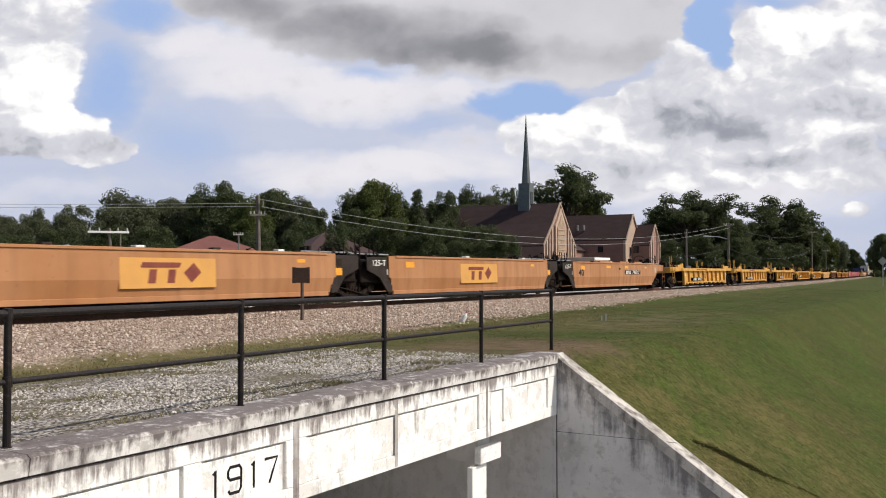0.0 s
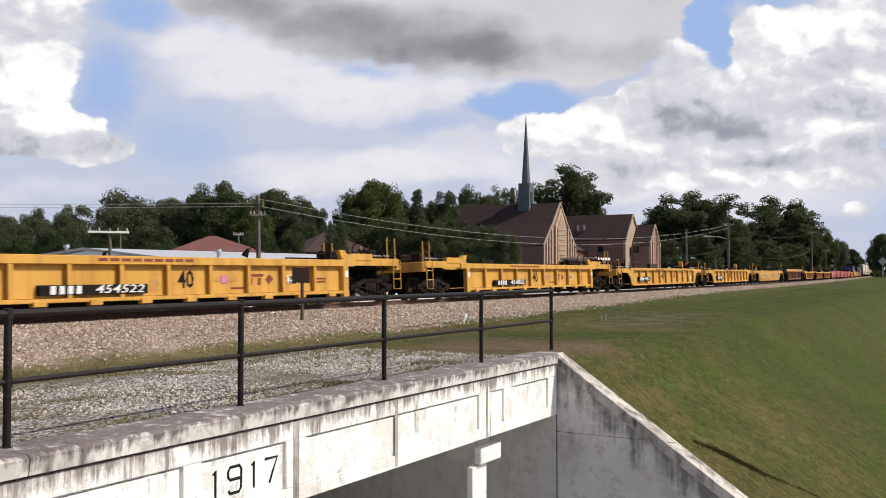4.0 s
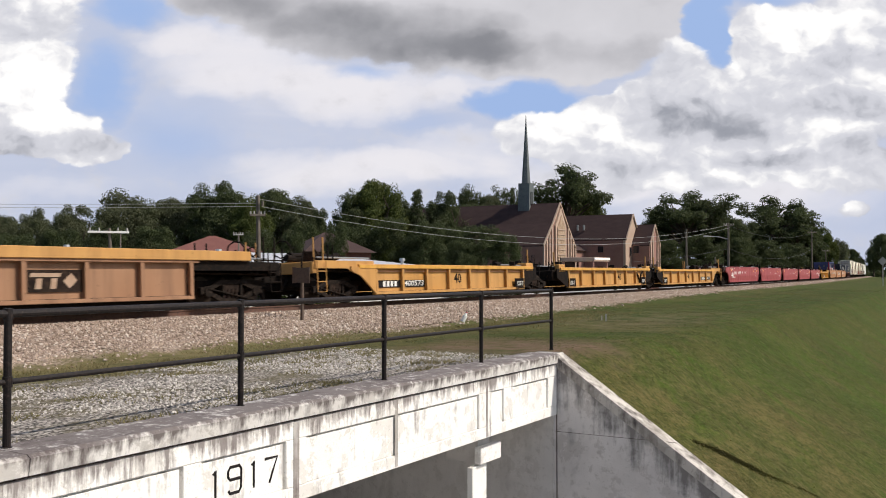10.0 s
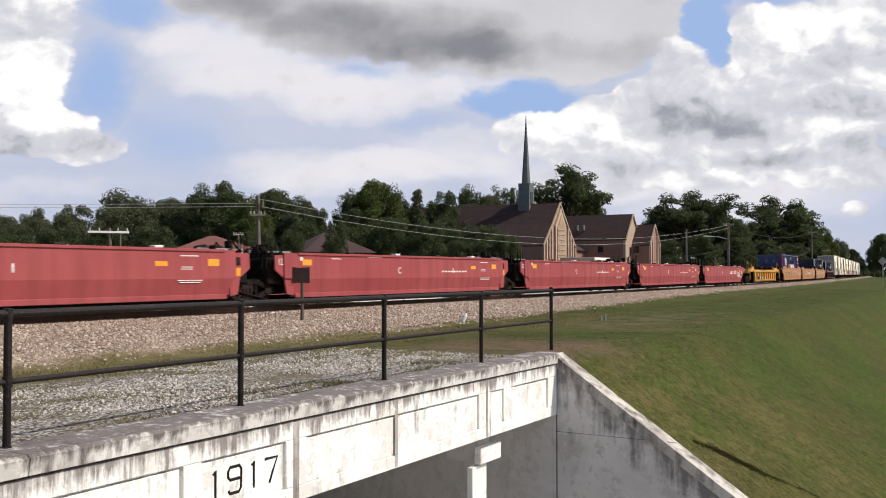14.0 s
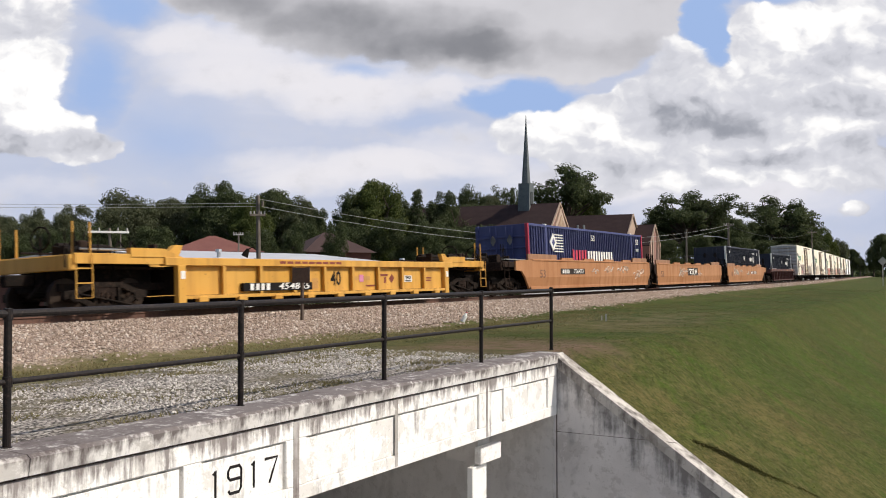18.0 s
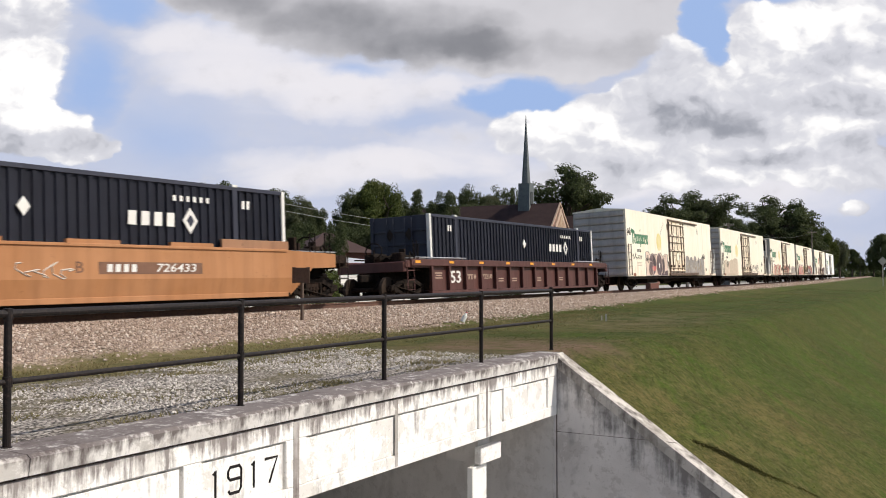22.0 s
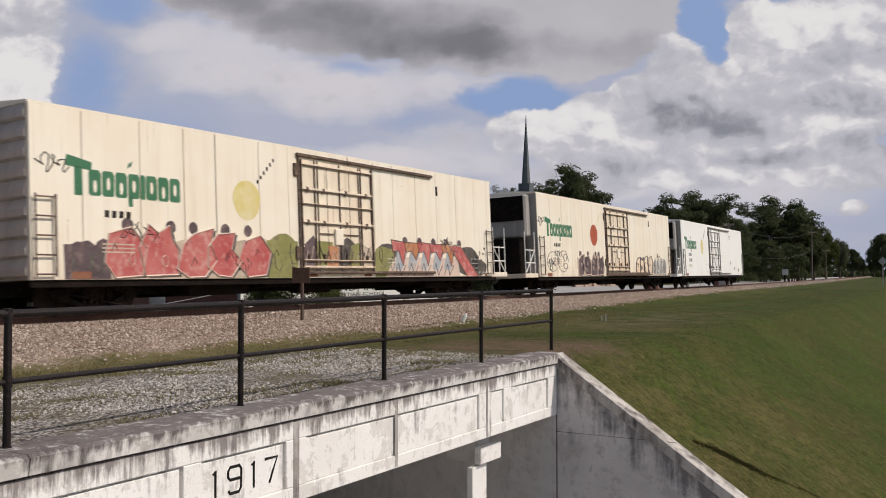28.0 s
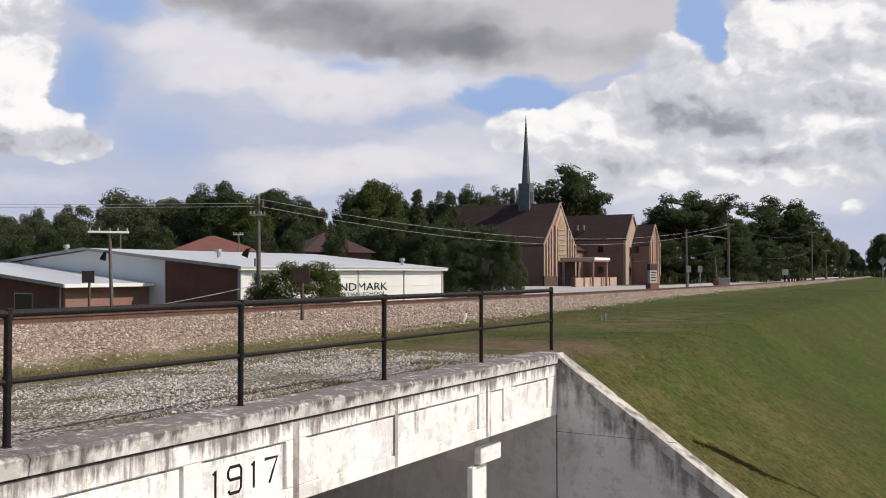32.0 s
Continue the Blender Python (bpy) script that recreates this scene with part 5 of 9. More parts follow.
def plant_all():
    k = 0
    for u, top, wide, depth in ((-70, 368, 120, 120), (5, 380, 100, 125), (62, 372, 90, 128), (125, 366, 105, 122), (222, 341, 140, 130), (300, 348, 110, 134), (345, 345, 90, 138),
                                (390, 325, 135, 132), (440, 350, 90, 126), (483, 332, 110, 134), (535, 352, 105, 132), (562, 372, 60, 126),
                                (622, 342, 85, 118), (664, 316, 115, 120), (702, 350, 100, 124), (785, 343, 95, 128), (835, 334, 95, 140), (868, 343, 70, 140),
                                (1040, 340, 80, 164), (1010, 350, 110, 164),
                                (1160, 380, 70, 176), (1300, 385, 70, 168),
                                (1440, 402, 50, 205), (1462, 408, 44, 235), (1486, 424, 40, 270), (1508, 440, 34, 330), (1522, 455, 24, 420)):
        # most trees at the left take the leaf colour that holds the haze
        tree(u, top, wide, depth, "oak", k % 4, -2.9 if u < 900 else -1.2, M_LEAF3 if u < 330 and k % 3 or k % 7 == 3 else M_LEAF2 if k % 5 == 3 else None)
        k += 1
    for u, top, wide, depth in ((1003, 270, 165, 160), (905, 317, 90, 150), (1215, 324, 185, 172), (1262, 342, 120, 176), (1375, 334, 165, 194), (1412, 356, 95, 198)):
        tree(u, top, wide, depth, "airy", k % 2, -1.2)
        k += 1
    tree(738, 334, 72, 121, "pine", 0)
    tree(596, 392, 62, 92, "bush", 0)
    tree(520, 408, 60, 92, "bush", 1)
    # lower thicket before and between
    for u, top, wide, depth in ((30, 412, 110, 112), (110, 405, 110, 114), (190, 398, 110, 112), (270, 400, 110, 114), (455, 405, 100, 108), (540, 392, 90, 112), (622, 398, 100, 104), (690, 385, 110, 104), (755, 390, 100, 102),
                                (805, 402, 90, 104), (1175, 425, 80, 158), (1235, 415, 90, 160), (1300, 420, 90, 164), (1350, 425, 80, 172), (1400, 430, 70, 182)):
        tree(u, top, wide, depth, "bush", k % 2, -2.9 if u < 900 else -1.2)
        k += 1
    for u, top, wide, depth in ((1150, 400, 80, 178), (1200, 385, 100, 182), (1258, 385, 100, 184), (1320, 392, 100, 190), (1370, 385, 100, 204), (1420, 395, 80, 210), (1010, 372, 90, 168), (955, 360, 70, 165)):
        tree(u, top, wide, depth, "bush", k % 2, -1.2)
        k += 1
    for u, top, wide, depth in ((852, 398, 110, 92), (898, 412, 72, 90), (815, 425, 80, 90)):
        tree(u, top, wide, depth, "bush", k % 2, -2.2, M_LEAF, "large dark green shrub before the church")
        k += 1
    tree(540, 462, 165, 50, "bush", 1, -2.9, M_LEAF2, "bright green rounded shrub before the white hall")
    tree(470, 482, 80, 50.5, "bush", 0, -2.9, M_LEAF2, "bright green rounded shrub before the white hall")
    tree(585, 480, 62, 52, "bush", 0, -2.9, M_LEAF2, "bright green rounded shrub before the white hall")
    # on the near side of the line
    tree(1562, 412, 46, 330, "oak", 1, -3.0)
    tree(1546, 432, 30, 420, "oak", 2, -3.0)
    tree(1600, 400, 70, 300, "oak", 0, -3.0)


plant_all()


def far_woods():
    rng = np.random.default_rng(5)
    cs = []
    for k in range(620):
        u = rng.uniform(-100, 1700)
        d = rng.uniform(420, 560)
        x = (u - 784) / 1613 * d
        cs.append((x, d, rng.uniform(-3, 7 + 3 * math.sin(u * 0.02)), rng.uniform(2.2, 3.6)))
    v, f = leaf_cloud(rng, cs, 26, 1.0, 1.5)
    me = bpy.data.meshes.new("far_woods")
    me.from_pydata(v.tolist(), [], f)
    tagged(part("far_woods", me, M_LEAF), "distant dark green woods along the horizon", "woods", kind="stuff")


far_woods()
# ---- poles, wires, signs ----
def utility_pole(x, y, base, top, label, arms=(), lean=(0, 0), r=0.14):
    p = thing("utility_pole", label, "pole", Matrix.Translation((x, y, base)), "poles along the street")
    h = top - base
    part("shaft", rod((0, 0, -0.3), (lean[0], lean[1], h), r, r * 0.7, 9), M_POLE, p)
    for z, half, mat_, deg in arms:
        k = (z - base) / h
        a = part("crossarm", box(-half, half, -0.05, 0.05, -0.055, 0.055, bevel=0.01), mat_, p, "", Matrix.Translation((lean[0] * k, lean[1] * k - 0.15, z - base)) @ Matrix.Rotation(radians(deg), 4, "Z"))
        for q in (-0.9, -0.45, 0.45, 0.9):
            part("insulator", rod((q * half, 0, 0.07), (q * half, 0, 0.22), 0.05, 0.035, 7), M_GREYEND, a)
    return p


def wire(a, b, sag, name="overhead_wire", label="thin overhead wire sagging between poles", r=0.016, material=None):
    a, b = Vector(a), Vector(b)
    pts = []
    for i in range(15):
        t = i / 14
        q = a.lerp(b, t)
        q.z -= sag * 4 * t * (1 - t)
        pts.append(q)
    w = part(name, tube(pts, r, 5), material or M_WIRE)
    tagged(w, label, "wire", "overhead wires")


pole_a = utility_pole(-10.05, 50.0, -2.9, 5.15, "tall weathered utility pole with a crossarm before the white hall", [(4.05, 0.42, M_POLE, 20)], (-0.12, 0), 0.15)
part("switch_box", rod((0.16, -0.1, 7.45), (0.16, -0.1, 7.75), 0.07, seg=10), M_POLE, pole_a)
pole_c = utility_pole(-16.6, 46.0, -2.9, 3.15, "leaning old pole with a bleached white crossarm", [(2.95, 0.98, M_FRESH, 22)], (-0.25, 0), 0.11)
part("yard_lamp", rod((-0.55, -0.1, 4.45), (-0.42, -0.1, 4.85), 0.16, 0.08, 10), M_DARK, pole_c, "dark yard lamp")
part("lamp_bracket", tube([(-0.2, 0, 4.7), (-0.34, -0.08, 4.9), (-0.44, -0.1, 4.84)], 0.025), M_DARK, pole_c)
part("yard_lamp", rod((-0.82, -0.1, 4.70), (-0.62, -0.1, 5.10), 0.20, 0.09, 10), M_DARK, pole_a, "dark yard lamp")
part("lamp_bracket", tube([(-0.05, 0, 4.95), (-0.4, -0.08, 5.2), (-0.64, -0.1, 5.08)], 0.03), M_DARK, pole_a)
part("meter_box", box(-0.30, -0.12, -0.12, 0.1, 4.15, 4.6, bevel=0.02), M_GREYEND, pole_a)
utility_pole(-26.6, 75.0, -2.9, 4.39, "slim weathered pole behind the annex", [], (0.05, 0), 0.07)
utility_pole(-18.4, 82.0, -2.9, 4.5, "distant slim pole with a short crossarm", [(4.3, 0.45, M_PALEWOOD, 0)], (0, 0), 0.10)
pole_b = utility_pole(32.9, 105.0, -1.3, 6.6, "street pole with a lamp bracket beside the road", [(6.3, 0.6, M_POLE, 0)], (0, 0), 0.15)
part("lamp_arm", tube([(0, 0, 6.0), (-1.2, 0, 6.3), (-2.4, 0, 6.35)], 0.05), M_GALV, pole_b, "grey lamp arm")
part("lamp_head", box(-2.9, -2.3, -0.14, 0.14, 6.27, 6.42, bevel=0.04), M_GALV, pole_b, "cobra-head street lamp")
utility_pole(28.6, 107.0, -1.3, 6.0, "plain wooden pole beside the road", [], (0, 0), 0.13)
utility_pole(31.3, 104.0, -1.3, 2.6, "short leaning wooden post", [], (-0.25, 0), 0.12)
utility_pole(66.0, 163.0, -1.4, 8.5, "distant utility pole with a crossarm", [(8.0, 1.0, M_POLE, 20)], (0, 0), 0.15)
utility_pole(84.0, 200.0, -1.6, 5.8, "distant utility pole with a crossarm", [(5.5, 1.0, M_POLE, 20)], (0, 0), 0.15)
for dz, dx in ((0.0, 0.0), (-0.42, 0.15)):
    wire((-10.1 + dx, 50, 4.95 + dz), (32.9 + dx, 105, 6.35 + dz * 0.8), 1.9 - dz * 0.3, r=0.012)
wire((-42, 44, 4.5), (-10.1, 50, 4.72), 0.15, r=0.012)
wire((-42, 44, 4.3), (-10.1, 50, 4.55), 0.15, r=0.012)
wire((32.9, 105, 6.3), (66, 163, 8.0), 1.2, material=M_DARKWIRE)
wire((66, 163, 8.0), (84, 200, 5.5), 0.8, material=M_DARKWIRE)
wire((-16.9, 46, -1.1), (-10.1, 50, 0.25), 0.1, r=0.02)
wire((-10.1, 50, 0.25), (2.0, 74, -1.2), 0.2, r=0.02)
wire((20, 96, 2.0), (32.9, 105, 3.6), 0.2, material=M_DARKWIRE)
wire((32.9, 105, 3.6), (66, 163, 5.0), 1.4, material=M_DARKWIRE)


def track_sign(x, y, base, z0, z1, w, label, deg=-30):
    s = thing("track_sign", label, "sign", Matrix.Translation((x, y, base)) @ Matrix.Rotation(radians(deg), 4, "Z"), "signs beside the track")
    part("post", rod((0, 0, -0.2), (0, 0, z1 - base), 0.045, seg=8), M_SIGNBACK, s)
    part("plate", box(-w / 2, w / 2, -0.05, -0.035, z0 - base, z1 - base, bevel=0.004), M_SIGNBACK, s, "dark weathered sign plate")
    part("stiffener", box(-w / 2, w / 2, -0.036, -0.01, (z0 + z1) / 2 - base - 0.02, (z0 + z1) / 2 - base + 0.02), M_DARK, s)
    for sx in (-1, 1):
        part("plate_rim", box(sx * w / 2 - 0.06, sx * w / 2 + 0.06, -0.06, -0.045, z0 - base - 0.01, z1 - base + 0.01), M_SIGNBACK, s)


track_sign(-3.72, 24.1, -0.80, 0.66, 1.06, 0.46, "dark square track sign on a post beside the ballast")
track_sign(-12.8, 33.0, -1.9, 0.56, 0.98, 0.55, "dark square track sign on a thin post beyond the rails")


def small_things():
    j = thing("plastic_jug", "small white plastic jug lying on the ballast", "jug", Matrix.Translation(beside(21.3, 4.57, ground_level(21.3, 4.57) + 0.03)) @ Matrix.Rotation(radians(25), 4, "Y"))
    part("body", rod((0, 0, 0), (0, 0, 0.2), 0.075, 0.07, 12), M_FRESH, j)
    part("neck", rod((0, 0, 0.2), (0, 0, 0.29), 0.06, 0.025, 12), M_FRESH, j)
    part("cap", rod((0, 0, 0.29), (0, 0, 0.32), 0.03, seg=10), M_REDEDGE, j)
    for k, (dx, h) in enumerate(((0, 0.24), (0.1, 0.16))):
        st = thing("marker_stake", "thin pale wooden stake in the grass", "stake", Matrix.Translation(beside(24.7 + dx * 4, 7.92 - dx * 3, ground_level(24.7, 7.9) - 0.04)), "stakes in the grass")
        part("stake", box(-0.02, 0.02, -0.02, 0.02, 0, h), M_PALEWOOD, st)
    b = thing("relay_box", "pale grey trackside relay cabinet", "cabinet", Matrix.Translation((31.0, 101.0, -1.0)))
    part("cabinet", box(-0.6, 0.6, -0.4, 0.4, 0, 1.2, bevel=0.03), M_GREYEND, b)
    part("roof", box(-0.7, 0.7, -0.5, 0.5, 1.2, 1.28), M_GALV, b)
    s = thing("road_sign", "red road sign on a short post", "sign", Matrix.Translation((29.6, 99.0, -1.0)))
    part("post", rod((0, 0, -0.2), (0, 0, 0.9), 0.04), M_GALV, s)
    part("plate", rod((0, -0.06, 0.75), (0, -0.03, 0.75), 0.36, seg=8), M_REDROOF, s)
    for x, y in ((26.4, 98.0), (28.2, 100.0)):
        s = thing("road_sign", "pale sign plate on a post beside the road", "sign", Matrix.Translation((x, y, -1.0)))
        part("post", rod((0, 0, -0.2), (0, 0, 2.6), 0.05), M_GALV, s)
        part("plate", box(-0.24, 0.24, -0.08, -0.05, 1.9, 2.6), M_GREYEND, s)
    s = thing("crossing_signal", "dark crossing signal mast with a pale plate", "signal", Matrix.Translation((57.0, 152.0, -1.1)))
    part("mast", rod((0, 0, -0.2), (0, 0, 2.6), 0.12), M_DARK, s)
    part("plate", box(-0.5, 0.5, -0.2, -0.12, 1.5, 2.5), M_GALV, s)


small_things()


def warning_sign():
    s = thing("warning_sign", "pale diamond warning sign on a post in the grass", "sign", Matrix.Translation((57.9, 120.0, -2.0)) @ Matrix.Rotation(radians(-25), 4, "Z"))
    part("post", rod((0, 0, -0.6), (0, 0, 4.0), 0.05), M_GALV, s)
    part("plate", prism([(0, 3.75), (0.55, 4.35), (0, 4.95), (-0.55, 4.35)], -0.08, -0.05, "y"), M_PALEWOOD, s)


warning_sign()
# ---- rolling stock; x along the track, y away from the viewer, z up from the rail tops ----
def wheelset(parent, x):
    for y in (-0.75, 0.75):
        w = part("wheel", rod((x, y - 0.065, 0.42), (x, y + 0.065, 0.42), 0.42, seg=20), M_WHEEL, parent)
        part("hub", rod((x, y - 0.10, 0.42), (x, y + 0.10, 0.42), 0.12, seg=10), M_BOGIE, w)
    part("axle", rod((x, -0.75, 0.42), (x, 0.75, 0.42), 0.08, seg=8), M_BOGIE, parent)


def bogie(parent, x, base=1.75):
    t = part("truck", box(x - 0.28, x + 0.28, -1.1, 1.1, 0.38, 0.72, bevel=0.03), M_BOGIE, parent, "grimy steel truck")
    for dx in (-base / 2, base / 2):
        wheelset(t, x + dx)
    h = base / 2
    upper = [(x - h - 0.26, 0.36), (x - h - 0.26, 0.54), (x - h + 0.05, 0.58), (x - 0.42, 0.74), (x + 0.42, 0.74), (x + h - 0.05, 0.58), (x + h + 0.26, 0.54), (x + h + 0.26, 0.36),
             (x + h + 0.02, 0.42), (x + 0.36, 0.62), (x - 0.36, 0.62), (x - h - 0.02, 0.42)]
    lower = [(x - h + 0.02, 0.36), (x - 0.40, 0.14), (x + 0.40, 0.14), (x + h - 0.02, 0.36), (x + h - 0.12, 0.44), (x + 0.34, 0.25), (x - 0.34, 0.25), (x - h + 0.12, 0.44)]
    for y in (-1.12, 1.02):
        f = part("side_frame", prism(upper, y, y + 0.1, "y"), M_FRAMES, t, "brown-grey cast side frame")
        part("lower_bar", prism(lower, y, y + 0.1, "y"), M_FRAMES, f)
        for dx in (-0.36, 0.30):
            part("column", box(x + dx, x + dx + 0.07, y, y + 0.1, 0.2, 0.66), M_FRAMES, f)
        for dx in (-h, h):
            part("axle_box", rod((x + dx, y - 0.03, 0.42), (x + dx, y + 0.12, 0.42), 0.13, seg=10), M_FRAMES, f)
    part("brake_rod", rod((x - h, -1.16, 0.50), (x + h * 0.9, -1.16, 0.18), 0.022, seg=6), M_FRAMES, t)
    for k in (-0.14, 0.0, 0.14):
        part("spring", rod((x + k, -1.08, 0.24), (x + k, -1.08, 0.50), 0.055, seg=8), M_BOGIE, t)
    return t


def coupler(parent, x, sign):
    part("coupler", box(min(x, x + sign * 0.75), max(x, x + sign * 0.75), -0.1, 0.1, 0.68, 0.95, bevel=0.03), M_DARK, parent)


def ladder(parent, x, material, z0=0.35, z1=1.25, y=-1.5, width=0.42):
    l = part("ladder", tube([(x, y, z1), (x, y, z0), (x + width, y, z0), (x + width, y, z1)], 0.017), material, parent)
    for k in range(1, 3):
        z = z0 + (z1 - z0) * k / 3
        part("rung", rod((x, y, z), (x + width, y, z), 0.016, seg=6), material, l)


def marks(parent, spec):
    """Flat lettering bars and plates on the near side: x, z, width, height, material, and depth layer."""
    for nm, x, z, w, h, mat_, y in spec:
        part(nm, box(x - w / 2, x + w / 2, y - 0.004, y, z - h / 2, z + h / 2), mat_, parent)


def logo_bars(parent, x, z, w, h, material, y, n=4, slant=0.0):
    """A wordless logo in the place of lettering: a beam over two blocks and a rhombus (n = 3), or a row of upright bars."""
    def bar(name, pts):
        part(name, prism(pts, y - 0.004, y, "y"), material, parent)
    x0, zb, zt = x - w / 2, z - h / 2, z + h / 2
    if n == 3:
        bar("logo_beam", [(x0, zt - 0.25 * h), (x0 + 0.63 * w, zt - 0.25 * h), (x0 + 0.66 * w, zt), (x0 + 0.03 * w, zt)])
        for k in (0.11, 0.42):
            bar("logo_block", [(x0 + k * w, zb), (x0 + (k + 0.12) * w, zb), (x0 + (k + 0.15) * w, zt - 0.34 * h), (x0 + (k + 0.03) * w, zt - 0.34 * h)])
        bar("logo_rhombus", [(x0 + 0.70 * w, z), (x0 + 0.83 * w, zb), (x0 + w, z + 0.03 * h), (x0 + 0.87 * w, zt)])
        return
    step = w / n
    for i in range(n):
        xa = x0 + step * (i + 0.12)
        bar("logo_bar", [(xa, zb), (xa + step * 0.62, zb), (xa + step * 0.66, zt), (xa + step * 0.06, zt)])


def number(parent, text, x, z, h, material, y, width=None, shear=0.0):
    t = flat_text("stencil_number", text, h * 1.38, material, parent, Matrix.Translation((x, y - 0.003, z)), width, shear, 0.022 * h if len(text) == 2 else 0.01 * h)
    return tagged(t, "stencilled number " + text)


def smooth_unit(name, label, pl, pr, dl, dr, paint, top=1.5, group="cars of the train", art_l=True, art_r=True, top_end=None, low=0.26, step=0.9, end_label=True):
    """A smooth-sided well unit. pl..pr: lower side plate; dl..dr: upper side; trucks under the ends. All along the track."""
    mid = (pl + pr) / 2
    c = thing(name, label, "train car", group=group)
    c["mid"] = mid
    a, b, e, f = pl - mid, pr - mid, dl - mid, dr - mid
    zc = low + 0.52
    prof = [(a, low), (b, low), (b + (0.10 if art_r else step), zc if art_r else zc + 0.25), (f, zc + (0.0 if art_r else 0.28)), (f, top - (0.0 if art_r else 0.08)), (b - 0.3, top), (a + 0.3, top),
            (e, top - (0.0 if art_l else 0.08)), (e, zc + (0.0 if art_l else 0.28)), (a - (0.10 if art_l else step), zc if art_l else zc + 0.25)]
    fold = low + 0.50
    for sgn in (-1, 1):
        bm = prism(prof, sgn * 1.5, sgn * 1.42, "y")
        bmesh.ops.bisect_plane(bm, geom=bm.verts[:] + bm.edges[:] + bm.faces[:], plane_co=(0, 0, fold), plane_no=(0, 0, 1))
        for v in bm.verts:
            if v.co.z < fold - 0.01:
                v.co.y -= sgn * 0.10 * (fold - v.co.z) / (fold - low)
        part("side_plate", bm, paint, c)
    part("floor_plate", box(a, b, -1.42, 1.42, low, low + 0.08), M_DARK, c)
    # added dark block: stands for the shade between floor and rails
    part("underside_shade", box(a + 0.3, b - 0.3, -1.25, 1.25, 0.07, low, bevel=0.02), M_DARK, c)
    part("side_sill", box(a + 0.1, b - 0.1, -1.44, -1.38, low - 0.03, low + 0.10, bevel=0.008), paint, c)
    part("top_chord", box(a + 0.2, b - 0.2, -1.53, -1.36, top - 0.06, top + 0.015, bevel=0.01), paint, c)
    part("top_chord", box(a + 0.2, b - 0.2, 1.36, 1.53, top - 0.06, top + 0.015, bevel=0.01), paint, c)
    for x in (a + 0.05, b - 0.05):
        part("end_bulkhead", box(x - 0.06, x + 0.06, -1.42, 1.42, low + 0.1, top - 0.1), M_DARK, c)
    return c


def end_deck(c, x0, x1, z, paint, material=None, sign=1, posts=True, lad=True):
    """The platform over an outer truck: deck, end sill, brake gear, corner posts, ladder."""
    d = part("end_deck", box(x0, x1, -1.40, 1.40, z - 0.16, z, bevel=0.012), paint, c)
    for y in (-1.44, 1.40):
        part("deck_edge", box(x0, x1, y, y + 0.05, z - 0.22, z + 0.02, bevel=0.008), paint, d)
    part("centre_sill", box(x0, x1, -0.35, 0.35, 0.62, z - 0.15), M_DARK, c)
    xe = x1 if sign > 0 else x0
    part("end_sill", box(xe - 0.1, xe + 0.1, -1.4, 1.4, z - 0.36, z - 0.02, bevel=0.015), paint, d)
    coupler(c, xe, sign)
    end_gear(c, x0 if sign > 0 else x1, sign, z, x1 - x0)
    end_clutter(c, x0 if sign > 0 else x1, sign, z, x1 - x0, int(100 * abs(x0)) + int(10 * z), 0.38 if posts else 0.55)
    part("brake_cylinder", rod((xe - sign * 0.9, -0.7, z + 0.12), (xe - sign * 1.5, -0.7, z + 0.12), 0.14, seg=10), M_DARK, d)
    if lad:
        ladder(d, xe - 0.42 if sign > 0 else xe, paint, 0.38, z)
    if posts:
        for k in (0.05, 0.5):
            part("corner_post", rod((xe - sign * k, -1.33, z), (xe - sign * k, -1.33, z + 0.72), 0.026, seg=6), paint, d)
            part("corner_post", rod((xe - sign * k, 1.33, z), (xe - sign * k, 1.33, z + 0.72), 0.026, seg=6), paint, d)


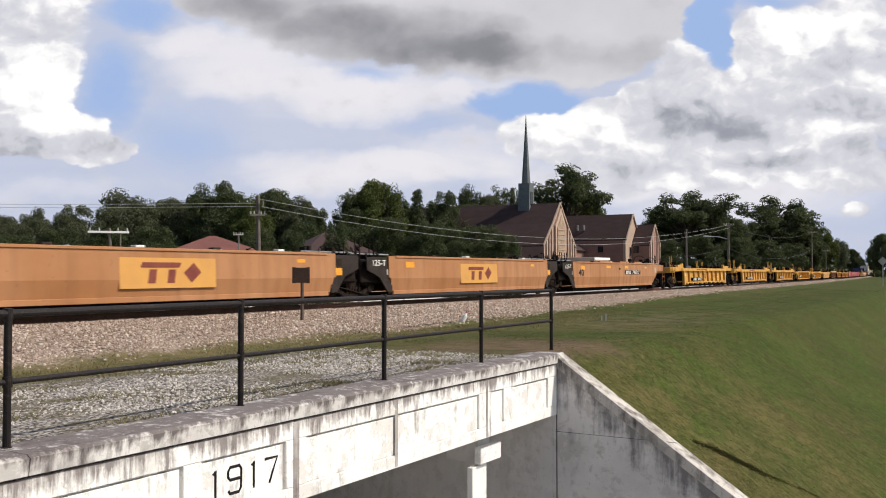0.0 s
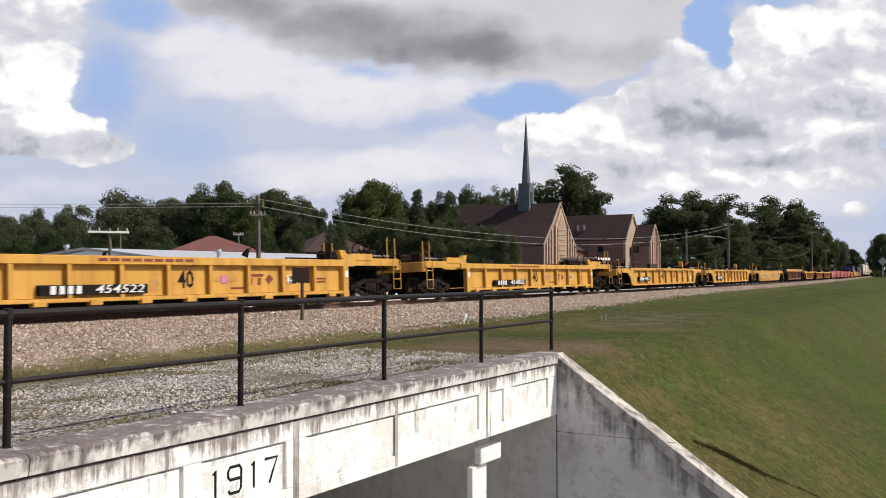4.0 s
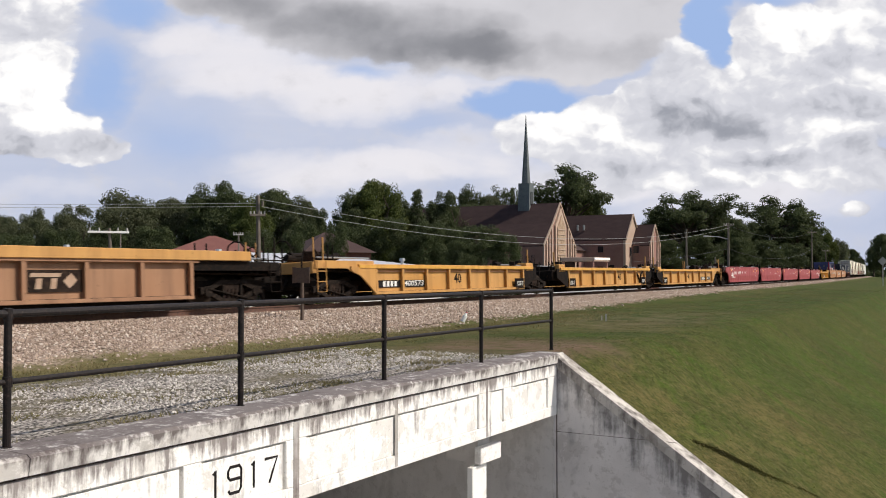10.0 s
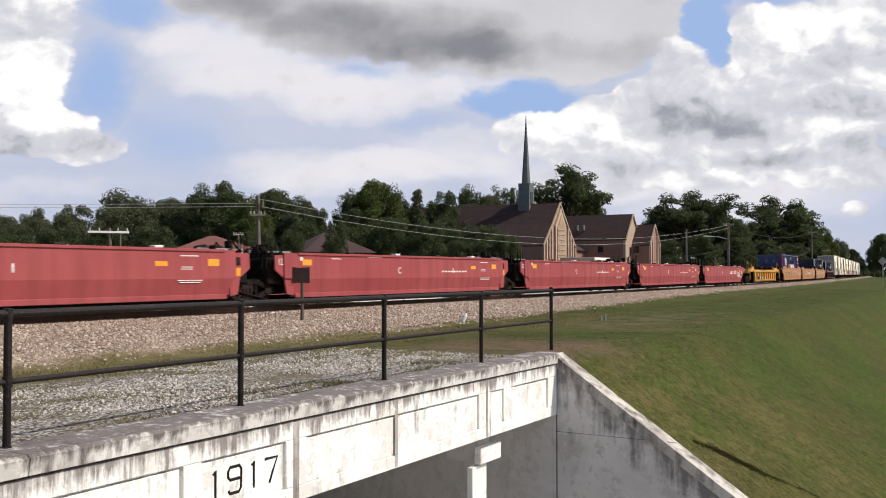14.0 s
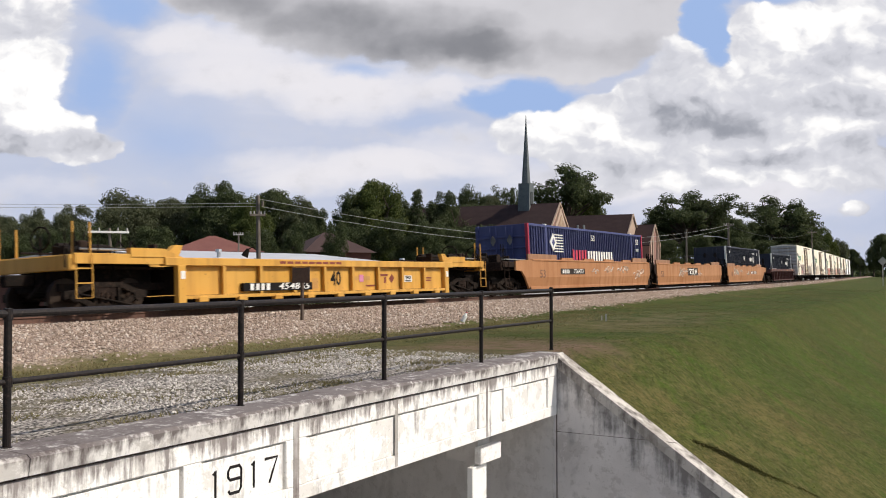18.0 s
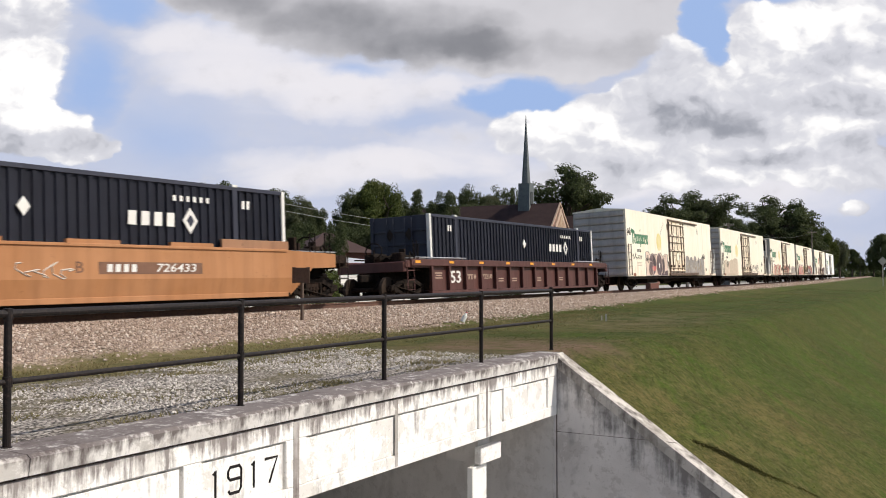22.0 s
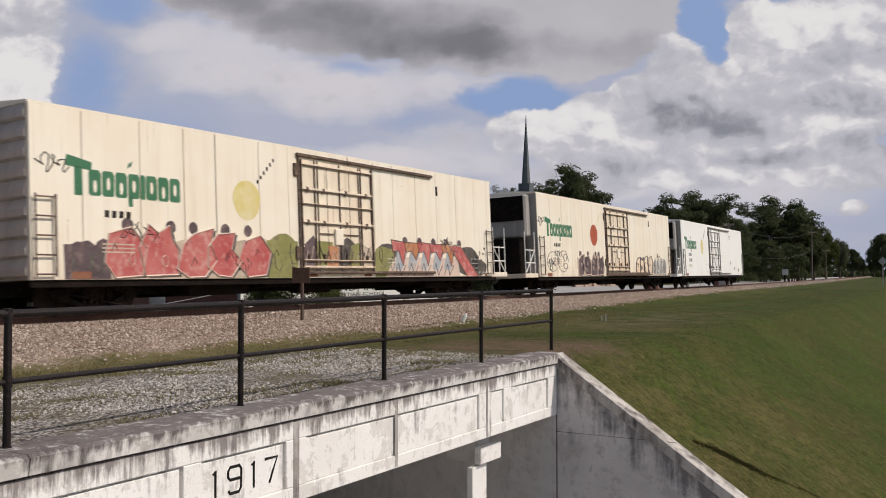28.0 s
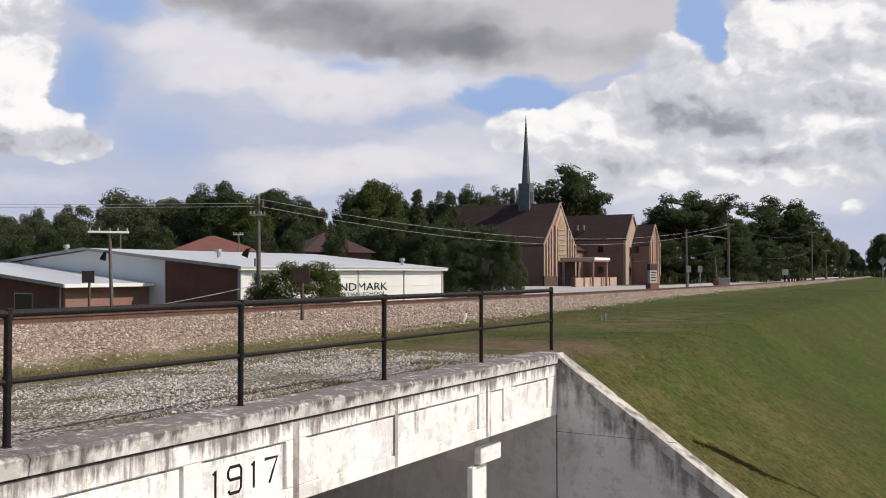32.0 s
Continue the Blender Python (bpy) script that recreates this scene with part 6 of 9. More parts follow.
def art_end(c, x, side, z, reach=1.35, paint=None, label=True):
    """An end that shares its truck with the next unit: dark casting, cut-away side panel, pipes on top."""
    def span(p, q):
        return min(x + side * p, x + side * q), max(x + side * p, x + side * q)
    part("end_casting", box(*span(0.0, reach + 0.1), -1.28, 1.28, 0.62, z - 0.06, bevel=0.04), M_DARK, c)
    part("end_gusset", prism([(x, 0.30), (x, z), (x + side * reach, z), (x + side * reach, z - 0.42), (x + side * reach * 0.5, z - 0.66), (x + side * 0.28, 0.34)], -1.46, -1.41, "y"), paint or M_GREYPLATE, c, "" if paint else "dark grey end panel")
    part("end_gusset", prism([(x, 0.30), (x, z), (x + side * reach, z), (x + side * reach, z - 0.42), (x + side * reach * 0.5, z - 0.66), (x + side * 0.28, 0.34)], 1.41, 1.46, "y"), paint or M_GREYPLATE, c)
    if label and side < 0:
        number(c, "125-T", x - reach * 0.52, z - 0.20, 0.19, M_INKW, -1.46, min(0.75, reach * 0.6))
        part("stencil_plate", box(*span(0.12, 0.30), -1.466, -1.46, z - 0.58, z - 0.40), M_GREYEND, c)
    elif label:
        part("amber_plate", box(*span(0.10, 0.10 + min(0.45, reach * 0.4)), -1.466, -1.46, z - 0.62, z - 0.40), M_REFLECT, c, "amber reflector plate")
        part("grey_plate", box(*span(0.10, 0.10 + min(0.45, reach * 0.4)), -1.466, -1.46, z - 0.34, z - 0.12), M_BOGIE, c)
    for yy, zz in ((-1.2, 0.10), (-0.5, 0.16), (0.6, 0.12)):
        part("top_pipe", rod((x - side * 0.2, yy, z + zz), (x + side * reach, yy, z + zz), 0.028, seg=6), M_GALV, c)
    for k in (0.35, 0.8):
        part("pipe_bracket", box(*span(reach * k - 0.05, reach * k + 0.05), -1.25, 0.7, z - 0.06, z + 0.12), M_DARK, c)
    end_clutter(c, x, side, z, reach, int(100 * abs(x)) + (7 if side > 0 else 3), 0.42)
    part("air_hose", tube([(x + side * reach * 0.8, -1.0, z + 0.1), (x + side * (reach + 0.1), -1.05, z - 0.25), (x + side * (reach + 0.2), -0.9, z - 0.5)], 0.035), M_DARK, c)


def end_clutter(c, x, side, z, reach, seed, tall=0.5):
    """Brake valves, hoses, brackets and grab irons crowded over and under a car's end."""
    rng = random.Random(seed)
    for k in range(4):
        px, py, h = x + side * reach * rng.uniform(0.15, 1.0), rng.uniform(-1.2, 0.9), rng.uniform(0.2, tall)
        part("bracket", box(px - 0.05, px + 0.05, py - 0.12, py + 0.12, z - 0.05, z + h, bevel=0.01), M_BOGIE, c)
    for k in range(3):
        px, py = x + side * reach * rng.uniform(0.2, 0.95), rng.uniform(-1.1, 0.6)
        part("brake_valve", rod((px - 0.18, py, z + rng.uniform(0.06, 0.2)), (px + 0.18, py, z + rng.uniform(0.1, 0.25)), rng.uniform(0.07, 0.13), seg=9), M_DARK, c)
    for k in range(3):
        px, py = x + side * reach * rng.uniform(0.3, 1.05), rng.uniform(-1.3, -0.3)
        part("air_hose", tube([(px, py, z + 0.2), (px + side * 0.12, py, z + 0.34), (px + side * 0.28, py - 0.05, z + 0.1), (px + side * 0.32, py - 0.05, z - 0.35), (px + side * 0.15, py, z - 0.5)], 0.026, 5), M_DARK, c)
    for k in range(2):
        px = x + side * reach * rng.uniform(0.35, 1.0)
        hgt = tall * rng.uniform(0.8, 1.4)
        part("grab_iron", tube([(px, -1.38, z - 0.3), (px, -1.38, z + hgt), (px + side * 0.24, -1.38, z + hgt), (px + side * 0.24, -1.38, z - 0.3)], 0.018, 5), M_DARK, c)
    lo, hi = sorted((x + side * reach * 0.05, x + side * reach * 0.98))
    part("draft_gear", box(lo, hi, -0.6, 0.6, 0.45, z - 0.2, bevel=0.04), M_DARK, c)
    for py in (-1.05, -0.7):
        part("brake_pipe", rod((lo, py, z - 0.26), (hi, py, z - 0.30), 0.03, seg=6), M_BOGIE, c)


def end_gear(c, x, side, z, reach):
    """Brake wheel, reservoir, pipes and boxes over an outer truck."""
    e = x + side * reach
    part("reservoir", rod((x + side * reach * 0.30, 0.2, z + 0.18), (x + side * reach * 0.75, 0.2, z + 0.18), 0.17, seg=10), M_DARK, c)
    part("valve_box", box(min(e - side * 0.9, e - side * 0.55), max(e - side * 0.9, e - side * 0.55), -0.9, -0.5, z, z + 0.34, bevel=0.03), M_BOGIE, c)
    part("brake_wheel", tube([(e - side * 0.2, 0.35 * math.cos(k * 0.7), z + 0.42 + 0.27 * math.sin(k * 0.7)) for k in range(10)], 0.022), M_DARK, c)
    part("brake_shaft", rod((e - side * 0.2, 0, z), (e - side * 0.2, 0, z + 0.45), 0.03, seg=6), M_DARK, c)
    for yy, zz in ((-1.25, 0.12), (-0.3, 0.22), (0.9, 0.14)):
        part("air_pipe", rod((x, yy, z + zz), (e - side * 0.3, yy, z + zz), 0.026, seg=6), M_DARK if zz > 0.13 else M_GALV, c)
    part("end_hose", tube([(e, -0.35, 0.8), (e + side * 0.25, -0.38, 0.55), (e + side * 0.4, -0.36, 0.42)], 0.035), M_DARK, c)
    part("brake_rigging", box(min(x, e), max(x, e), -0.9, 0.9, 0.55, 0.72), M_DARK, c)


def rib_unit(name, label, pl, pr, paint, top=1.31, chord=0.25, ribs=10, low=0.27, chord_ext=(0.3, 0.3), depth=0.12, group="cars of the train"):
    """A well unit with upright side ribs below a deep top chord."""
    mid = (pl + pr) / 2
    c = thing(name, label, "train car", group=group)
    c["mid"] = mid
    a, b = pl - mid, pr - mid
    for sgn in (-1, 1):
        y = sgn * 1.5
        y_in = sgn * (1.5 - depth)
        part("side_plate", box(a, b, min(y_in, y_in - sgn * 0.04), max(y_in, y_in - sgn * 0.04), low, top - chord + 0.02), paint, c)
        part("top_chord", box(a - chord_ext[0], b + chord_ext[1], min(y, y - sgn * 0.22), max(y, y - sgn * 0.22), top - chord, top, bevel=0.012), paint, c)
        part("bottom_sill", box(a, b, min(y, y - sgn * 0.16), max(y, y - sgn * 0.16), low - 0.02, low + 0.07, bevel=0.008), paint, c)
    me = mesh_of(prism([(-0.055, -1.50), (0.055, -1.50), (0.03, -1.50 + depth), (-0.03, -1.50 + depth)], low + 0.07, top - chord, "z"), "rib")
    for i in range(ribs):
        part("rib", me, paint, c, m=Matrix.Translation((a + 0.07 + (b - a - 0.14) * i / (ribs - 1), 0, 0)))
    part("floor_plate", box(a, b, -1.38, 1.38, low, low + 0.08), M_DARK, c)
    # no real part: a dark block filling the shaded gap under the floor
    part("underside_shade", box(a + 0.3, b - 0.3, -1.25, 1.25, 0.07, low, bevel=0.02), M_DARK, c)
    for x in (a + 0.05, b - 0.05):
        part("end_bulkhead", box(x - 0.06, x + 0.06, -1.38, 1.38, low + 0.1, top - 0.2), M_DARK, c)
    return c


def pocket_feet(c, a, b, n, paint, low=0.27):
    for i in range(n):
        x = a + 0.7 + (b - a - 1.4) * i / (n - 1)
        part("jacking_foot", box(x - 0.16, x + 0.16, -1.53, -1.38, low - 0.1, low + 0.03, bevel=0.01), paint, c)


CARS = []


def ready(c):
    CARS.append((c, c["mid"]))
    del c["mid"]
    return c
# ---- the train, in the order in which it passes ----
TRAIN = "cars of the train"


def handrail_top(c, x0, x1, z):
    """Small lids and pads along the top chord."""
    n = 4
    for i in range(n):
        x = x0 + (x1 - x0) * (i + 0.5) / n
        part("locking_lid", box(x - 0.13, x + 0.13, -1.5, -1.3, z + 0.015, z + 0.075, bevel=0.01), M_INKW if i % 2 else M_GREYPLATE, c)


def orange_unit(pl, pr, dl, dr, art_l, art_r, style):
    c = smooth_unit("well_car", "faded orange smooth-sided well car unit, empty", pl, pr, dl, dr, M_ORANGE, 1.5, TRAIN, art_l, art_r)
    mid = (pl + pr) / 2
    a, b = pl - mid, pr - mid
    handrail_top(c, a + 1.5, b - 1, 1.5)
    y = -1.5
    if style == "logo":
        part("logo_patch", box(-2.5 + 0.9, 1.4, y - 0.004, y, 0.55, 1.28), M_PATCHY, c, "yellow paint patch behind the logo")
        logo_bars(c, -0.05, 0.92, 1.9, 0.5, M_INKBR, y - 0.006, 3)
    if style == "number":
        part("number_panel", box(1.1, 3.9, y - 0.004, y, 0.86, 1.10), M_GREYPLATE, c)
        logo_bars(c, 1.72, 0.98, 0.85, 0.19, M_INKW, y - 0.006, 4)
        number(c, "743317", 3.05, 0.98, 0.20, M_INKW, y - 0.004, 1.25, 0.2)
        marks(c, [("amber_patch", -1.5, 1.27, 0.65, 0.13, M_REFLECT, y), ("amber_patch", 1.45, 1.27, 0.55, 0.13, M_REFLECT, y), ("grey_plate", 0.3, 1.18, 0.22, 0.10, M_BOGIE, y), ("stencil_frame", 6.9, 1.12, 0.3, 0.3, M_GREYEND, y)])
        number(c, "40", a + 0.85, 0.95, 0.34, M_GREYPLATE, y, 0.7)
        for x, w in ((-1.8, 1.9), (1.2, 1.5), (3.6, 1.3)):
            part("top_guard", box(x - w / 2, x + w / 2, -1.5, -1.4, 1.515, 1.58), M_ORANGE, c)
    marks(c, [("amber_patch", a + 1.1, 1.22, 0.55, 0.20, M_REFLECT, y), ("amber_patch", b - 1.4, 1.26, 0.35, 0.10, M_REFLECT, y)])
    for side, art, x in ((-1, art_l, a), (1, art_r, b)):
        if art:
            art_end(c, x, side, 1.46, 1.40)
            part("hose_stand", tube([(x + side * 1.2, -0.9, 1.3), (x + side * 1.2, -0.9, 1.85), (x + side * 0.9, -0.9, 1.85)], 0.03), M_DARK, c)
        else:
            end_deck(c, min(x, x + side * 2.4), max(x, x + side * 2.4), 1.40, M_ORANGE, sign=side, posts=False)
            bogie(c, x + side * 1.35)
    if art_r:
        bogie(c, b + 1.55)
    return ready(c)


def maroon_unit(pl, pr, dl, dr, art_l, art_r, letter, big=""):
    c = smooth_unit("well_car", "faded red smooth-sided well car unit, empty", pl, pr, dl, dr, M_MAROON, 1.5, TRAIN, art_l, art_r)
    mid = (pl + pr) / 2
    a, b = pl - mid, pr - mid
    handrail_top(c, a + 1.5, b - 1, 1.5)
    y = -1.5
    if big:
        xx = a + 0.9 if big == "l" else b - 1.3
        number(c, "40", xx, 0.80, 0.48, M_INKW, y, 0.95, 0.12)
        n2 = xx + 1.35 if big == "l" else xx - 2.95
        logo_bars(c, n2, 1.0, 0.95, 0.24, M_INKW, y, 4)
        number(c, "885159", n2 + (1.75 if big == "l" else 1.5), 1.0, 0.27, M_INKW, y, 1.15)
        marks(c, [("stencil_bar", xx + 0.9, 0.66, 0.9, 0.025, M_INKW, y), ("stencil_bar", xx + 0.7, 0.61, 0.6, 0.025, M_INKW, y), ("stencil_frame", n2 + 4.4, 1.02, 0.2, 0.2, M_INKW, y)])
        if big == "l":
            for k in range(4):
                marks(c, [("stencil_bar", a + 1.0, 1.38 - 0.05 * k, 1.0 - 0.12 * k, 0.02, M_INKW, y)])
    number(c, letter, (-1.2 if big == "l" else -1.0), 1.0, 0.22, M_INKW, y, 0.18)
    number(c, "I", 0.5 if big == "l" else 2.6, 1.0, 0.2, M_INKW, y, 0.05)
    marks(c, [("amber_patch", a + 0.6, 1.24, 0.42, 0.17, M_REFLECT, y), ("amber_patch", b - 2.3, 1.13, 0.38, 0.12, M_REFLECT, y), ("amber_patch", b - 0.6, 1.17, 0.38, 0.18, M_REFLECT, y),
              ("stencil_bar", b - 1.4, 1.33, 0.6, 0.025, M_INKW, y), ("stencil_bar", b - 1.4, 0.72, 0.8, 0.02, M_INKW, y), ("stencil_bar", b - 1.4, 0.67, 0.7, 0.02, M_INKW, y),
              ("stencil_bar", b - 1.5, 1.05, 0.35, 0.02, M_INKW, y), ("stencil_bar", b - 1.5, 1.0, 0.4, 0.02, M_INKW, y), ("stencil_bar", -2.4, 1.43, 0.8, 0.025, M_INKW, y)])
    marks(c, [("stencil_bar", b - 4.6 + 0.21 * k, 0.98, 0.15, 0.05, M_INKW, y) for k in range(0 if big else 9)] + [("stencil_bar", a + 2.0, 1.36, 0.5, 0.025, M_INKW, y), ("stencil_frame", a + 0.35, 1.34, 0.14, 0.10, M_INKW, y)])
    for side, art, x in ((-1, art_l, a), (1, art_r, b)):
        if art:
            art_end(c, x, side, 1.44, 0.75, M_MAROON)
            part("hose_stand", tube([(x + side * 0.55, -0.9, 1.2), (x + side * 0.55, -0.9, 1.95)], 0.03), M_DARK, c)
        else:
            end_deck(c, min(x, x + side * 1.9), max(x, x + side * 1.9), 1.42, M_OXIDE, sign=side, posts=False, lad=False)
            bogie(c, x + side * 1.0)
    if art_r:
        bogie(c, b + 1.0, 1.6)
    return ready(c)


def tall_orange_unit(pl, pr, dl, dr, art_l, art_r, style):
    c = smooth_unit("well_car", "weathered orange smooth-sided well car unit with faint scrawled tags", pl, pr, dl, dr, M_ORANGE, 1.55, TRAIN, art_l, art_r, low=0.27)
    mid = (pl + pr) / 2
    a, b = pl - mid, pr - mid
    y = -1.5
    for x, w in ((a + 1.6, 3.2), (b - 1.3, 2.6)):
        # brown instead of orange: the inner plate's shade is put into its paint
        part("raised_bulkhead", box(x - w / 2, x + w / 2, -1.40, -1.32, 1.5, 1.80, bevel=0.01), M_TAN, c, "raised bulkhead plate, painted brown for the shade on it")
    for k in range(4):
        x = -4.2 + 2.9 * k
        part("top_guard", box(x - 0.7, x + 0.7, -1.5, -1.4, 1.565, 1.66), M_ORANGE, c)
    number(c, "53", a + (1.3 if style != "mid" else 1.0), 0.90, 0.36, M_INKFADE, y, 0.62)
    if style == "mid":
        part("logo_plate", box(-1.6, 1.3, y - 0.004, y, 0.80, 1.32), M_GREYPLATE, c, "dark plate behind the logo")
        logo_bars(c, -0.1, 1.06, 2.3, 0.36, M_INKW, y - 0.006, 3)
        number(c, "C", -3.6, 1.0, 0.26, M_GREYPLATE, y, 0.2)
    else:
        x = -3.6 if style == "first" else 3.2
        part("number_panel", box(x - 1.5, x + 1.6, y - 0.004, y, 0.88, 1.16), M_GREYPLATE if style == "first" else M_INKFADE, c)
        if style == "last":
            number(c, "B", x - 2.0, 1.02, 0.26, M_INKFADE, y, 0.2)
        logo_bars(c, x - 0.85, 1.02, 0.9, 0.18, M_INKW, y - 0.006, 4)
        number(c, "726433", x + 0.75, 1.02, 0.20, M_INKW, y - 0.004, 1.25, 0.15)
    random.seed(int(pl))
    for k in range(6):
        scrawl(c, random.uniform(a + 2.5, b - 2) if style == "mid" else random.uniform(a + 6.5, b - 1.5) if style == "first" else random.uniform(a + 2, 0.5), random.uniform(0.85, 1.2), random.uniform(0.7, 1.6), random.uniform(0.3, 0.55), M_CHALK, y)
    for side, art, x in ((-1, art_l, a), (1, art_r, b)):
        if art:
            art_end(c, x, side, 1.50, 0.60, M_BOGIE, False)
            part("end_grab", tube([(x + side * 0.35, -1.3, 0.9), (x + side * 0.35, -1.3, 2.1), (x + side * 0.75, -1.3, 2.1), (x + side * 0.75, -1.3, 0.9)], 0.03), M_DARK, c)
        else:
            end_deck(c, min(x, x + side * 2.6), max(x, x + side * 2.6), 1.42, M_BOGIE, sign=side, posts=False)
            bogie(c, x + side * 1.4)
    if art_r:
        bogie(c, b + 0.85, 1.7)
    return ready(c)


def scrawl(c, x, z, w, h, material, y):
    """A looping spray line."""
    pts = []
    p1, p2 = random.uniform(0, 6), random.uniform(0, 6)
    f1, f2 = random.uniform(2, 4), random.uniform(5, 9)
    for i in range(26):
        t = i / 25
        pts.append((x + w * (t - 0.5) + 0.10 * w * math.sin(f2 * t * 6 + p1), y - 0.004, z + h * 0.5 * math.sin(f1 * t * 6.28 + p2) * (0.6 + 0.4 * math.sin(9 * t + p1))))
    part("spray_tag", tube(pts, 0.016, 4), material, c, "spray-painted scrawl")


def yellow_short(pl, pr, num):
    """Older ribbed yellow well car with high decks, posts and ladders at both ends."""
    c = rib_unit("well_car", "yellow ribbed well car with end ladders, empty", pl, pr, M_YELLOW, 1.31, 0.20, 10, 0.30, (0.5, 0.5), 0.13, TRAIN)
    mid = (pl + pr) / 2
    a, b = pl - mid, pr - mid
    pocket_feet(c, a, b, 9, M_YELLOW, 0.30)
    for x in (a, b):
        part("corner_plate", box(x - 0.13, x + 0.13, -1.52, -1.36, 0.18, 1.12, bevel=0.01), M_YELLOW, c)
        part("end_pad", box(x - 0.05, x + 0.09, -1.53, -1.50, 0.78, 0.98), M_INKW, c)
    y = -1.5
    part("number_panel", box(-4.2, -1.35, y - 0.004, y + 0.11, 0.44, 0.66), M_INKK, c)
    logo_bars(c, -3.55, 0.55, 0.85, 0.18, M_INKW, y - 0.006, 4)
    number(c, num, -2.15, 0.55, 0.19, M_INKW, y - 0.004, 1.35, 0.2)
    number(c, "40", -0.05, 0.74, 0.44, M_INKK, y + 0.128, 0.52)
    logo_bars(c, 2.6, 0.74, 1.1, 0.30, M_INKBR, y + 0.13, 3)
    part("label_plate", box(3.72, 4.2, y + 0.11, y + 0.13, 0.62, 0.84), M_INKW, c, "white data label")
    number(c, "90", 3.96, 0.76, 0.13, M_INKK, y + 0.108, 0.34)
    part("label_print", box(3.78, 4.14, y + 0.105, y + 0.11, 0.64, 0.675), M_INKK, c)
    marks(c, [("stencil_bar", -2.6 + 0.32 * k, 1.22, 0.26, 0.07, M_INKBR, y) for k in range(9)] + [("stencil_frame", 0.95 + 0.62 * k, 0.76, 0.34, 0.12, M_MUSTARD, y + 0.125) for k in range(2)])
    marks(c, [("pink_patch", 1.26, 0.76, 0.22, 0.22, M_TAGROSE, y + 0.12), ("stencil_bar", 1.75, 0.52, 0.5, 0.05, M_INKBR, y + 0.125), ("stencil_frame", -1.05, 0.62, 0.26, 0.3, M_MUSTARD, y + 0.125), ("stencil_bar", 5.2, 0.75, 0.6, 0.05, M_INKBR, y + 0.125), ("stencil_bar", 5.2, 0.66, 0.5, 0.05, M_INKBR, y + 0.125)])
    for side, x in ((-1, a), (1, b)):
        e = x + side * 3.02
        end_deck(c, min(x, e), max(x, e), 1.36, M_YELLOW, sign=side)
        part("chord_step", prism([(x - 0.1 * side, 1.31), (x + side * 1.5, 1.31), (x + side * 1.5, 1.52), (x + side * 0.5, 1.52)], -1.46, -1.30, "y"), M_YELLOW, c)
        part("guide_horn", prism([(x, 1.31), (x + side * 0.5, 1.31), (x + side * 0.1, 1.62), (x - side * 0.15, 1.62)], -1.40, -1.25, "y"), M_YELLOW, c)
        part("brake_rod", tube([(x + side * 0.3, -1.1, 1.5), (e - side * 0.4, -1.1, 1.5)], 0.035), M_DARK, c)
        bogie(c, x + side * 1.9)
    return ready(c)


def yellow_long(pl, pr, num, mark=False):
    """Newer ribbed yellow well car with brackets curving over the trucks."""
    c = rib_unit("well_car", "bright yellow ribbed well car with low end steps, empty", pl, pr, M_YELLOW, 1.25, 0.14, 11, 0.27, (0.35, 0.35), 0.12, TRAIN)
    mid = (pl + pr) / 2
    a, b = pl - mid, pr - mid
    y = -1.5
    part("number_panel", box(a + 1.1, a + 3.3, y - 0.004, y + 0.1, 0.50, 0.74), M_INKK, c)
    logo_bars(c, a + 1.6, 0.62, 0.75, 0.17, M_INKW, y - 0.006, 4)
    number(c, num, a + 2.62, 0.62, 0.20, M_INKW, y - 0.004, 1.12, 0.2)
    number(c, "40", -0.5, 0.75, 0.40, M_INKK, y + 0.12, 0.55)
    logo_bars(c, 1.93, 0.78, 1.1, 0.32, M_INKBR, y + 0.12, 3)
    part("label_plate", box(3.97, 4.45, y + 0.10, y + 0.12, 0.62, 0.90), M_INKW, c, "white data label")
    number(c, "90", 4.21, 0.78, 0.15, M_INKK, y + 0.098, 0.34)
    part("label_print", box(4.02, 4.40, y + 0.095, y + 0.1, 0.645, 0.68), M_INKK, c)
    marks(c, [("pink_patch", 0.62, 0.78, 0.2, 0.2, M_TAGROSE, y + 0.12), ("stencil_bar", 5.2, 0.62, 0.5, 0.05, M_INKBR, y + 0.12), ("label_plate", 6.3, 0.66, 0.16, 0.2, M_INKW, y + 0.12)] + [("stencil_bar", -2.2 + 0.3 * k, 1.18, 0.24, 0.06, M_INKBR, y) for k in range(6)])
    for side, x in ((-1, a), (1, b)):
        e = x + side * 2.5
        br = [(x, 0.30), (x + side * 0.25, 0.30), (x + side * 0.45, 0.72), (x + side * 0.95, 0.98), (x + side * 1.9, 1.0), (x + side * 1.9, 1.12), (x, 1.12)]
        part("end_bracket", prism(br, -1.50, -1.44, "y"), M_YELLOW, c, "yellow curved bracket over the truck")
        part("end_bracket", prism(br, 1.44, 1.50, "y"), M_YELLOW, c)
        end_deck(c, min(x, e), max(x, e), 1.20, M_YELLOW, sign=side, posts=False)
        xp = e - side * 0.35
        part("brake_stand", box(xp - 0.10, xp + 0.10, -0.2, 0.1, 1.2, 1.85, bevel=0.03), M_YELLOW, c, "yellow brake stand")
        part("end_grab", tube([(e, -1.35, 1.2), (e, -1.35, 1.7), (e - side * 0.5, -1.35, 1.7), (e - side * 0.5, -1.35, 1.2)], 0.022), M_YELLOW, c)
        part("brake_pipe", tube([(x, 0.3, 1.4), (e, 0.3, 1.45)], 0.05), M_GALV, c)
        bogie(c, x + side * 1.55)
    return ready(c)


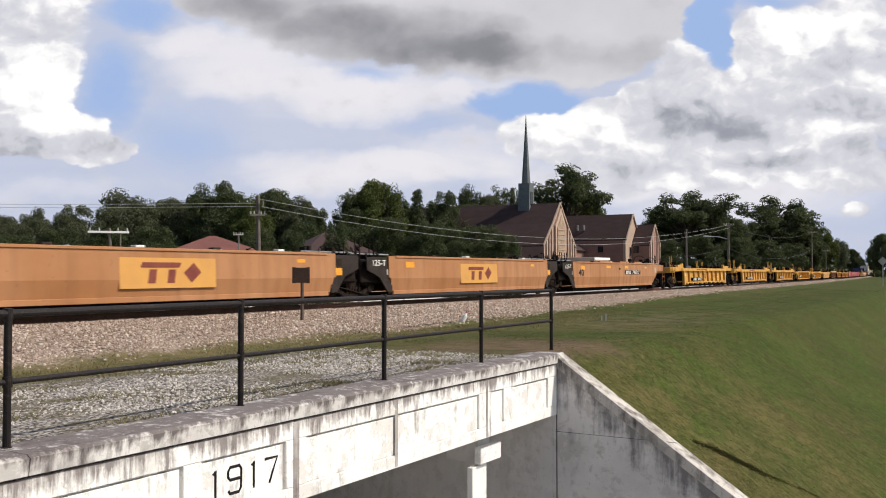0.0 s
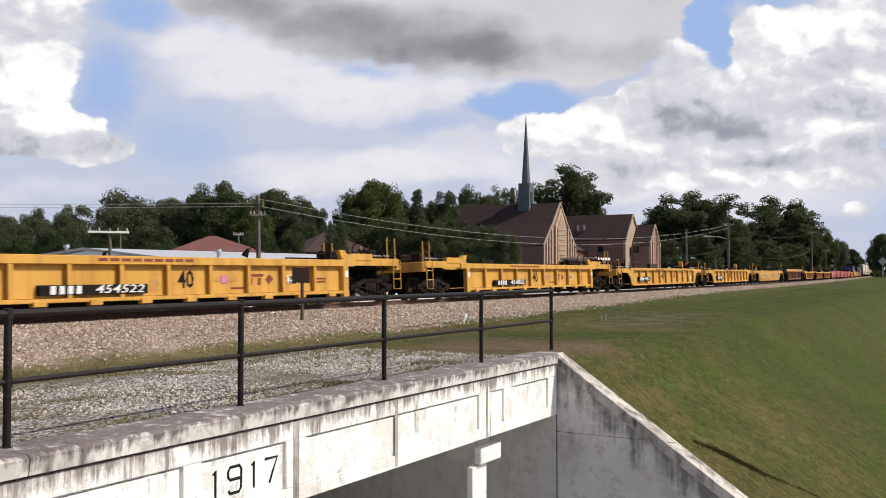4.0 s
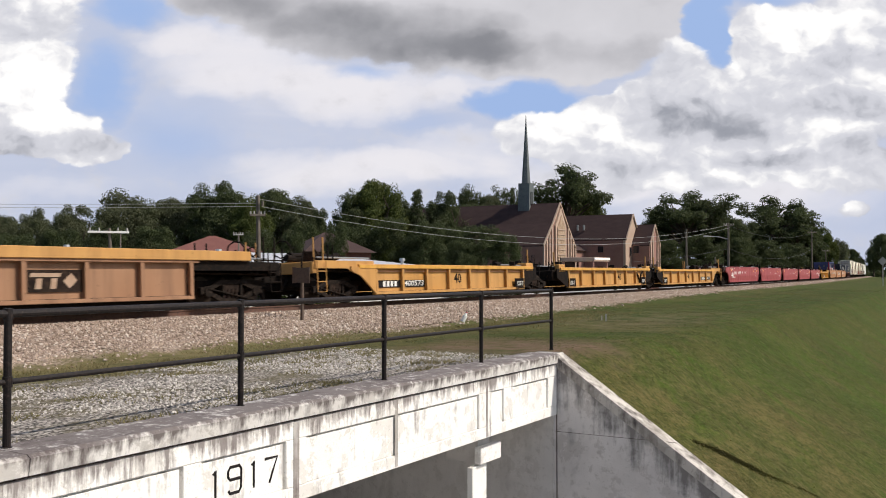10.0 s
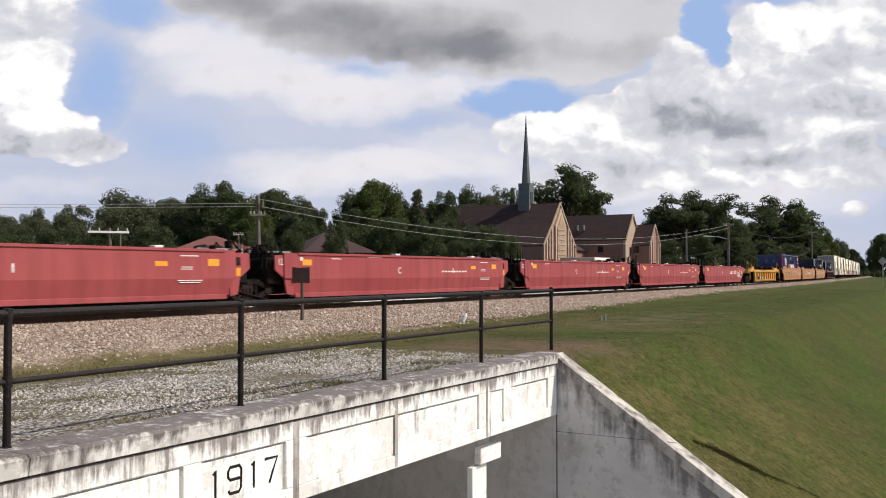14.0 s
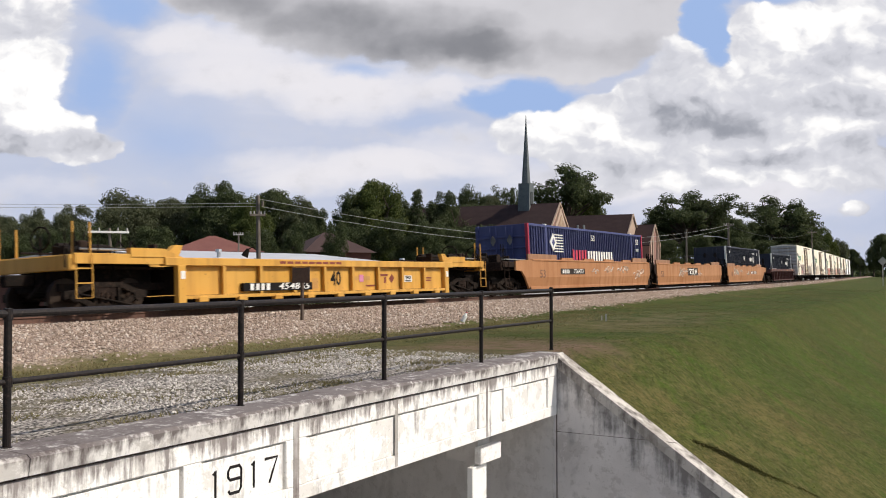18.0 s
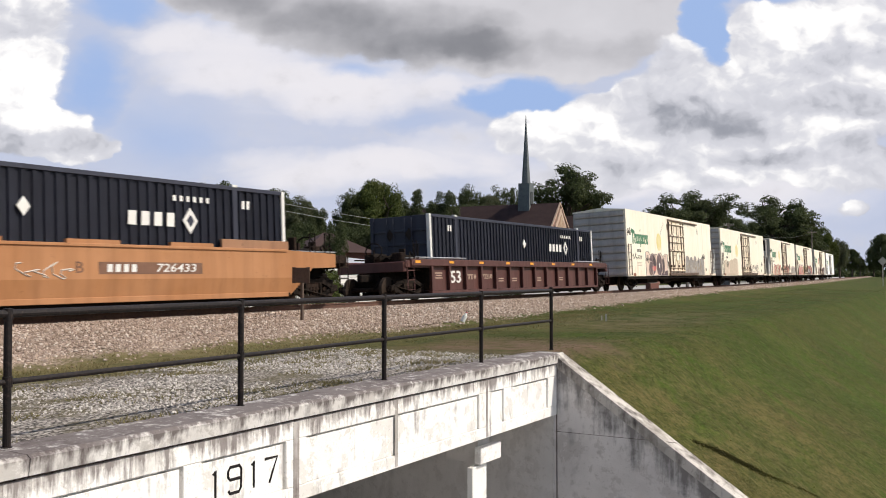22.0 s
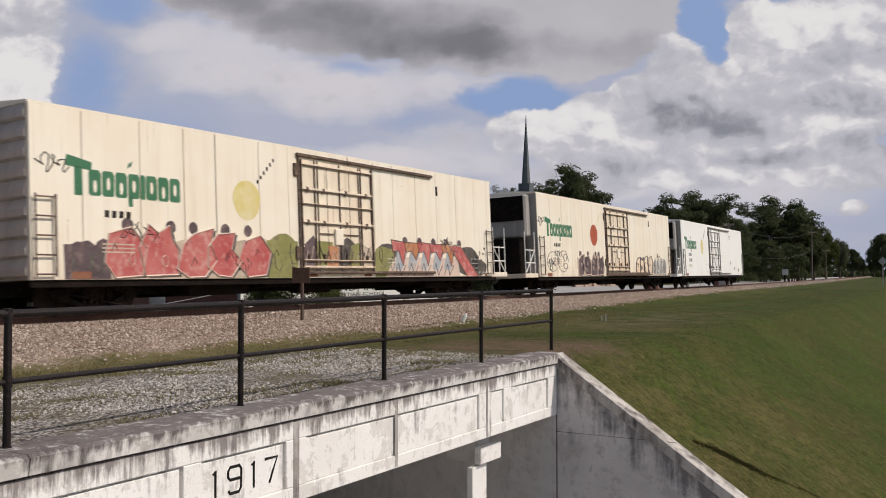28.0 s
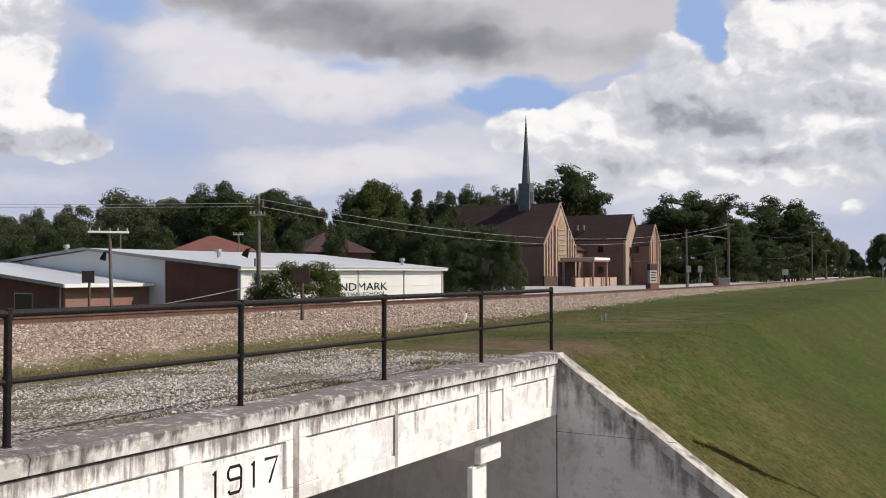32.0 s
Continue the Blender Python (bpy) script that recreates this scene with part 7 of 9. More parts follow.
def yellow_smooth(pl, pr, dl, dr):
    c = smooth_unit("well_car", "yellow smooth-sided well car with a brown logo, empty", pl, pr, dl, dr, M_YELLOW, 1.22, TRAIN, False, False, low=0.27, step=0.7)
    mid = (pl + pr) / 2
    a, b = pl - mid, pr - mid
    y = -1.5
    part("lower_band", box(a + 0.2, b - 0.2, y - 0.004, y, 0.42, 0.86), M_MUSTARD, c, "darker yellow lower band")
    part("number_panel", box(-4.5, -2.4, y - 0.008, y, 0.70, 0.92), M_INKK, c)
    logo_bars(c, -4.0, 0.81, 0.7, 0.16, M_INKW, y - 0.012, 4)
    number(c, "459236", -3.0, 0.81, 0.16, M_INKW, y - 0.008, 1.0, 0.2)
    logo_bars(c, 1.7, 0.78, 1.7, 0.42, M_INKRED, y - 0.008, 3)
    number(c, "40", 5.8, 0.85, 0.36, M_INKK, y - 0.004, 0.5)
    for side, x in ((-1, a), (1, b)):
        e = x + side * 3.1
        end_deck(c, min(x + side * 0.6, e), max(x + side * 0.6, e), 1.20, M_YELLOW, sign=side)
        part("brake_stand", box(e - 0.2 - side * 0.4, e + 0.2 - side * 0.4, -1.1, -0.8, 1.2, 1.6, bevel=0.03), M_DARK, c)
        bogie(c, x + side * 1.6)
    return ready(c)


def brown_rib(pl, pr):
    c = rib_unit("well_car", "grimy tan-brown ribbed well car with a yellow top chord, empty", pl, pr, M_TAN, 1.25, 0.10, 9, 0.27, (0.2, 0.2), 0.14, TRAIN)
    mid = (pl + pr) / 2
    a, b = pl - mid, pr - mid
    for y0, y1 in ((-1.54, -1.34), (1.34, 1.54)):
        part("upper_chord", box(a - 1.6, b + 2.0, y0, y1, 1.22, 1.47, bevel=0.012), M_MUSTARD, c, "mustard yellow top chord")
    y = -1.5
    bay = (b - a - 0.14) / 8
    logo_bars(c, a + 0.07 + bay * 0.62, 0.55, 0.8, 0.24, M_INKTAN, y + 0.12, 4)
    number(c, "555661", a + 0.07 + bay * 1.5, 0.55, 0.24, M_INKTAN, y + 0.128, 1.2, 0.2)
    q = a + 0.07 + bay * 5.5
    part("logo_patch", box(q - 0.7, q + 0.7, y + 0.11, y + 0.135, 0.50, 0.98), M_BOGIE, c)
    logo_bars(c, q, 0.74, 1.15, 0.34, M_INKTAN, y + 0.105, 3)
    number(c, "40", a + 0.07 + bay * 3.5, 0.7, 0.36, M_DARK, y + 0.128, 0.5)
    for side, x in ((-1, a), (1, b)):
        e = x + side * 3.2
        end_deck(c, min(x, e), max(x, e), 1.18, M_DARK, sign=side)
        bogie(c, x + side * 1.7)
    return ready(c)


def mustard_unit(pl, pr, art_l, art_r, num=""):
    c = rib_unit("well_car", "dull mustard ribbed articulated well car unit, empty", pl, pr, M_MUSTARD, 1.22, 0.15, 8, 0.26, (0.9, 0.9), 0.13, TRAIN)
    mid = (pl + pr) / 2
    a, b = pl - mid, pr - mid
    y = -1.5
    if num:
        x = a + 0.07 + (b - a - 0.14) / 7 if not art_l else b - 0.07 - (b - a - 0.14) / 7
        part("number_panel", box(x - 1.5, x + 1.5, y + 0.105, y + 0.135, 0.46, 0.70), M_INKK, c)
        logo_bars(c, x - 0.68, 0.58, 0.9, 0.18, M_INKW, y + 0.10, 4)
        number(c, num, x + 0.80, 0.58, 0.19, M_INKW, y + 0.103, 1.25, 0.15)
    bay = (b - a - 0.14) / 7
    number(c, "40", a + 0.07 + bay * (4.5 if art_l and art_r else 3.5), 0.72, 0.36, M_DARK, y + 0.13, 0.55)
    for sgn in (-1,):
        part("chord_lip", box(a - 0.9, b + 0.9, -1.512, -1.50, 1.09, 1.20), M_YELLOW, c, "brighter yellow chord face")
        q = a + 0.07 + bay * 6.5
        if art_l and art_r:
            part("slack_strap", tube([(q - 0.6, y + 0.09, 1.0), (q - 0.35, y + 0.08, 0.86), (q, y + 0.07, 0.42), (q + 0.3, y + 0.08, 0.86), (q + 0.65, y + 0.09, 1.02)], 0.05), M_BOGIE, c)
        part("side_pipe", rod((a, y + 0.08, 1.0), (b, y + 0.08, 1.0), 0.018, seg=6), M_TAN, c)
    for side, art, x in ((-1, art_l, a), (1, art_r, b)):
        if art:
            part("data_plate", box(min(x, x + side * -0.9), max(x, x + side * -0.9), y + 0.0, y + 0.02, 0.26, 0.70), M_DARK, c, "black end panel")
            number(c, "125-T", x - side * 0.45, 0.48, 0.18, M_INKW, y - 0.002, 0.55)
            art_end(c, x, side, 1.16, 1.3, M_DARK, False)
            part("corner_box", box(min(x + side * 0.3, x + side * 1.0), max(x + side * 0.3, x + side * 1.0), -1.46, -1.0, 1.0, 1.36, bevel=0.02), M_MUSTARD, c)
            part("hose_stand", rod((x + side * 1.0, -1.2, 1.2), (x + side * 1.0, -1.2, 1.95), 0.04), M_MUSTARD, c)
        else:
            e = x + side * 3.0
            end_deck(c, min(x, e), max(x, e), 1.30, M_MUSTARD, sign=side)
            prof = [(x, 0.28), (x + side * 0.3, 0.5), (x + side * 0.8, 0.85), (x + side * 1.3, 1.0), (x + side * 1.3, 1.14), (x, 1.14)]
            part("end_bracket", prism(prof, -1.5, -1.44, "y"), M_MUSTARD, c)
            bogie(c, x + side * 1.6)
    if art_r:
        bogie(c, b + 1.9)
    return ready(c)


def oxide_well(pl, pr):
    c = rib_unit("well_car", "oxide red ribbed well car carrying a container", pl, pr, M_OXIDE, 1.44, 0.24, 14, 0.24, (1.3, 1.3), 0.14, TRAIN)
    mid = (pl + pr) / 2
    a, b = pl - mid, pr - mid
    y = -1.5
    bay = (b - a - 0.14) / 13
    number(c, "53", a + 0.07 + bay * 1.5, 0.78, 0.46, M_INKW, y + 0.128, 0.78)
    logo_bars(c, a + 0.07 + bay * 2.5, 0.80, 0.72, 0.2, M_CREAM, y + 0.13, 3)
    number(c, "73210", a + 0.07 + bay * 3.5, 0.80, 0.2, M_CREAM, y + 0.128, 0.85)
    for k in (4.5, 5.5, 7.5, 9.5):
        for q in range(2):
            marks(c, [("stencil_bar", a + 0.07 + bay * k, 0.72 - 0.1 * q, 0.45, 0.04, M_CREAM, y + 0.135)])
    marks(c, [("stencil_bar", a + 0.07 + bay * 0.5, 0.95 - 0.09 * q, 0.5 - 0.1 * (q % 2), 0.04, M_CREAM, y + 0.135) for q in range(3)])
    for k in range(8):
        marks(c, [("amber_patch", a - 0.9 + k * (b - a) / 7, 1.34, 0.34, 0.09, M_REFLECT, y)])
    for side, x in ((-1, a), (1, b)):
        e = x + side * 1.6
        end_deck(c, min(x, e), max(x, e), 1.36, M_OXIDE, sign=side, posts=False)
        part("brake_rod", tube([(x - side * 2.8, -1.36, 1.50), (x + side * 0.9, -1.36, 1.50)], 0.03), M_GALV, c)
        bogie(c, x + side * 0.9)
    return ready(c)


def corrugated_container(c_l, c_r, base, paint, label, edge, logo):
    """A 53-foot container: corrugated side, smooth end doors, posts and corner castings."""
    mid = (c_l + c_r) / 2
    c = thing("shipping_container", label, "container", group="containers on the train")
    c["mid"] = mid
    h = (c_r - c_l) / 2
    z0, z1 = base, base + 2.90
    y = -1.295
    bm = bmesh.new()
    n = int(2 * h / 0.28)
    pts = []
    for i in range(n):
        x = -h + 0.12 + (2 * h - 0.24) * i / n
        w = (2 * h - 0.24) / n
        pts += [(x, 0.0), (x + w * 0.45, 0.0), (x + w * 0.55, 0.045), (x + w * 0.95, 0.045)]
    pts.append((h - 0.12, 0.0))
    prev = None
    for x, d in pts:
        cur = (bm.verts.new((x, y + 0.02 + d, z0 + 0.15)), bm.verts.new((x, y + 0.02 + d, z1 - 0.10)))
        if prev:
            bm.faces.new((prev[0], cur[0], cur[1], prev[1]))
        prev = cur
    bmesh.ops.solidify(bm, geom=bm.faces[:], thickness=-0.01)
    part("corrugated_side", bm, paint, c)
    part("body", box(-h + 0.05, h - 0.05, y + 0.10, 1.295, z0 + 0.05, z1 - 0.02, bevel=0.01), paint, c)
    for z, t in ((z0, 0.16), (z1 - 0.11, 0.11)):
        part("side_beam", box(-h + 0.1, h - 0.1, y, y + 0.12, z, z + t, bevel=0.01), paint, c)
    for x in (-h, h - 0.13):
        part("corner_post", box(x, x + 0.13, y - 0.004, y + 0.14, z0, z1, bevel=0.01), edge, c)
        part("corner_post", box(x, x + 0.13, 1.155, 1.299, z0, z1, bevel=0.01), paint, c)
    for x in (-6.1, 6.1):
        part("lifting_post", box(x - 0.09, x + 0.09, y - 0.002, y + 0.05, z0, z1, bevel=0.008), paint, c)
        part("corner_casting", box(x - 0.09, x + 0.09, y - 0.006, y + 0.12, z1 - 0.02, z1 + 0.045), M_INKW, c)
    for k in range(5):
        z = z0 + 0.3 + k * 0.5
        part("end_beam", box(-h - 0.02, -h + 0.05, -1.15, 1.15, z, z + 0.08, bevel=0.008), paint, c)
    for yy in (-0.55, -0.25, 0.25, 0.55):
        part("lock_rod", rod((-h - 0.04, yy, z0 + 0.1), (-h - 0.04, yy, z1 - 0.1), 0.022, seg=6), paint, c)
    for yy in (-0.42, 0.42):
        part("end_mark", prism([(yy - 0.17, z0 + 2.2), (yy, z0 + 1.96), (yy + 0.17, z0 + 2.2), (yy, z0 + 2.44)], -h - 0.024, -h - 0.02), M_GREYPLATE if logo == "diamond" else M_BARPALE, c, "faint diamond mark on the end")
    if logo == "diamond":
        q = z0 + 2.0
        for x, r in ((-0.1, 0.21), (4.5, 0.33)):
            part("diamond", prism([(x, q - r - 0.1 * (x > 1)), (x + r * 0.75, q - 0.1 * (x > 1)), (x, q + r - 0.1 * (x > 1)), (x - r * 0.75, q - 0.1 * (x > 1))], y - 0.012, y + 0.02, "y"), M_INKW, c, "white diamond mark")
            if x > 1:
                part("diamond_core", prism([(x, q - 0.26), (x + 0.12, q - 0.1), (x, q + 0.06), (x - 0.12, q - 0.1)], y - 0.016, y - 0.008, "y"), paint, c)
        logo_bars(c, 3.3, q - 0.1, 1.55, 0.34, M_INKW, y, 4)
        for k in range(6):
            marks(c, [("stencil_bar", 4.0 + 0.22 * k, z0 + 2.45, 0.10, 0.14, M_INKW, y)])
        for x in (-6.6, 6.5):
            logo_bars(c, x, z0 + 2.42, 0.36, 0.22, M_INKW, y, 2)
    else:
        q = z0 + 2.12
        part("diamond", prism([(-5.3, q - 0.42), (-4.9, q), (-5.3, q + 0.42), (-5.7, q)], y - 0.012, y + 0.02, "y"), M_INKW, c, "white diamond mark")
        part("diamond_core", prism([(-5.3, q - 0.2), (-5.12, q), (-5.3, q + 0.2), (-5.48, q)], y - 0.016, y - 0.008, "y"), paint, c)
        for k in range(7):
            marks(c, [("logo_stripe", -4.65, q - 0.42 + 0.13 * k, 1.1, 0.05, M_INKW, y)])
        logo_bars(c, -2.0, z0 + 1.58, 2.0, 0.5, M_REDEDGE, y, 5)
        logo_bars(c, 0.95, z0 + 1.55, 3.8, 0.50, M_INKW, y, 10)
        for x in (-0.1, 7.1):
            number(c, "53", x, z0 + 2.45, 0.30, M_INKW, y, 0.5)
            marks(c, [("stencil_bar", 7.1, z0 + 2.0, 0.5, 0.16, M_INKW, y)])
    return ready(c)
SWELLS = (((0, 0.2), (0.3, 0.02), (0.7, 0), (1.05, 0.35), (0.78, 0.62), (0.85, 1), (0.35, 0.9), (0.05, 0.7)),
          ((0, 0.1), (0.5, 0), (1, 0.15), (0.98, 0.45), (0.7, 0.55), (1.02, 0.82), (0.7, 1), (0.15, 0.95), (-0.05, 0.5)),
          ((0, 0.3), (0.3, 0), (0.9, 0.05), (1.05, 0.6), (0.7, 1), (0.1, 0.85)),
          ((0.05, 0), (0.95, 0.05), (1.05, 0.55), (0.85, 0.78), (0.8, 1), (0.5, 0.82), (0.25, 1), (0, 0.6)))


def closed_line(c, pts, r, y, material, name="graffiti_outline"):
    pts = [(p[0], y, p[1]) for p in pts]
    return part(name, tube(pts + pts[:2], r, 4), material, c)


def mural(c, kind, x0, x1, z0, z1, fill, edge, y, seed, n=4):
    """Spray paint in flat layers, abstract and wordless. kind: blocks, hollow, blobs, cloud, fade, shards or lines."""
    rng = random.Random(seed)
    w, h = (x1 - x0) / n, z1 - z0

    def sheet(name, pts, d, material, label=""):
        return part(name, prism([(p[0], max(z0, p[1])) for p in pts], y - d, y - 0.0005, "y"), material, c, label)

    def oval(cx, cz, rx, rz, k=14):
        return [(cx + rx * math.cos(2 * math.pi * q / k) * rng.uniform(0.94, 1.06), cz + rz * math.sin(2 * math.pi * q / k) * rng.uniform(0.94, 1.06)) for q in range(k)]

    def ragged(top, steps):
        """Outline with a straight foot and an uneven top."""
        return [(x0, z0), (x1, z0)] + [(x1 - (x1 - x0) * q / steps + rng.uniform(-0.05, 0.05), z0 + h * top * rng.uniform(0.80, 1.04)) for q in range(steps + 1)]

    if kind in ("blocks", "hollow"):
        if kind == "blocks":
            for q in range(n):
                bx, r = x0 + w * (q + rng.uniform(0.3, 0.9)), h * rng.uniform(0.10, 0.16)
                sheet("graffiti_bubble", oval(bx, z1 - r * 0.7, r, r), 0.0012, M_TAGPLUM)
            sheet("graffiti_backdrop", ragged(0.78, 2 * n), 0.0016, M_TAGFADE if fill is not M_TAGORANGE else M_TAGGREY, "faded spray-painted backdrop")
        for i in range(n):
            shape = SWELLS[(i + seed) % 4] if i % 3 else SWELLS[rng.randrange(4)]
            lean, sx, top = rng.uniform(-0.12, 0.22) * w, w * rng.uniform(1.0, 1.22), h * rng.uniform(0.84, 1.0)
            pts = [(x0 + w * i + sx * (gx + rng.uniform(-0.05, 0.05)) + lean * gz, z0 + 0.02 + top * min(1.0, max(0.0, gz + rng.uniform(-0.04, 0.04)))) for gx, gz in shape]
            d = 0.003 + 0.0016 * i
            if kind == "blocks":
                sheet("graffiti_shadow", [(p[0] + 0.09, p[1] - 0.05) for p in pts], d - 0.0008, M_TAGBLACK)
            b = sheet("graffiti_fill", pts, d, fill, "spray-painted shape with an outline")
            closed_line(b, pts, 0.034 if kind == "hollow" else 0.026, y - d, edge)
            for q in range(2):
                cx, cz, r = x0 + w * (i + rng.uniform(0.25, 0.8)), z0 + h * rng.uniform(0.25, 0.75), h * rng.uniform(0.05, 0.12)
                if rng.random() < 0.6:
                    closed_line(b, oval(cx, cz, r * 0.7, r, 8), 0.012, y - d, edge, "graffiti_line")
                else:
                    part("graffiti_line", tube([(cx - r, y - d, cz - r), (cx, y - d, cz + r), (cx + r * 0.7, y - d, cz - 0.3 * r)], 0.012, 4), M_TAGBLACK if kind == "blocks" else edge, b)
    elif kind == "blobs":
        halo = ragged(0.97, 9)
        b = sheet("graffiti_halo", halo, 0.002, edge, "pale pink spray halo with a dark rim")
        closed_line(b, halo, 0.022, y - 0.002, M_TAGGREY)
        for i, (fx, fz, rx, rz) in enumerate(((0.30, 0.46, 0.150, 0.44), (0.22, 0.30, 0.10, 0.30), (0.60, 0.46, 0.135, 0.46), (0.78, 0.40, 0.07, 0.36))):
            pts = oval(x0 + fx * (x1 - x0), z0 + fz * h, rx * (x1 - x0), rz * h, 16)
            q = sheet("graffiti_fill", pts, 0.004 + 0.0015 * i, fill, "plum-black sprayed blob")
            closed_line(q, [(p[0], max(z0, p[1])) for p in pts], 0.016, y - 0.004 - 0.0015 * i, edge)
        sheet("graffiti_smear", oval(x0 + 0.36 * (x1 - x0), z0 + 0.30 * h, 0.09 * (x1 - x0), 0.10 * h), 0.0105, M_TAGRED)
        sheet("graffiti_eye", oval(x0 + 0.60 * (x1 - x0), z0 + 0.42 * h, 0.025 * (x1 - x0), 0.11 * h), 0.0105, M_INKW)
        sheet("graffiti_base", [(x0 + 0.42 * (x1 - x0), z0), (x1 - 0.1, z0), (x1 - 0.1, z0 + 0.22 * h), (x0 + 0.8 * (x1 - x0), z0 + 0.16 * h)], 0.012, M_TAGPLUM)
        for q in range(7):
            cx = x0 + rng.uniform(0.02, 0.98) * (x1 - x0)
            closed_line(b, oval(cx, z0 + h * rng.uniform(0.6, 0.85), 0.10, 0.12, 7), 0.010, y - 0.003, M_TAGGREY, "graffiti_line")
    elif kind == "shards":
        ww = x1 - x0
        for fx, fz, rx, rz in ((0.10, 0.42, 0.11, 0.40), (0.80, 0.42, 0.12, 0.42), (0.90, 0.24, 0.10, 0.25)):
            sheet("graffiti_shadow", oval(x0 + fx * ww, z0 + fz * h, rx * ww, rz * h, 16), 0.0016, M_TAGBLACK, "black sprayed cloud")
        for q in range(5):
            sheet("graffiti_bubble", oval(x0 + ww * (0.24 + 0.12 * q), z1 - 0.10 * h, 0.16, 0.16), 0.002, M_TAGPLUM)
        b = sheet("graffiti_fill", [(x0 + 0.08 * ww, z0), (x0 + 0.72 * ww, z0), (x0 + 0.70 * ww, z0 + 0.5 * h), (x0 + 0.16 * ww, z0 + 0.5 * h)], 0.0032, M_TAGPALE, "pale sprayed foot of the shapes")
        for i in range(5):
            a0 = x0 + ww * (0.15 + 0.105 * i)
            u = sheet("graffiti_fill", [(a0, z0 + 0.22 * h), (a0 + 0.05 * ww, z0 + 0.14 * h), (a0 + 0.11 * ww, z0 + 0.66 * h), (a0 + 0.03 * ww, z0 + 0.70 * h)], 0.0046 + 0.0006 * i, M_TAGBLUE, "slanted pale blue sprayed shape")
            pts = [(a0 - 0.01 * ww, z0 + 0.62 * h), (a0 + 0.035 * ww, z0 + 0.66 * h), (a0 + 0.07 * ww, z0 + (0.28 + 0.14 * (i % 2)) * h), (a0 + 0.09 * ww, z0 + 0.64 * h), (a0 + 0.125 * ww, z0 + 0.86 * h), (a0 - 0.02 * ww, z0 + rng.uniform(0.84, 0.95) * h)]
            r0 = sheet("graffiti_fill", pts, 0.0085 + 0.0006 * i, M_TAGORANGE if i % 3 == 1 else M_TAGRED, "red sprayed cap of the shape")
            closed_line(r0, pts, 0.014, y - 0.0088, M_TAGBLACK)
            part("graffiti_line", tube([(a0, y - 0.008, z0 + 0.05 * h), (a0 + 0.03 * ww, y - 0.008, z0 + 0.34 * h), (a0 + 0.05 * ww, y - 0.008, z0 + 0.03 * h), (a0 + 0.09 * ww, y - 0.008, z0 + 0.30 * h)], 0.014, 4), M_TAGPLUM, u)
        leg = [(x0 + 0.62 * ww, z0 + 0.84 * h), (x0 + 0.73 * ww, z0 + 0.84 * h), (x0 + 0.90 * ww, z0), (x0 + 0.79 * ww, z0)]
        r0 = sheet("graffiti_fill", leg, 0.0125, M_TAGRED, "red diagonal sprayed band")
        closed_line(r0, leg, 0.020, y - 0.0125, M_TAGPALE)
        for cx, cz, rx, rz in ((0.87, 0.36, 0.035, 0.13), (0.13, 0.34, 0.03, 0.10)):
            cx, cz = x0 + cx * ww, z0 + cz * h
            closed_line(b, [(cx - rx * ww, cz - rz * h), (cx + rx * ww, cz - rz * h), (cx + rx * ww, cz + rz * h), (cx - rx * ww, cz + rz * h)], 0.014, y - 0.004, M_INKW, "graffiti_line")
            part("graffiti_line", tube([(cx - rx * ww, y - 0.004, cz), (cx + rx * ww, y - 0.004, cz + 0.02)], 0.010, 4), M_INKW, b)
        part("graffiti_line", tube([(x0 + ww * (0.83 + 0.013 * k), y - 0.004, z0 + h * (0.05 + 0.09 * (k * 5 % 3) / 2)) for k in range(13)], 0.012, 4), M_INKW, b)
        for q in range(9):
            sheet("graffiti_spatter", oval(x0 + ww * rng.uniform(0.90, 1.0), z0 + h * rng.uniform(0.15, 0.85), rng.uniform(0.03, 0.14), rng.uniform(0.03, 0.10), 9), 0.0012, M_TAGBLACK)
    elif kind == "cloud":
        b = sheet("graffiti_cloud", ragged(0.92, 3 * n), 0.002, fill, "soft sprayed cloud with pale loops")
        for q in range(n):
            r = w * rng.uniform(0.35, 0.55)
            sheet("graffiti_bubble", oval(x0 + w * (q + 0.5), z0 + h * rng.uniform(0.6, 0.75), r, h * 0.30), 0.0028, fill)
        for q in range(2 * n):
            cx, cz, s0 = x0 + (x1 - x0) * rng.uniform(0.06, 0.94), z0 + h * rng.uniform(0.3, 0.65), rng.uniform(0, 6)
            part("graffiti_line", tube([(cx + 0.14 * math.cos(s0 + 1.1 * k) + 0.03 * k, y - 0.004, cz + h * 0.26 * math.sin(s0 + 1.1 * k)) for k in range(6)], 0.013, 4), edge, b)
    elif kind == "fade":
        b = sheet("graffiti_fade", ragged(0.95, 8), 0.002, fill, "faded flat spray-painted band")
        for q in range(3 * n):
            cx = x0 + (x1 - x0) * rng.uniform(0.05, 0.95)
            ww, zz = rng.uniform(0.04, 0.14), z0 + h * rng.uniform(0.35, 0.8)
            part("graffiti_patch", prism([(cx, z0 + 0.1 * h), (cx + ww, z0 + 0.12 * h), (cx + ww * 1.2, zz), (cx + 0.2 * ww, zz + 0.06)], y - 0.003, y - 0.002, "y"), edge, b)
    else:
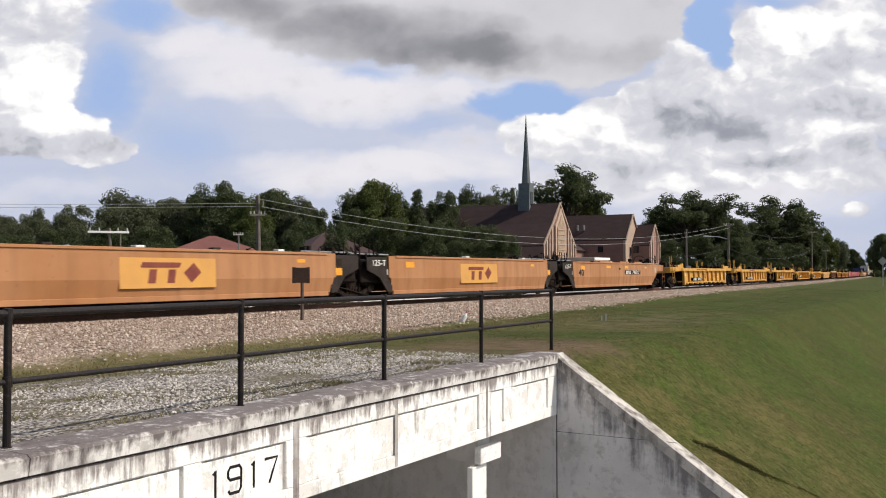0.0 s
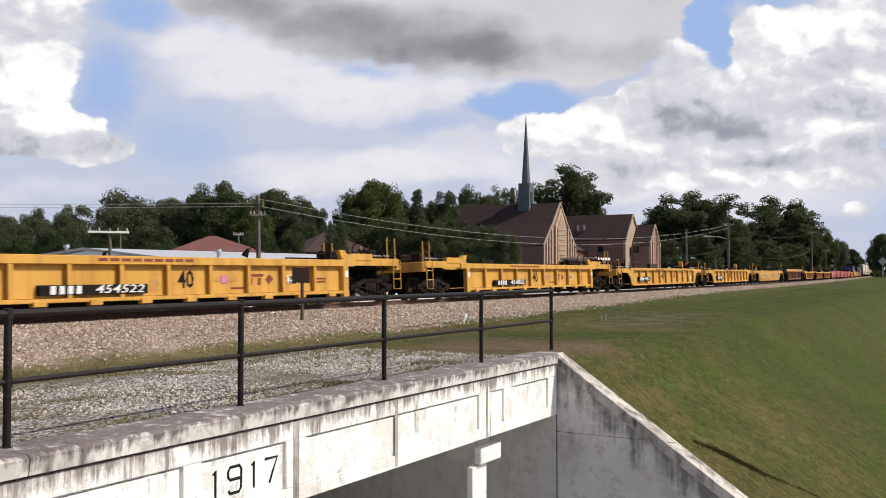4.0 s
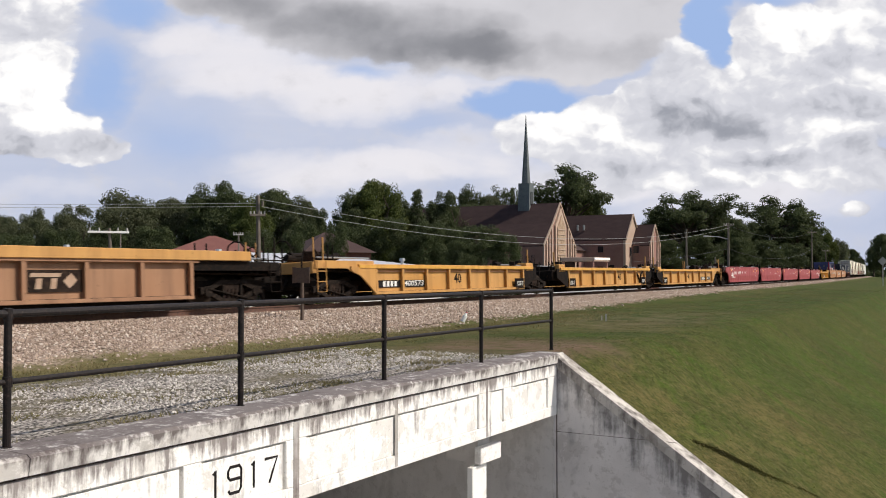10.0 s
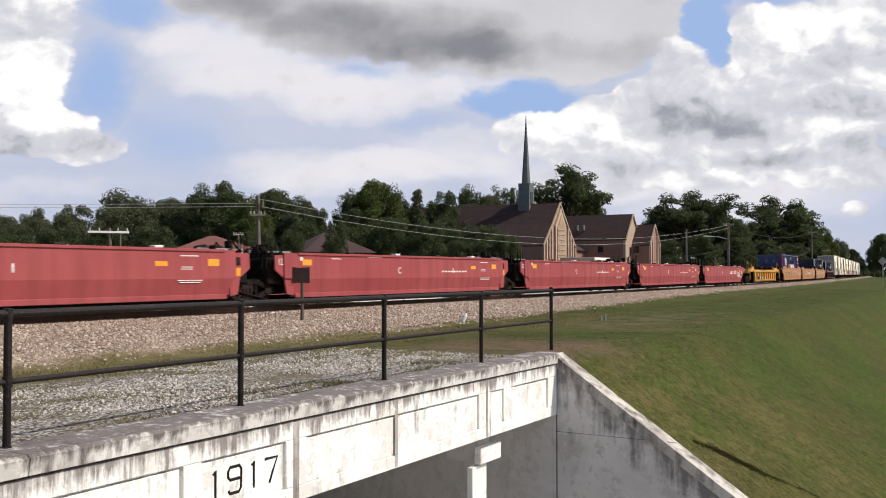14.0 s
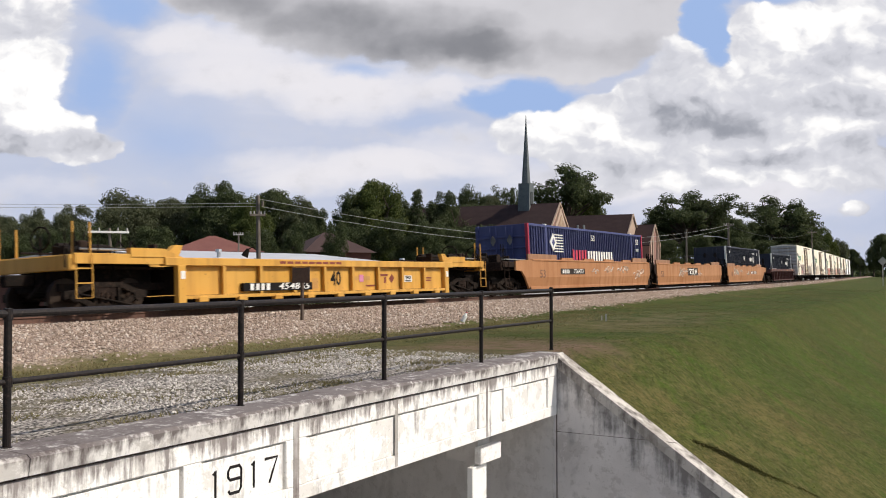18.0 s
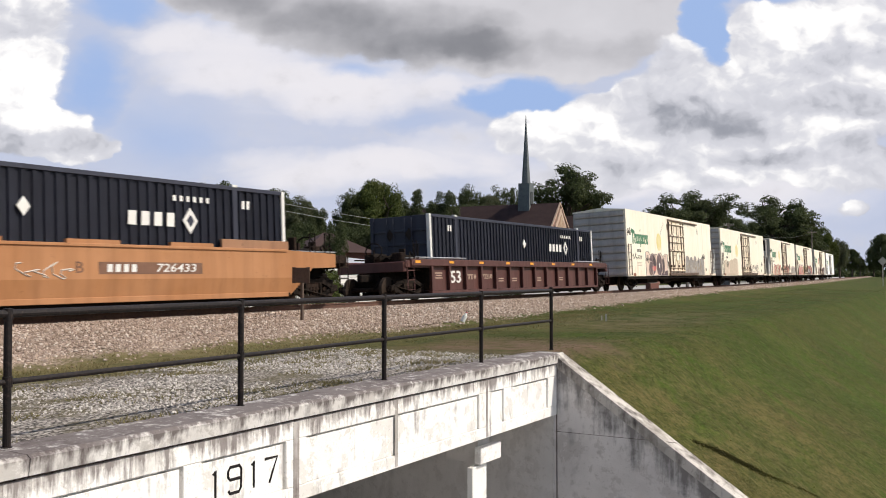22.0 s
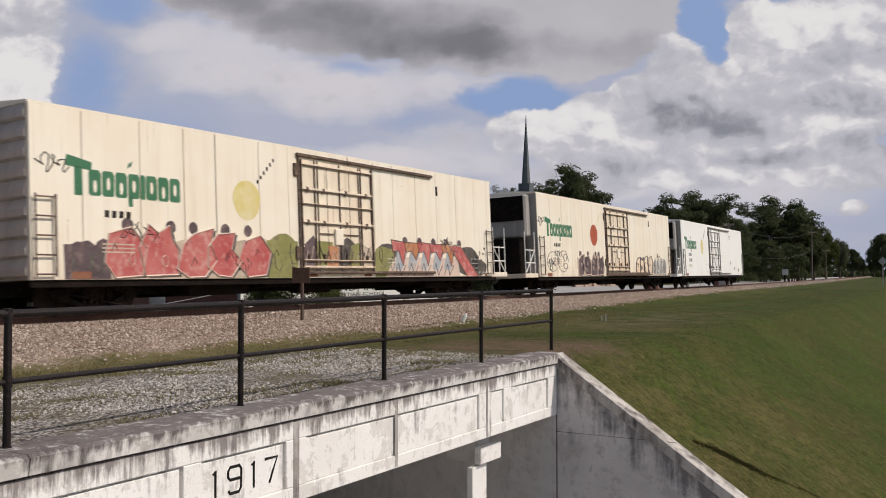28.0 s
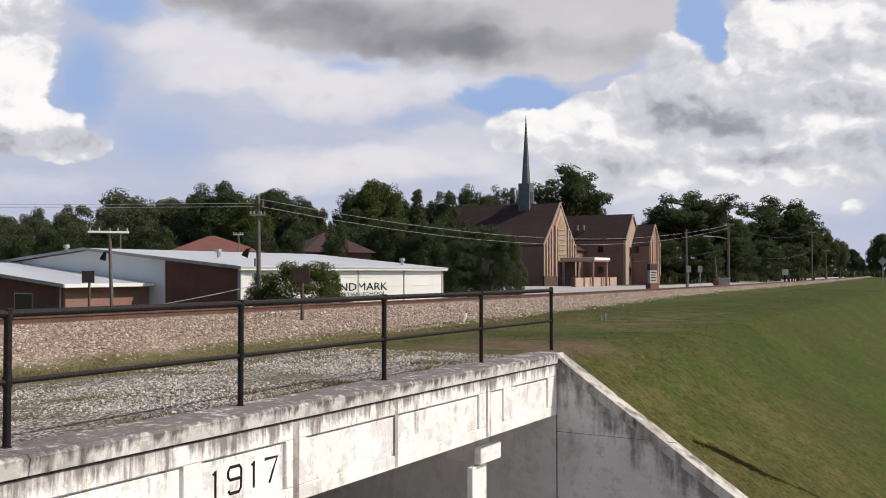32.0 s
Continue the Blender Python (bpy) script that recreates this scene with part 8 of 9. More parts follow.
        for q in range(n):
            cx, cz = x0 + w * (q + 0.5), z0 + h * rng.uniform(0.45, 0.6)
            k = part("spray_tag", tube([(p[0], y - 0.004, p[1]) for p in oval(cx, cz, w * 0.5, h * rng.uniform(0.3, 0.45), 11)], 0.014, 4), edge, c, "spray-painted outline drawing")
            for m in range(3):
                closed_line(k, oval(cx + rng.uniform(-0.3, 0.3) * w, cz + rng.uniform(-0.3, 0.3) * h, w * rng.uniform(0.12, 0.25), h * rng.uniform(0.1, 0.22), 9), 0.012, y - 0.004, edge, "graffiti_line")


M_TAGRED = mottled("spray_red", (0.46, 0.075, 0.075), (0.56, 0.17, 0.15), (0.62, 0.34, 0.30), 1.2, 5, 0.7, bump=0)
M_TAGBLACK = mottled("spray_black", (0.06, 0.05, 0.045), (0.12, 0.10, 0.09), (0.2, 0.17, 0.14), 1.2, 6, 0.7, bump=0)
M_TAGGREY = mottled("spray_grey", (0.22, 0.20, 0.19), (0.34, 0.31, 0.29), (0.48, 0.44, 0.38), 1.4, 6, 0.7, bump=0)
M_TAGFADE = mottled("faded_spray_brown", (0.48, 0.385, 0.29), (0.58, 0.48, 0.37), (0.70, 0.60, 0.48), 1.4, 6, 0.7, bump=0)
M_TAGPALE = mottled("spray_pale_pink", (0.66, 0.50, 0.42), (0.74, 0.60, 0.50), None, 1.2, 5, 0.7, bump=0)
M_DOORPALE = boxcar_paint("stained_door_paint", (0.90, 0.80, 0.64), (0.84, 0.68, 0.50), (0.50, 0.34, 0.22), (0.22, 0.11, 0.06), 0.8)
M_TAGPLUM = mottled("spray_plum_black", (0.065, 0.045, 0.05), (0.13, 0.09, 0.095), (0.25, 0.17, 0.16), 1.2, 5, 0.7, bump=0)
M_TAGOLIVE = mottled("spray_olive", (0.24, 0.24, 0.07), (0.32, 0.30, 0.12), (0.16, 0.14, 0.08), 1.2, 5, 0.7, bump=0)
# rusty door gear, and the shadow strips painted under its bars
M_BARRUSTSHADE = mottled("rust_and_shadow_bar_paint", (0.060, 0.036, 0.028), (0.13, 0.082, 0.060), (0.30, 0.22, 0.16), 2.5, 9, 0.8, bump=0)
# clean car's bar colour, darkened to hold the bars' shade
M_BARPALE = mottled("shaded_bar_paint", (0.13, 0.12, 0.11), (0.26, 0.24, 0.22), None, 2.5, 9, 0.7, bump=0)
M_RUSTPLATE = mottled("rusty_plate", (0.22, 0.08, 0.045), (0.30, 0.13, 0.07), None, 3, 12, 0.8, bump=0)
M_TAGBLUE = mottled("spray_pale_blue", (0.30, 0.36, 0.44), (0.55, 0.54, 0.52), (0.42, 0.30, 0.28), 1.4, 4, 0.7, bump=0)
M_TAGORANGE = mottled("spray_orange", (0.50, 0.20, 0.08), (0.56, 0.30, 0.16), (0.35, 0.12, 0.1), 1.2, 5, 0.7, bump=0)


def logo_word(c, x, z, w, h, y, paint):
    """Green logo as plain shapes: a tall capped stem and a run of round-topped blocks, with a leaf."""
    k = part("logo_mark", prism([(x, z + h * 0.72), (x + w * 0.21, z + h * 0.64), (x + w * 0.21, z + h * 0.86), (x + w * 0.02, z + h)], y - 0.004, y, "y"), M_INKGREEN, c, "green logo shape")
    part("logo_stem", prism([(x + w * 0.075, z - h * 0.02), (x + w * 0.135, z - h * 0.02), (x + w * 0.135, z + h * 0.7), (x + w * 0.075, z + h * 0.72)], y - 0.004, y, "y"), M_INKGREEN, k)
    ww = w * 0.80 / 7.45
    for i in range(8):
        x0 = x + w * 0.185 + ww * (i - (0.55 if i > 4 else 0.0))
        thin = i == 4
        wid = ww * (0.40 if thin else 0.92)
        hh = h * 0.67
        zb = z - (h * 0.22 if i == 3 else 0.0)
        if i == 3:
            part("logo_block", box(x0, x0 + wid * 0.38, y - 0.004, y, zb, z + 0.05), M_INKGREEN, k)
        pts = [(x0, z + hh * 0.08), (x0 + wid * 0.15, z), (x0 + wid * 0.88, z), (x0 + wid, z + hh * 0.1), (x0 + wid, z + hh * 0.86), (x0 + wid * 0.82, z + hh), (x0 + wid * 0.12, z + hh), (x0, z + hh * 0.9)]
        part("logo_block", prism(pts, y - 0.004, y, "y"), M_INKGREEN, k)
        if not thin:
            part("logo_counter", prism([(x0 + wid * 0.5 + wid * 0.15 * math.cos(t * math.pi / 4), z + hh * (0.5 if i % 2 else 0.36) + hh * 0.26 * math.sin(t * math.pi / 4)) for t in range(8)], y - 0.006, y - 0.0041, "y"), paint, k)
    part("leaf", prism([(x + w * 0.50, z + h * 0.80), (x + w * 0.535, z + h * 0.88), (x + w * 0.55, z + h * 1.02), (x + w * 0.515, z + h * 0.95)], y - 0.004, y, "y"), M_INKGREEN, k)


def reefer(l, r, platform, num, fruit, tags, paint, fresh=False, dd=0.0):
    """Refrigerated boxcar. platform: 'l' or 'r', the end that carries the cooling unit and the railed platform."""
    mid = (l + r) / 2
    c = thing("boxcar", ("clean white" if fresh else "cream-white dirty") + " refrigerated boxcar with " + ("a plain lower side" if fresh else "graffiti along its lower side"), "boxcar", group="boxcars of the train")
    c["mid"] = mid
    h = (r - l) / 2
    y, ys = -1.55, -1.52
    top, sill = 4.56, 0.78
    part("roof", prism([(-1.55, top - 0.06), (-1.55, top), (0, top + 0.14), (1.55, top), (1.55, top - 0.06)], -h - 0.06, h + 0.06), paint, c)
    # side sheets with narrow seams, one by one
    n = 15
    random.seed(int(l) + 5)
    cuts = [-h] + [-h + 2 * h * (i + random.uniform(-0.12, 0.12)) / n for i in range(1, n)] + [h]
    for i in range(n):
        gap = 0.0015 if fresh else random.choice((0.003, 0.006, 0.010, 0.016))
        x0, x1 = cuts[i], cuts[i + 1]
        part("side_sheet", box(x0 + gap, x1 - gap, ys - 0.03, ys, sill, top - 0.06, bevel=0.006), paint, c)
    part("body", box(-h, h, ys + 0.002, 1.55, sill + 0.02, top - 0.06), M_GREYEND, c)
    part("side_sill", box(-h, h, -1.50, -1.38, sill - 0.16, sill, bevel=0.01), M_DARK, c)
    part("underframe", box(-h + 0.4, h - 0.4, -0.55, 0.55, 0.45, sill), M_DARK, c)
    for x in (-2.2, 1.2, 4.5):
        part("underframe_beam", box(x - 0.6, x + 0.6, -1.3, 1.3, 0.55, sill), M_DARK, c)
    for x0, x1 in ((-5.6, -3.4), (5.6, 7.0)):
        part("equipment_box", box(x0, x1, -1.25, 1.0, 0.38, sill - 0.02, bevel=0.03), M_DARK, c)
    part("air_tank", rod((-1.2, -0.9, 0.55), (0.4, -0.9, 0.55), 0.2, seg=12), M_DARK, c)
    # plug door with its bars and rails
    d0, d1, dt, db = -1.6 + dd, 2.0 + dd, 4.22, 1.0
    door_tag = None if num else M_TAGOLIVE if platform == 'r' else M_TAGRED
    door = part("plug_door", box(d0, d1, y - 0.04, y + 0.02, db, dt, bevel=0.01), paint if fresh else M_DOORPALE, c, "plug door with locking bars")
    steel = M_BARPALE if fresh else M_BARRUSTSHADE
    for q, rr in ((0.05, 0.03), (0.66, 0.02), (0.80, 0.018), (1.85, 0.020), (2.82, 0.018), (2.94, 0.024), (3.52, 0.034)):
        part("locking_bar", rod((d0 + q, y - 0.07, db - 0.02), (d0 + q, y - 0.07, dt), rr, seg=6), steel, door)
    for z, hz in ((db + 0.10, 0.03), (db + 0.30, 0.012), (2.42, 0.03), (2.95, 0.010), (3.38, 0.03), (dt - 0.12, 0.025)):
        bar = part("cross_bar", box(d0 + 0.03, d1 - 0.03, y - 0.09, y - 0.04, z - hz, z + hz, bevel=0.006), paint if fresh else M_DOORPALE, door)
        # dark strip below the bar draws its shadow line, rust-toned on dirty cars
        part("bar_shadow", box(d0 + 0.03, d1 - 0.03, y - 0.085, y - 0.04, z - hz - 0.034, z - hz - 0.001), steel, bar)
    for x0, x1, z0, z1 in ((d0 - 0.045, d0 - 0.005, db - 0.06, dt + 0.08), (d1 + 0.005, d1 + 0.03, db - 0.06, dt + 0.05), (d0 + 1.26, d0 + 1.275, db + 0.2, dt - 0.15), (d0 + 2.36, d0 + 2.375, db + 0.2, dt - 0.15)):
        part("door_seal", box(x0, x1, y - 0.05, y, z0, z1), steel, door, "dark rubber seal beside the door")
    for q in (0.30, 1.05, 2.15, 3.2):
        for z in (db + 0.42, 2.42, 3.38):
            part("bar_keeper", box(d0 + q - 0.05, d0 + q + 0.05, y - 0.105, y - 0.04, z - 0.09, z + 0.05, bevel=0.01), steel, door)
    for x0, x1 in ((d0 + 0.85, d0 + 1.5), (d0 + 2.0, d0 + 2.75)):
        part("cross_bar", box(x0, x1, y - 0.07, y - 0.04, 2.06, 2.10), steel, door)
    if door_tag:
        tints = (M_TAGPLUM, door_tag, M_TAGORANGE, M_TAGBLACK, door_tag, M_TAGFADE)
        for k, tint in enumerate(tints):
            x0, x1 = d0 + 0.05 + 0.55 * k, min(d1 - 0.05, d0 + 0.95 + 0.55 * k)
            f = part("graffiti_fill", prism([(x0, db + 0.02), (x1, db + 0.02), (x1 - 0.04, 1.62 + 0.22 * (k % 2)), (x0 + 0.5, 2.02 - 0.16 * (k % 3)), (x0 + 0.1, 1.75 + 0.1 * (k % 2))], y - 0.044 - 0.0012 * k, y - 0.0401, "y"), tint, door, "spray paint across the door foot")
            part("graffiti_line", tube([(x0 + 0.1 + 0.13 * q, y - 0.052, 1.15 + 0.55 * ((q * 3 + k) % 5) / 4) for q in range(6)], 0.018, 4), M_TAGBLACK if k % 2 else M_TAGPALE, f)
    part("lock_gear", box(d0 + 1.55, d0 + 1.95, y - 0.11, y - 0.04, 1.75, 2.25, bevel=0.02), paint, door)
    part("door_rail", box(d0 - 0.1, d1 + 3.7, y - 0.09, y, dt + 0.08, dt + 0.17, bevel=0.01), steel, c, "upper door rail")
    part("door_rail", box(d0 - 0.1, d1 + 3.7, y - 0.09, y, db - (0.11 if fresh or door_tag else 0.20), db - 0.03, bevel=0.01), steel, c, "lower door rail")
    for z in (1.5, 3.9):
        part("hinge_box", box(d0 - 0.22, d0 - 0.06, y - 0.06, y, z - 0.18, z + 0.18, bevel=0.01), steel, c)
    marks(c, [("vent_slot", d1 + 4.07, 3.86, 0.14, 0.34, M_INKK, y), ("vent_slot", d1 + 4.1, 1.75, 0.10, 0.26, M_BOGIE, y), ("amber_patch", -h + 1.2, 0.88, 0.5, 0.16, M_RUSTPLATE, y)])
    # corner ladders
    for x in (-h + 0.05, h - 0.55):
        ld = part("ladder", tube([(x, y - 0.07, 0.85), (x, y - 0.07, 2.6)], 0.022), steel, c)
        part("ladder_stile", tube([(x + 0.48, y - 0.07, 0.85), (x + 0.48, y - 0.07, 2.6)], 0.026), steel, ld)
        for k in range(5):
            part("rung", rod((x, y - 0.07, 0.9 + 0.41 * k), (x + 0.48, y - 0.07, 0.9 + 0.41 * k), 0.018, seg=6), steel, ld)
    marks(c, [("rust_plate", d0 + 0.5, 0.86, 0.5, 0.10, M_RUSTPLATE, y), ("rust_plate", d1 - 0.3, 0.86, 0.4, 0.10, M_RUSTPLATE, y), ("test_plate", h - 1.9, 1.2, 0.24, 0.24, M_BOGIE, y), ("rust_plate", h - 0.6, 0.86, 0.2, 0.12, M_RUSTPLATE, y)])
    # ends
    for side in (-1, 1):
        x = side * h
        cold = (platform == "l") == (side < 0)
        if cold:
            e = x + side * 1.35
            p = part("end_platform", box(min(x, e), max(x, e), -1.5, 1.5, sill - 0.02, sill + 0.16, bevel=0.01), paint, c, "white end platform")
            part("cooling_unit", box(min(x, x + side * 0.55), max(x, x + side * 0.55), -1.25, 1.25, 2.55, 4.45, bevel=0.08), M_GREYEND, c, "grey cooling unit")
            part("grille", box(min(x + side * 0.56, x + side * 0.60), max(x + side * 0.56, x + side * 0.60), -1.15, 1.15, 3.3, 4.38), M_DARK, c, "black fan grille")
            part("machinery", box(min(x, x + side * 0.7), max(x, x + side * 0.7), -1.0, 1.0, sill + 0.16, 2.5, bevel=0.05), M_DARK, c)
            for yy in (-1.47, 1.47):
                for dx in (0.25, 0.75, 1.25):
                    part("rail_post", rod((x + side * dx, yy, sill + 0.1), (x + side * dx, yy, 2.75 if dx != 0.75 else 2.0), 0.03, seg=6), M_INKW, p)
                part("handrail", tube([(x + side * 0.25, yy, 1.95), (x + side * 1.25, yy, 1.95)], 0.03), M_INKW, p)
                part("handrail", tube([(x + side * 0.25, yy, 1.4), (x + side * 1.25, yy, 1.4)], 0.03), M_INKW, p)
                part("brace", tube([(x + side * 0.25, yy, 1.95), (x + side * 1.2, yy, sill + 0.2)], 0.03), M_INKW, p)
            coupler(c, e, side)
        else:
            for k in range(9):
                z = sill + 0.08 + 0.415 * k
                part("end_rib", prism([(x, z), (x + side * 0.085, z + 0.03), (x + side * 0.09, z + 0.16), (x + side * 0.02, z + 0.36), (x, z + 0.38)], -1.45, 1.45, "y"), M_ENDPALE, c)
            part("corner_post", box(x - 0.02 if side > 0 else x - 0.03, x + 0.03 if side > 0 else x + 0.02, -1.552, -1.45, sill, top - 0.06), paint, c)
            coupler(c, x, side)
        bogie(c, x - side * 1.9, 1.8)
    # markings
    logo_word(c, -h + 0.80, 2.65, 3.35, 0.86, y, paint)
    fr = {"lemon": M_LEMON, "red": M_FRUIT}[fruit]
    fx = -3.75 + dd + (0.45 if fruit == "red" else 0.0)
    part("fruit_print", prism([(fx + (0.40 if fresh else 0.54) * math.cos(t * math.pi / 10) * (1.0 if math.sin(t * math.pi / 10) > 0 else 0.93), 2.87 + 0.54 * math.sin(t * math.pi / 10)) for t in range(20)], y - 0.004, y, "y"), fr, c,
         "yellow fruit print" if fruit == "lemon" else "red fruit print")
    for k in range(6):
        part("straw_print", box(fx + 0.40 + 0.13 * k, fx + 0.47 + 0.13 * k, y - 0.004, y, 3.36 + 0.13 * k, 3.46 + 0.13 * k), M_LEMON if fruit == "red" else M_GREYPLATE, c)
    logo_bars(c, -h + 2.2, 2.26, 0.8, 0.16, M_GREYPLATE, y, 4)
    if num == "3257":
        part("number_patch", box(-h + 1.75, -h + 2.75, y - 0.004, y, 1.70, 2.02), M_WHITE, c, "clean white patch behind the number")
    if num:
        number(c, num, -h + 2.25, 1.86, 0.24, M_GREYPLATE, y - 0.004, 0.8)
    for k in range(3):
        marks(c, [("stencil_bar", -h + 2.2, 1.58 - 0.09 * k, 0.9, 0.035, M_TAGFADE, y)])
    if fresh:
        marks(c, [("stencil_frame", -3.2, 1.62, 0.9, 0.02, M_TAGGREY, y), ("stencil_frame", -3.2, 1.05, 0.9, 0.02, M_TAGGREY, y), ("label_plate", -1.0, 1.3, 0.3, 0.14, M_TAGGREY, y), ("label_plate", 6.9, 1.35, 0.25, 0.2, M_GREYPLATE, y)])
        return ready(c)
    for kind, x0, x1, z0, z1, fill, edge, seed, k in tags:
        mural(c, kind, x0, x1, z0, z1, fill, edge, y, seed, k)
    random.seed(int(l))
    for k in range(6):
        scrawl(c, random.uniform(-h + 0.35, -h + 0.6) if k == 0 else random.uniform(-h + 1, h - 1), random.uniform(1.1, 2.1) if k else 3.3, random.uniform(0.5, 0.9), 0.5, M_TAGBLACK, y)
    return ready(c)


orange_unit(7.3, 19.65, 7.1, 19.85, True, True, "logo")
orange_unit(22.9, 35.3, 22.7, 35.5, True, True, "logo")
orange_unit(38.75, 51.4, 38.55, 53.6, True, False, "number")
yellow_short(58.8, 71.6, "454597")
yellow_short(79.0, 91.6, "454522")
yellow_short(99.3, 112.2, "454865")
yellow_long(118.85, 132.6, "449817")
yellow_long(138.95, 152.6, "449816")
yellow_smooth(159.4, 172.4, 157.6, 174.3)
brown_rib(180.2, 192.5)
mustard_unit(200.3, 211.4, False, True, "400573")
mustard_unit(216.3, 228.3, True, True)
mustard_unit(232.0, 245.5, True, False, "400673")
maroon_unit(252.0, 265.3, 250.5, 265.5, False, True, "B", "l")
maroon_unit(267.8, 280.7, 267.4, 280.9, True, True, "C")
maroon_unit(283.4, 296.4, 283.0, 296.6, True, True, "D")
maroon_unit(299.2, 312.4, 298.8, 312.6, True, True, "E")
maroon_unit(315.0, 328.3, 314.6, 329.9, True, False, "A", "r")
yellow_short(335.25, 347.95, "454865")
tall_orange_unit(355.2, 372.1, 353.7, 372.3, False, True, "first")
tall_orange_unit(374.0, 391.6, 373.8, 391.8, True, True, "mid")
tall_orange_unit(394.7, 411.1, 394.2, 413.1, True, False, "last")
oxide_well(418.65, 435.1)
corrugated_container(355.5, 371.7, 0.27, M_BLUE, "blue corrugated shipping container with red corner posts, in a well car", M_REDEDGE, "stripes")
corrugated_container(394.95, 411.1, 0.33, M_NAVY, "navy corrugated shipping container with white corner posts, in a well car", M_INKW, "diamond")
corrugated_container(418.95, 435.05, 0.21, M_NAVY, "navy corrugated shipping container with white corner posts, in a well car", M_INKW, "diamond")
reefer(439.8, 460.0, "r", "3319", "lemon", [("blobs", -6.7, -2.0, 0.80, 2.28, M_TAGPLUM, M_TAGPALE, 3, 4), ("cloud", 2.45, 7.7, 0.80, 2.1, M_TAGGREY, M_TAGFADE, 4, 5)], M_WHITE)
reefer(463.5, 483.8, "r", "3257", "lemon", [("fade", -9.0, -3.6, 0.82, 2.25, M_TAGFADE, M_TAGPALE, 5, 5), ("lines", 2.5, 6.6, 0.82, 1.75, M_TAGFADE, M_TAGGREY, 6, 4)], M_WHITE)
reefer(488.15, 508.7, "l", "", "lemon", [("blocks", -8.5, -3.2, 0.80, 1.95, M_TAGFADE, M_TAGRED, 7, 5), ("blocks", 2.1, 3.7, 0.80, 2.0, M_TAGRED, M_TAGFADE, 17, 2), ("lines", 3.8, 5.3, 0.85, 1.9, M_TAGGREY, M_TAGBLACK, 18, 2), ("blocks", 5.7, 9.5, 0.82, 1.85, M_TAGGREY, M_TAGPALE, 8, 4)], M_WHITE)
reefer(510.7, 531.05, "r", "", "lemon", [("fade", -9.4, -8.2, 0.79, 1.75, M_TAGPLUM, M_TAGBLACK, 9, 1), ("blocks", -8.4, -3.1, 0.79, 2.15, M_TAGRED, M_TAGPALE, 10, 5), ("cloud", -3.0, -1.7, 0.79, 2.0, M_TAGOLIVE, M_TAGBLACK, 11, 1),
                                             ("cloud", 2.1, 3.2, 0.79, 1.85, M_TAGOLIVE, M_TAGBLACK, 21, 1), ("shards", 2.05, 9.7, 0.79, 2.12, M_TAGRED, M_TAGBLACK, 12, 5)], M_WHITE)
reefer(535.5, 556.2, "l", "3351", "red", [("lines", -9.4, -6.9, 0.85, 2.1, M_TAGGREY, M_TAGBLACK, 16, 2), ("blocks", -5.7, -2.2, 0.80, 2.0, M_TAGPLUM, M_TAGPALE, 13, 4), ("hollow", 3.3, 6.3, 0.82, 1.95, M_DOORPALE, M_TAGPLUM, 14, 4), ("blocks", 6.6, 9.2, 0.82, 1.8, M_TAGGREY, M_INKW, 15, 4)], M_WHITE)
reefer(559.25, 579.85, "l", "3189", "lemon", [], M_FRESH, True, -0.75)
# ---- loose stone and grass ----
def scatter(name, label, category, places, shape, material):
    """Many small solid bits joined in one sheet of stuff: shape gives vertices and faces for each place."""
    verts, faces = [], []
    for p in places:
        v, f = shape(p)
        k = len(verts)
        verts += v
        faces += [tuple(i + k for i in q) for q in f]
    me = bpy.data.meshes.new(name)
    me.from_pydata(verts, [], faces)
    return tagged(part(name, me, material), label, category, kind="stuff")


def stone_material(name, a, b, c):
    n = Net(name)
    g = n.t.nodes.new("ShaderNodeNewGeometry")
    col = n.mix(g.outputs["Random Per Island"], a, b)
    r2 = n.math("FRACT", n.math("MULTIPLY", g.outputs["Random Per Island"], 7.31))
    col = n.mix(n.ramp(r2, [(0.72, 0), (0.95, 1)]), col, c)
    col = n.mix(n.math("MULTIPLY", n.noise(40, 3, 0.6, n.coords()), 0.4), col, a)
    n.colour(col)
    n.surface(0.9)
    return n.m


M_BALLAST = stone_material("ballast_stone", (0.20, 0.143, 0.108), (0.44, 0.342, 0.268), (0.62, 0.54, 0.465))
M_GRAVEL = stone_material("grey_gravel_stone", (0.26, 0.235, 0.21), (0.60, 0.555, 0.505), (0.70, 0.66, 0.61))
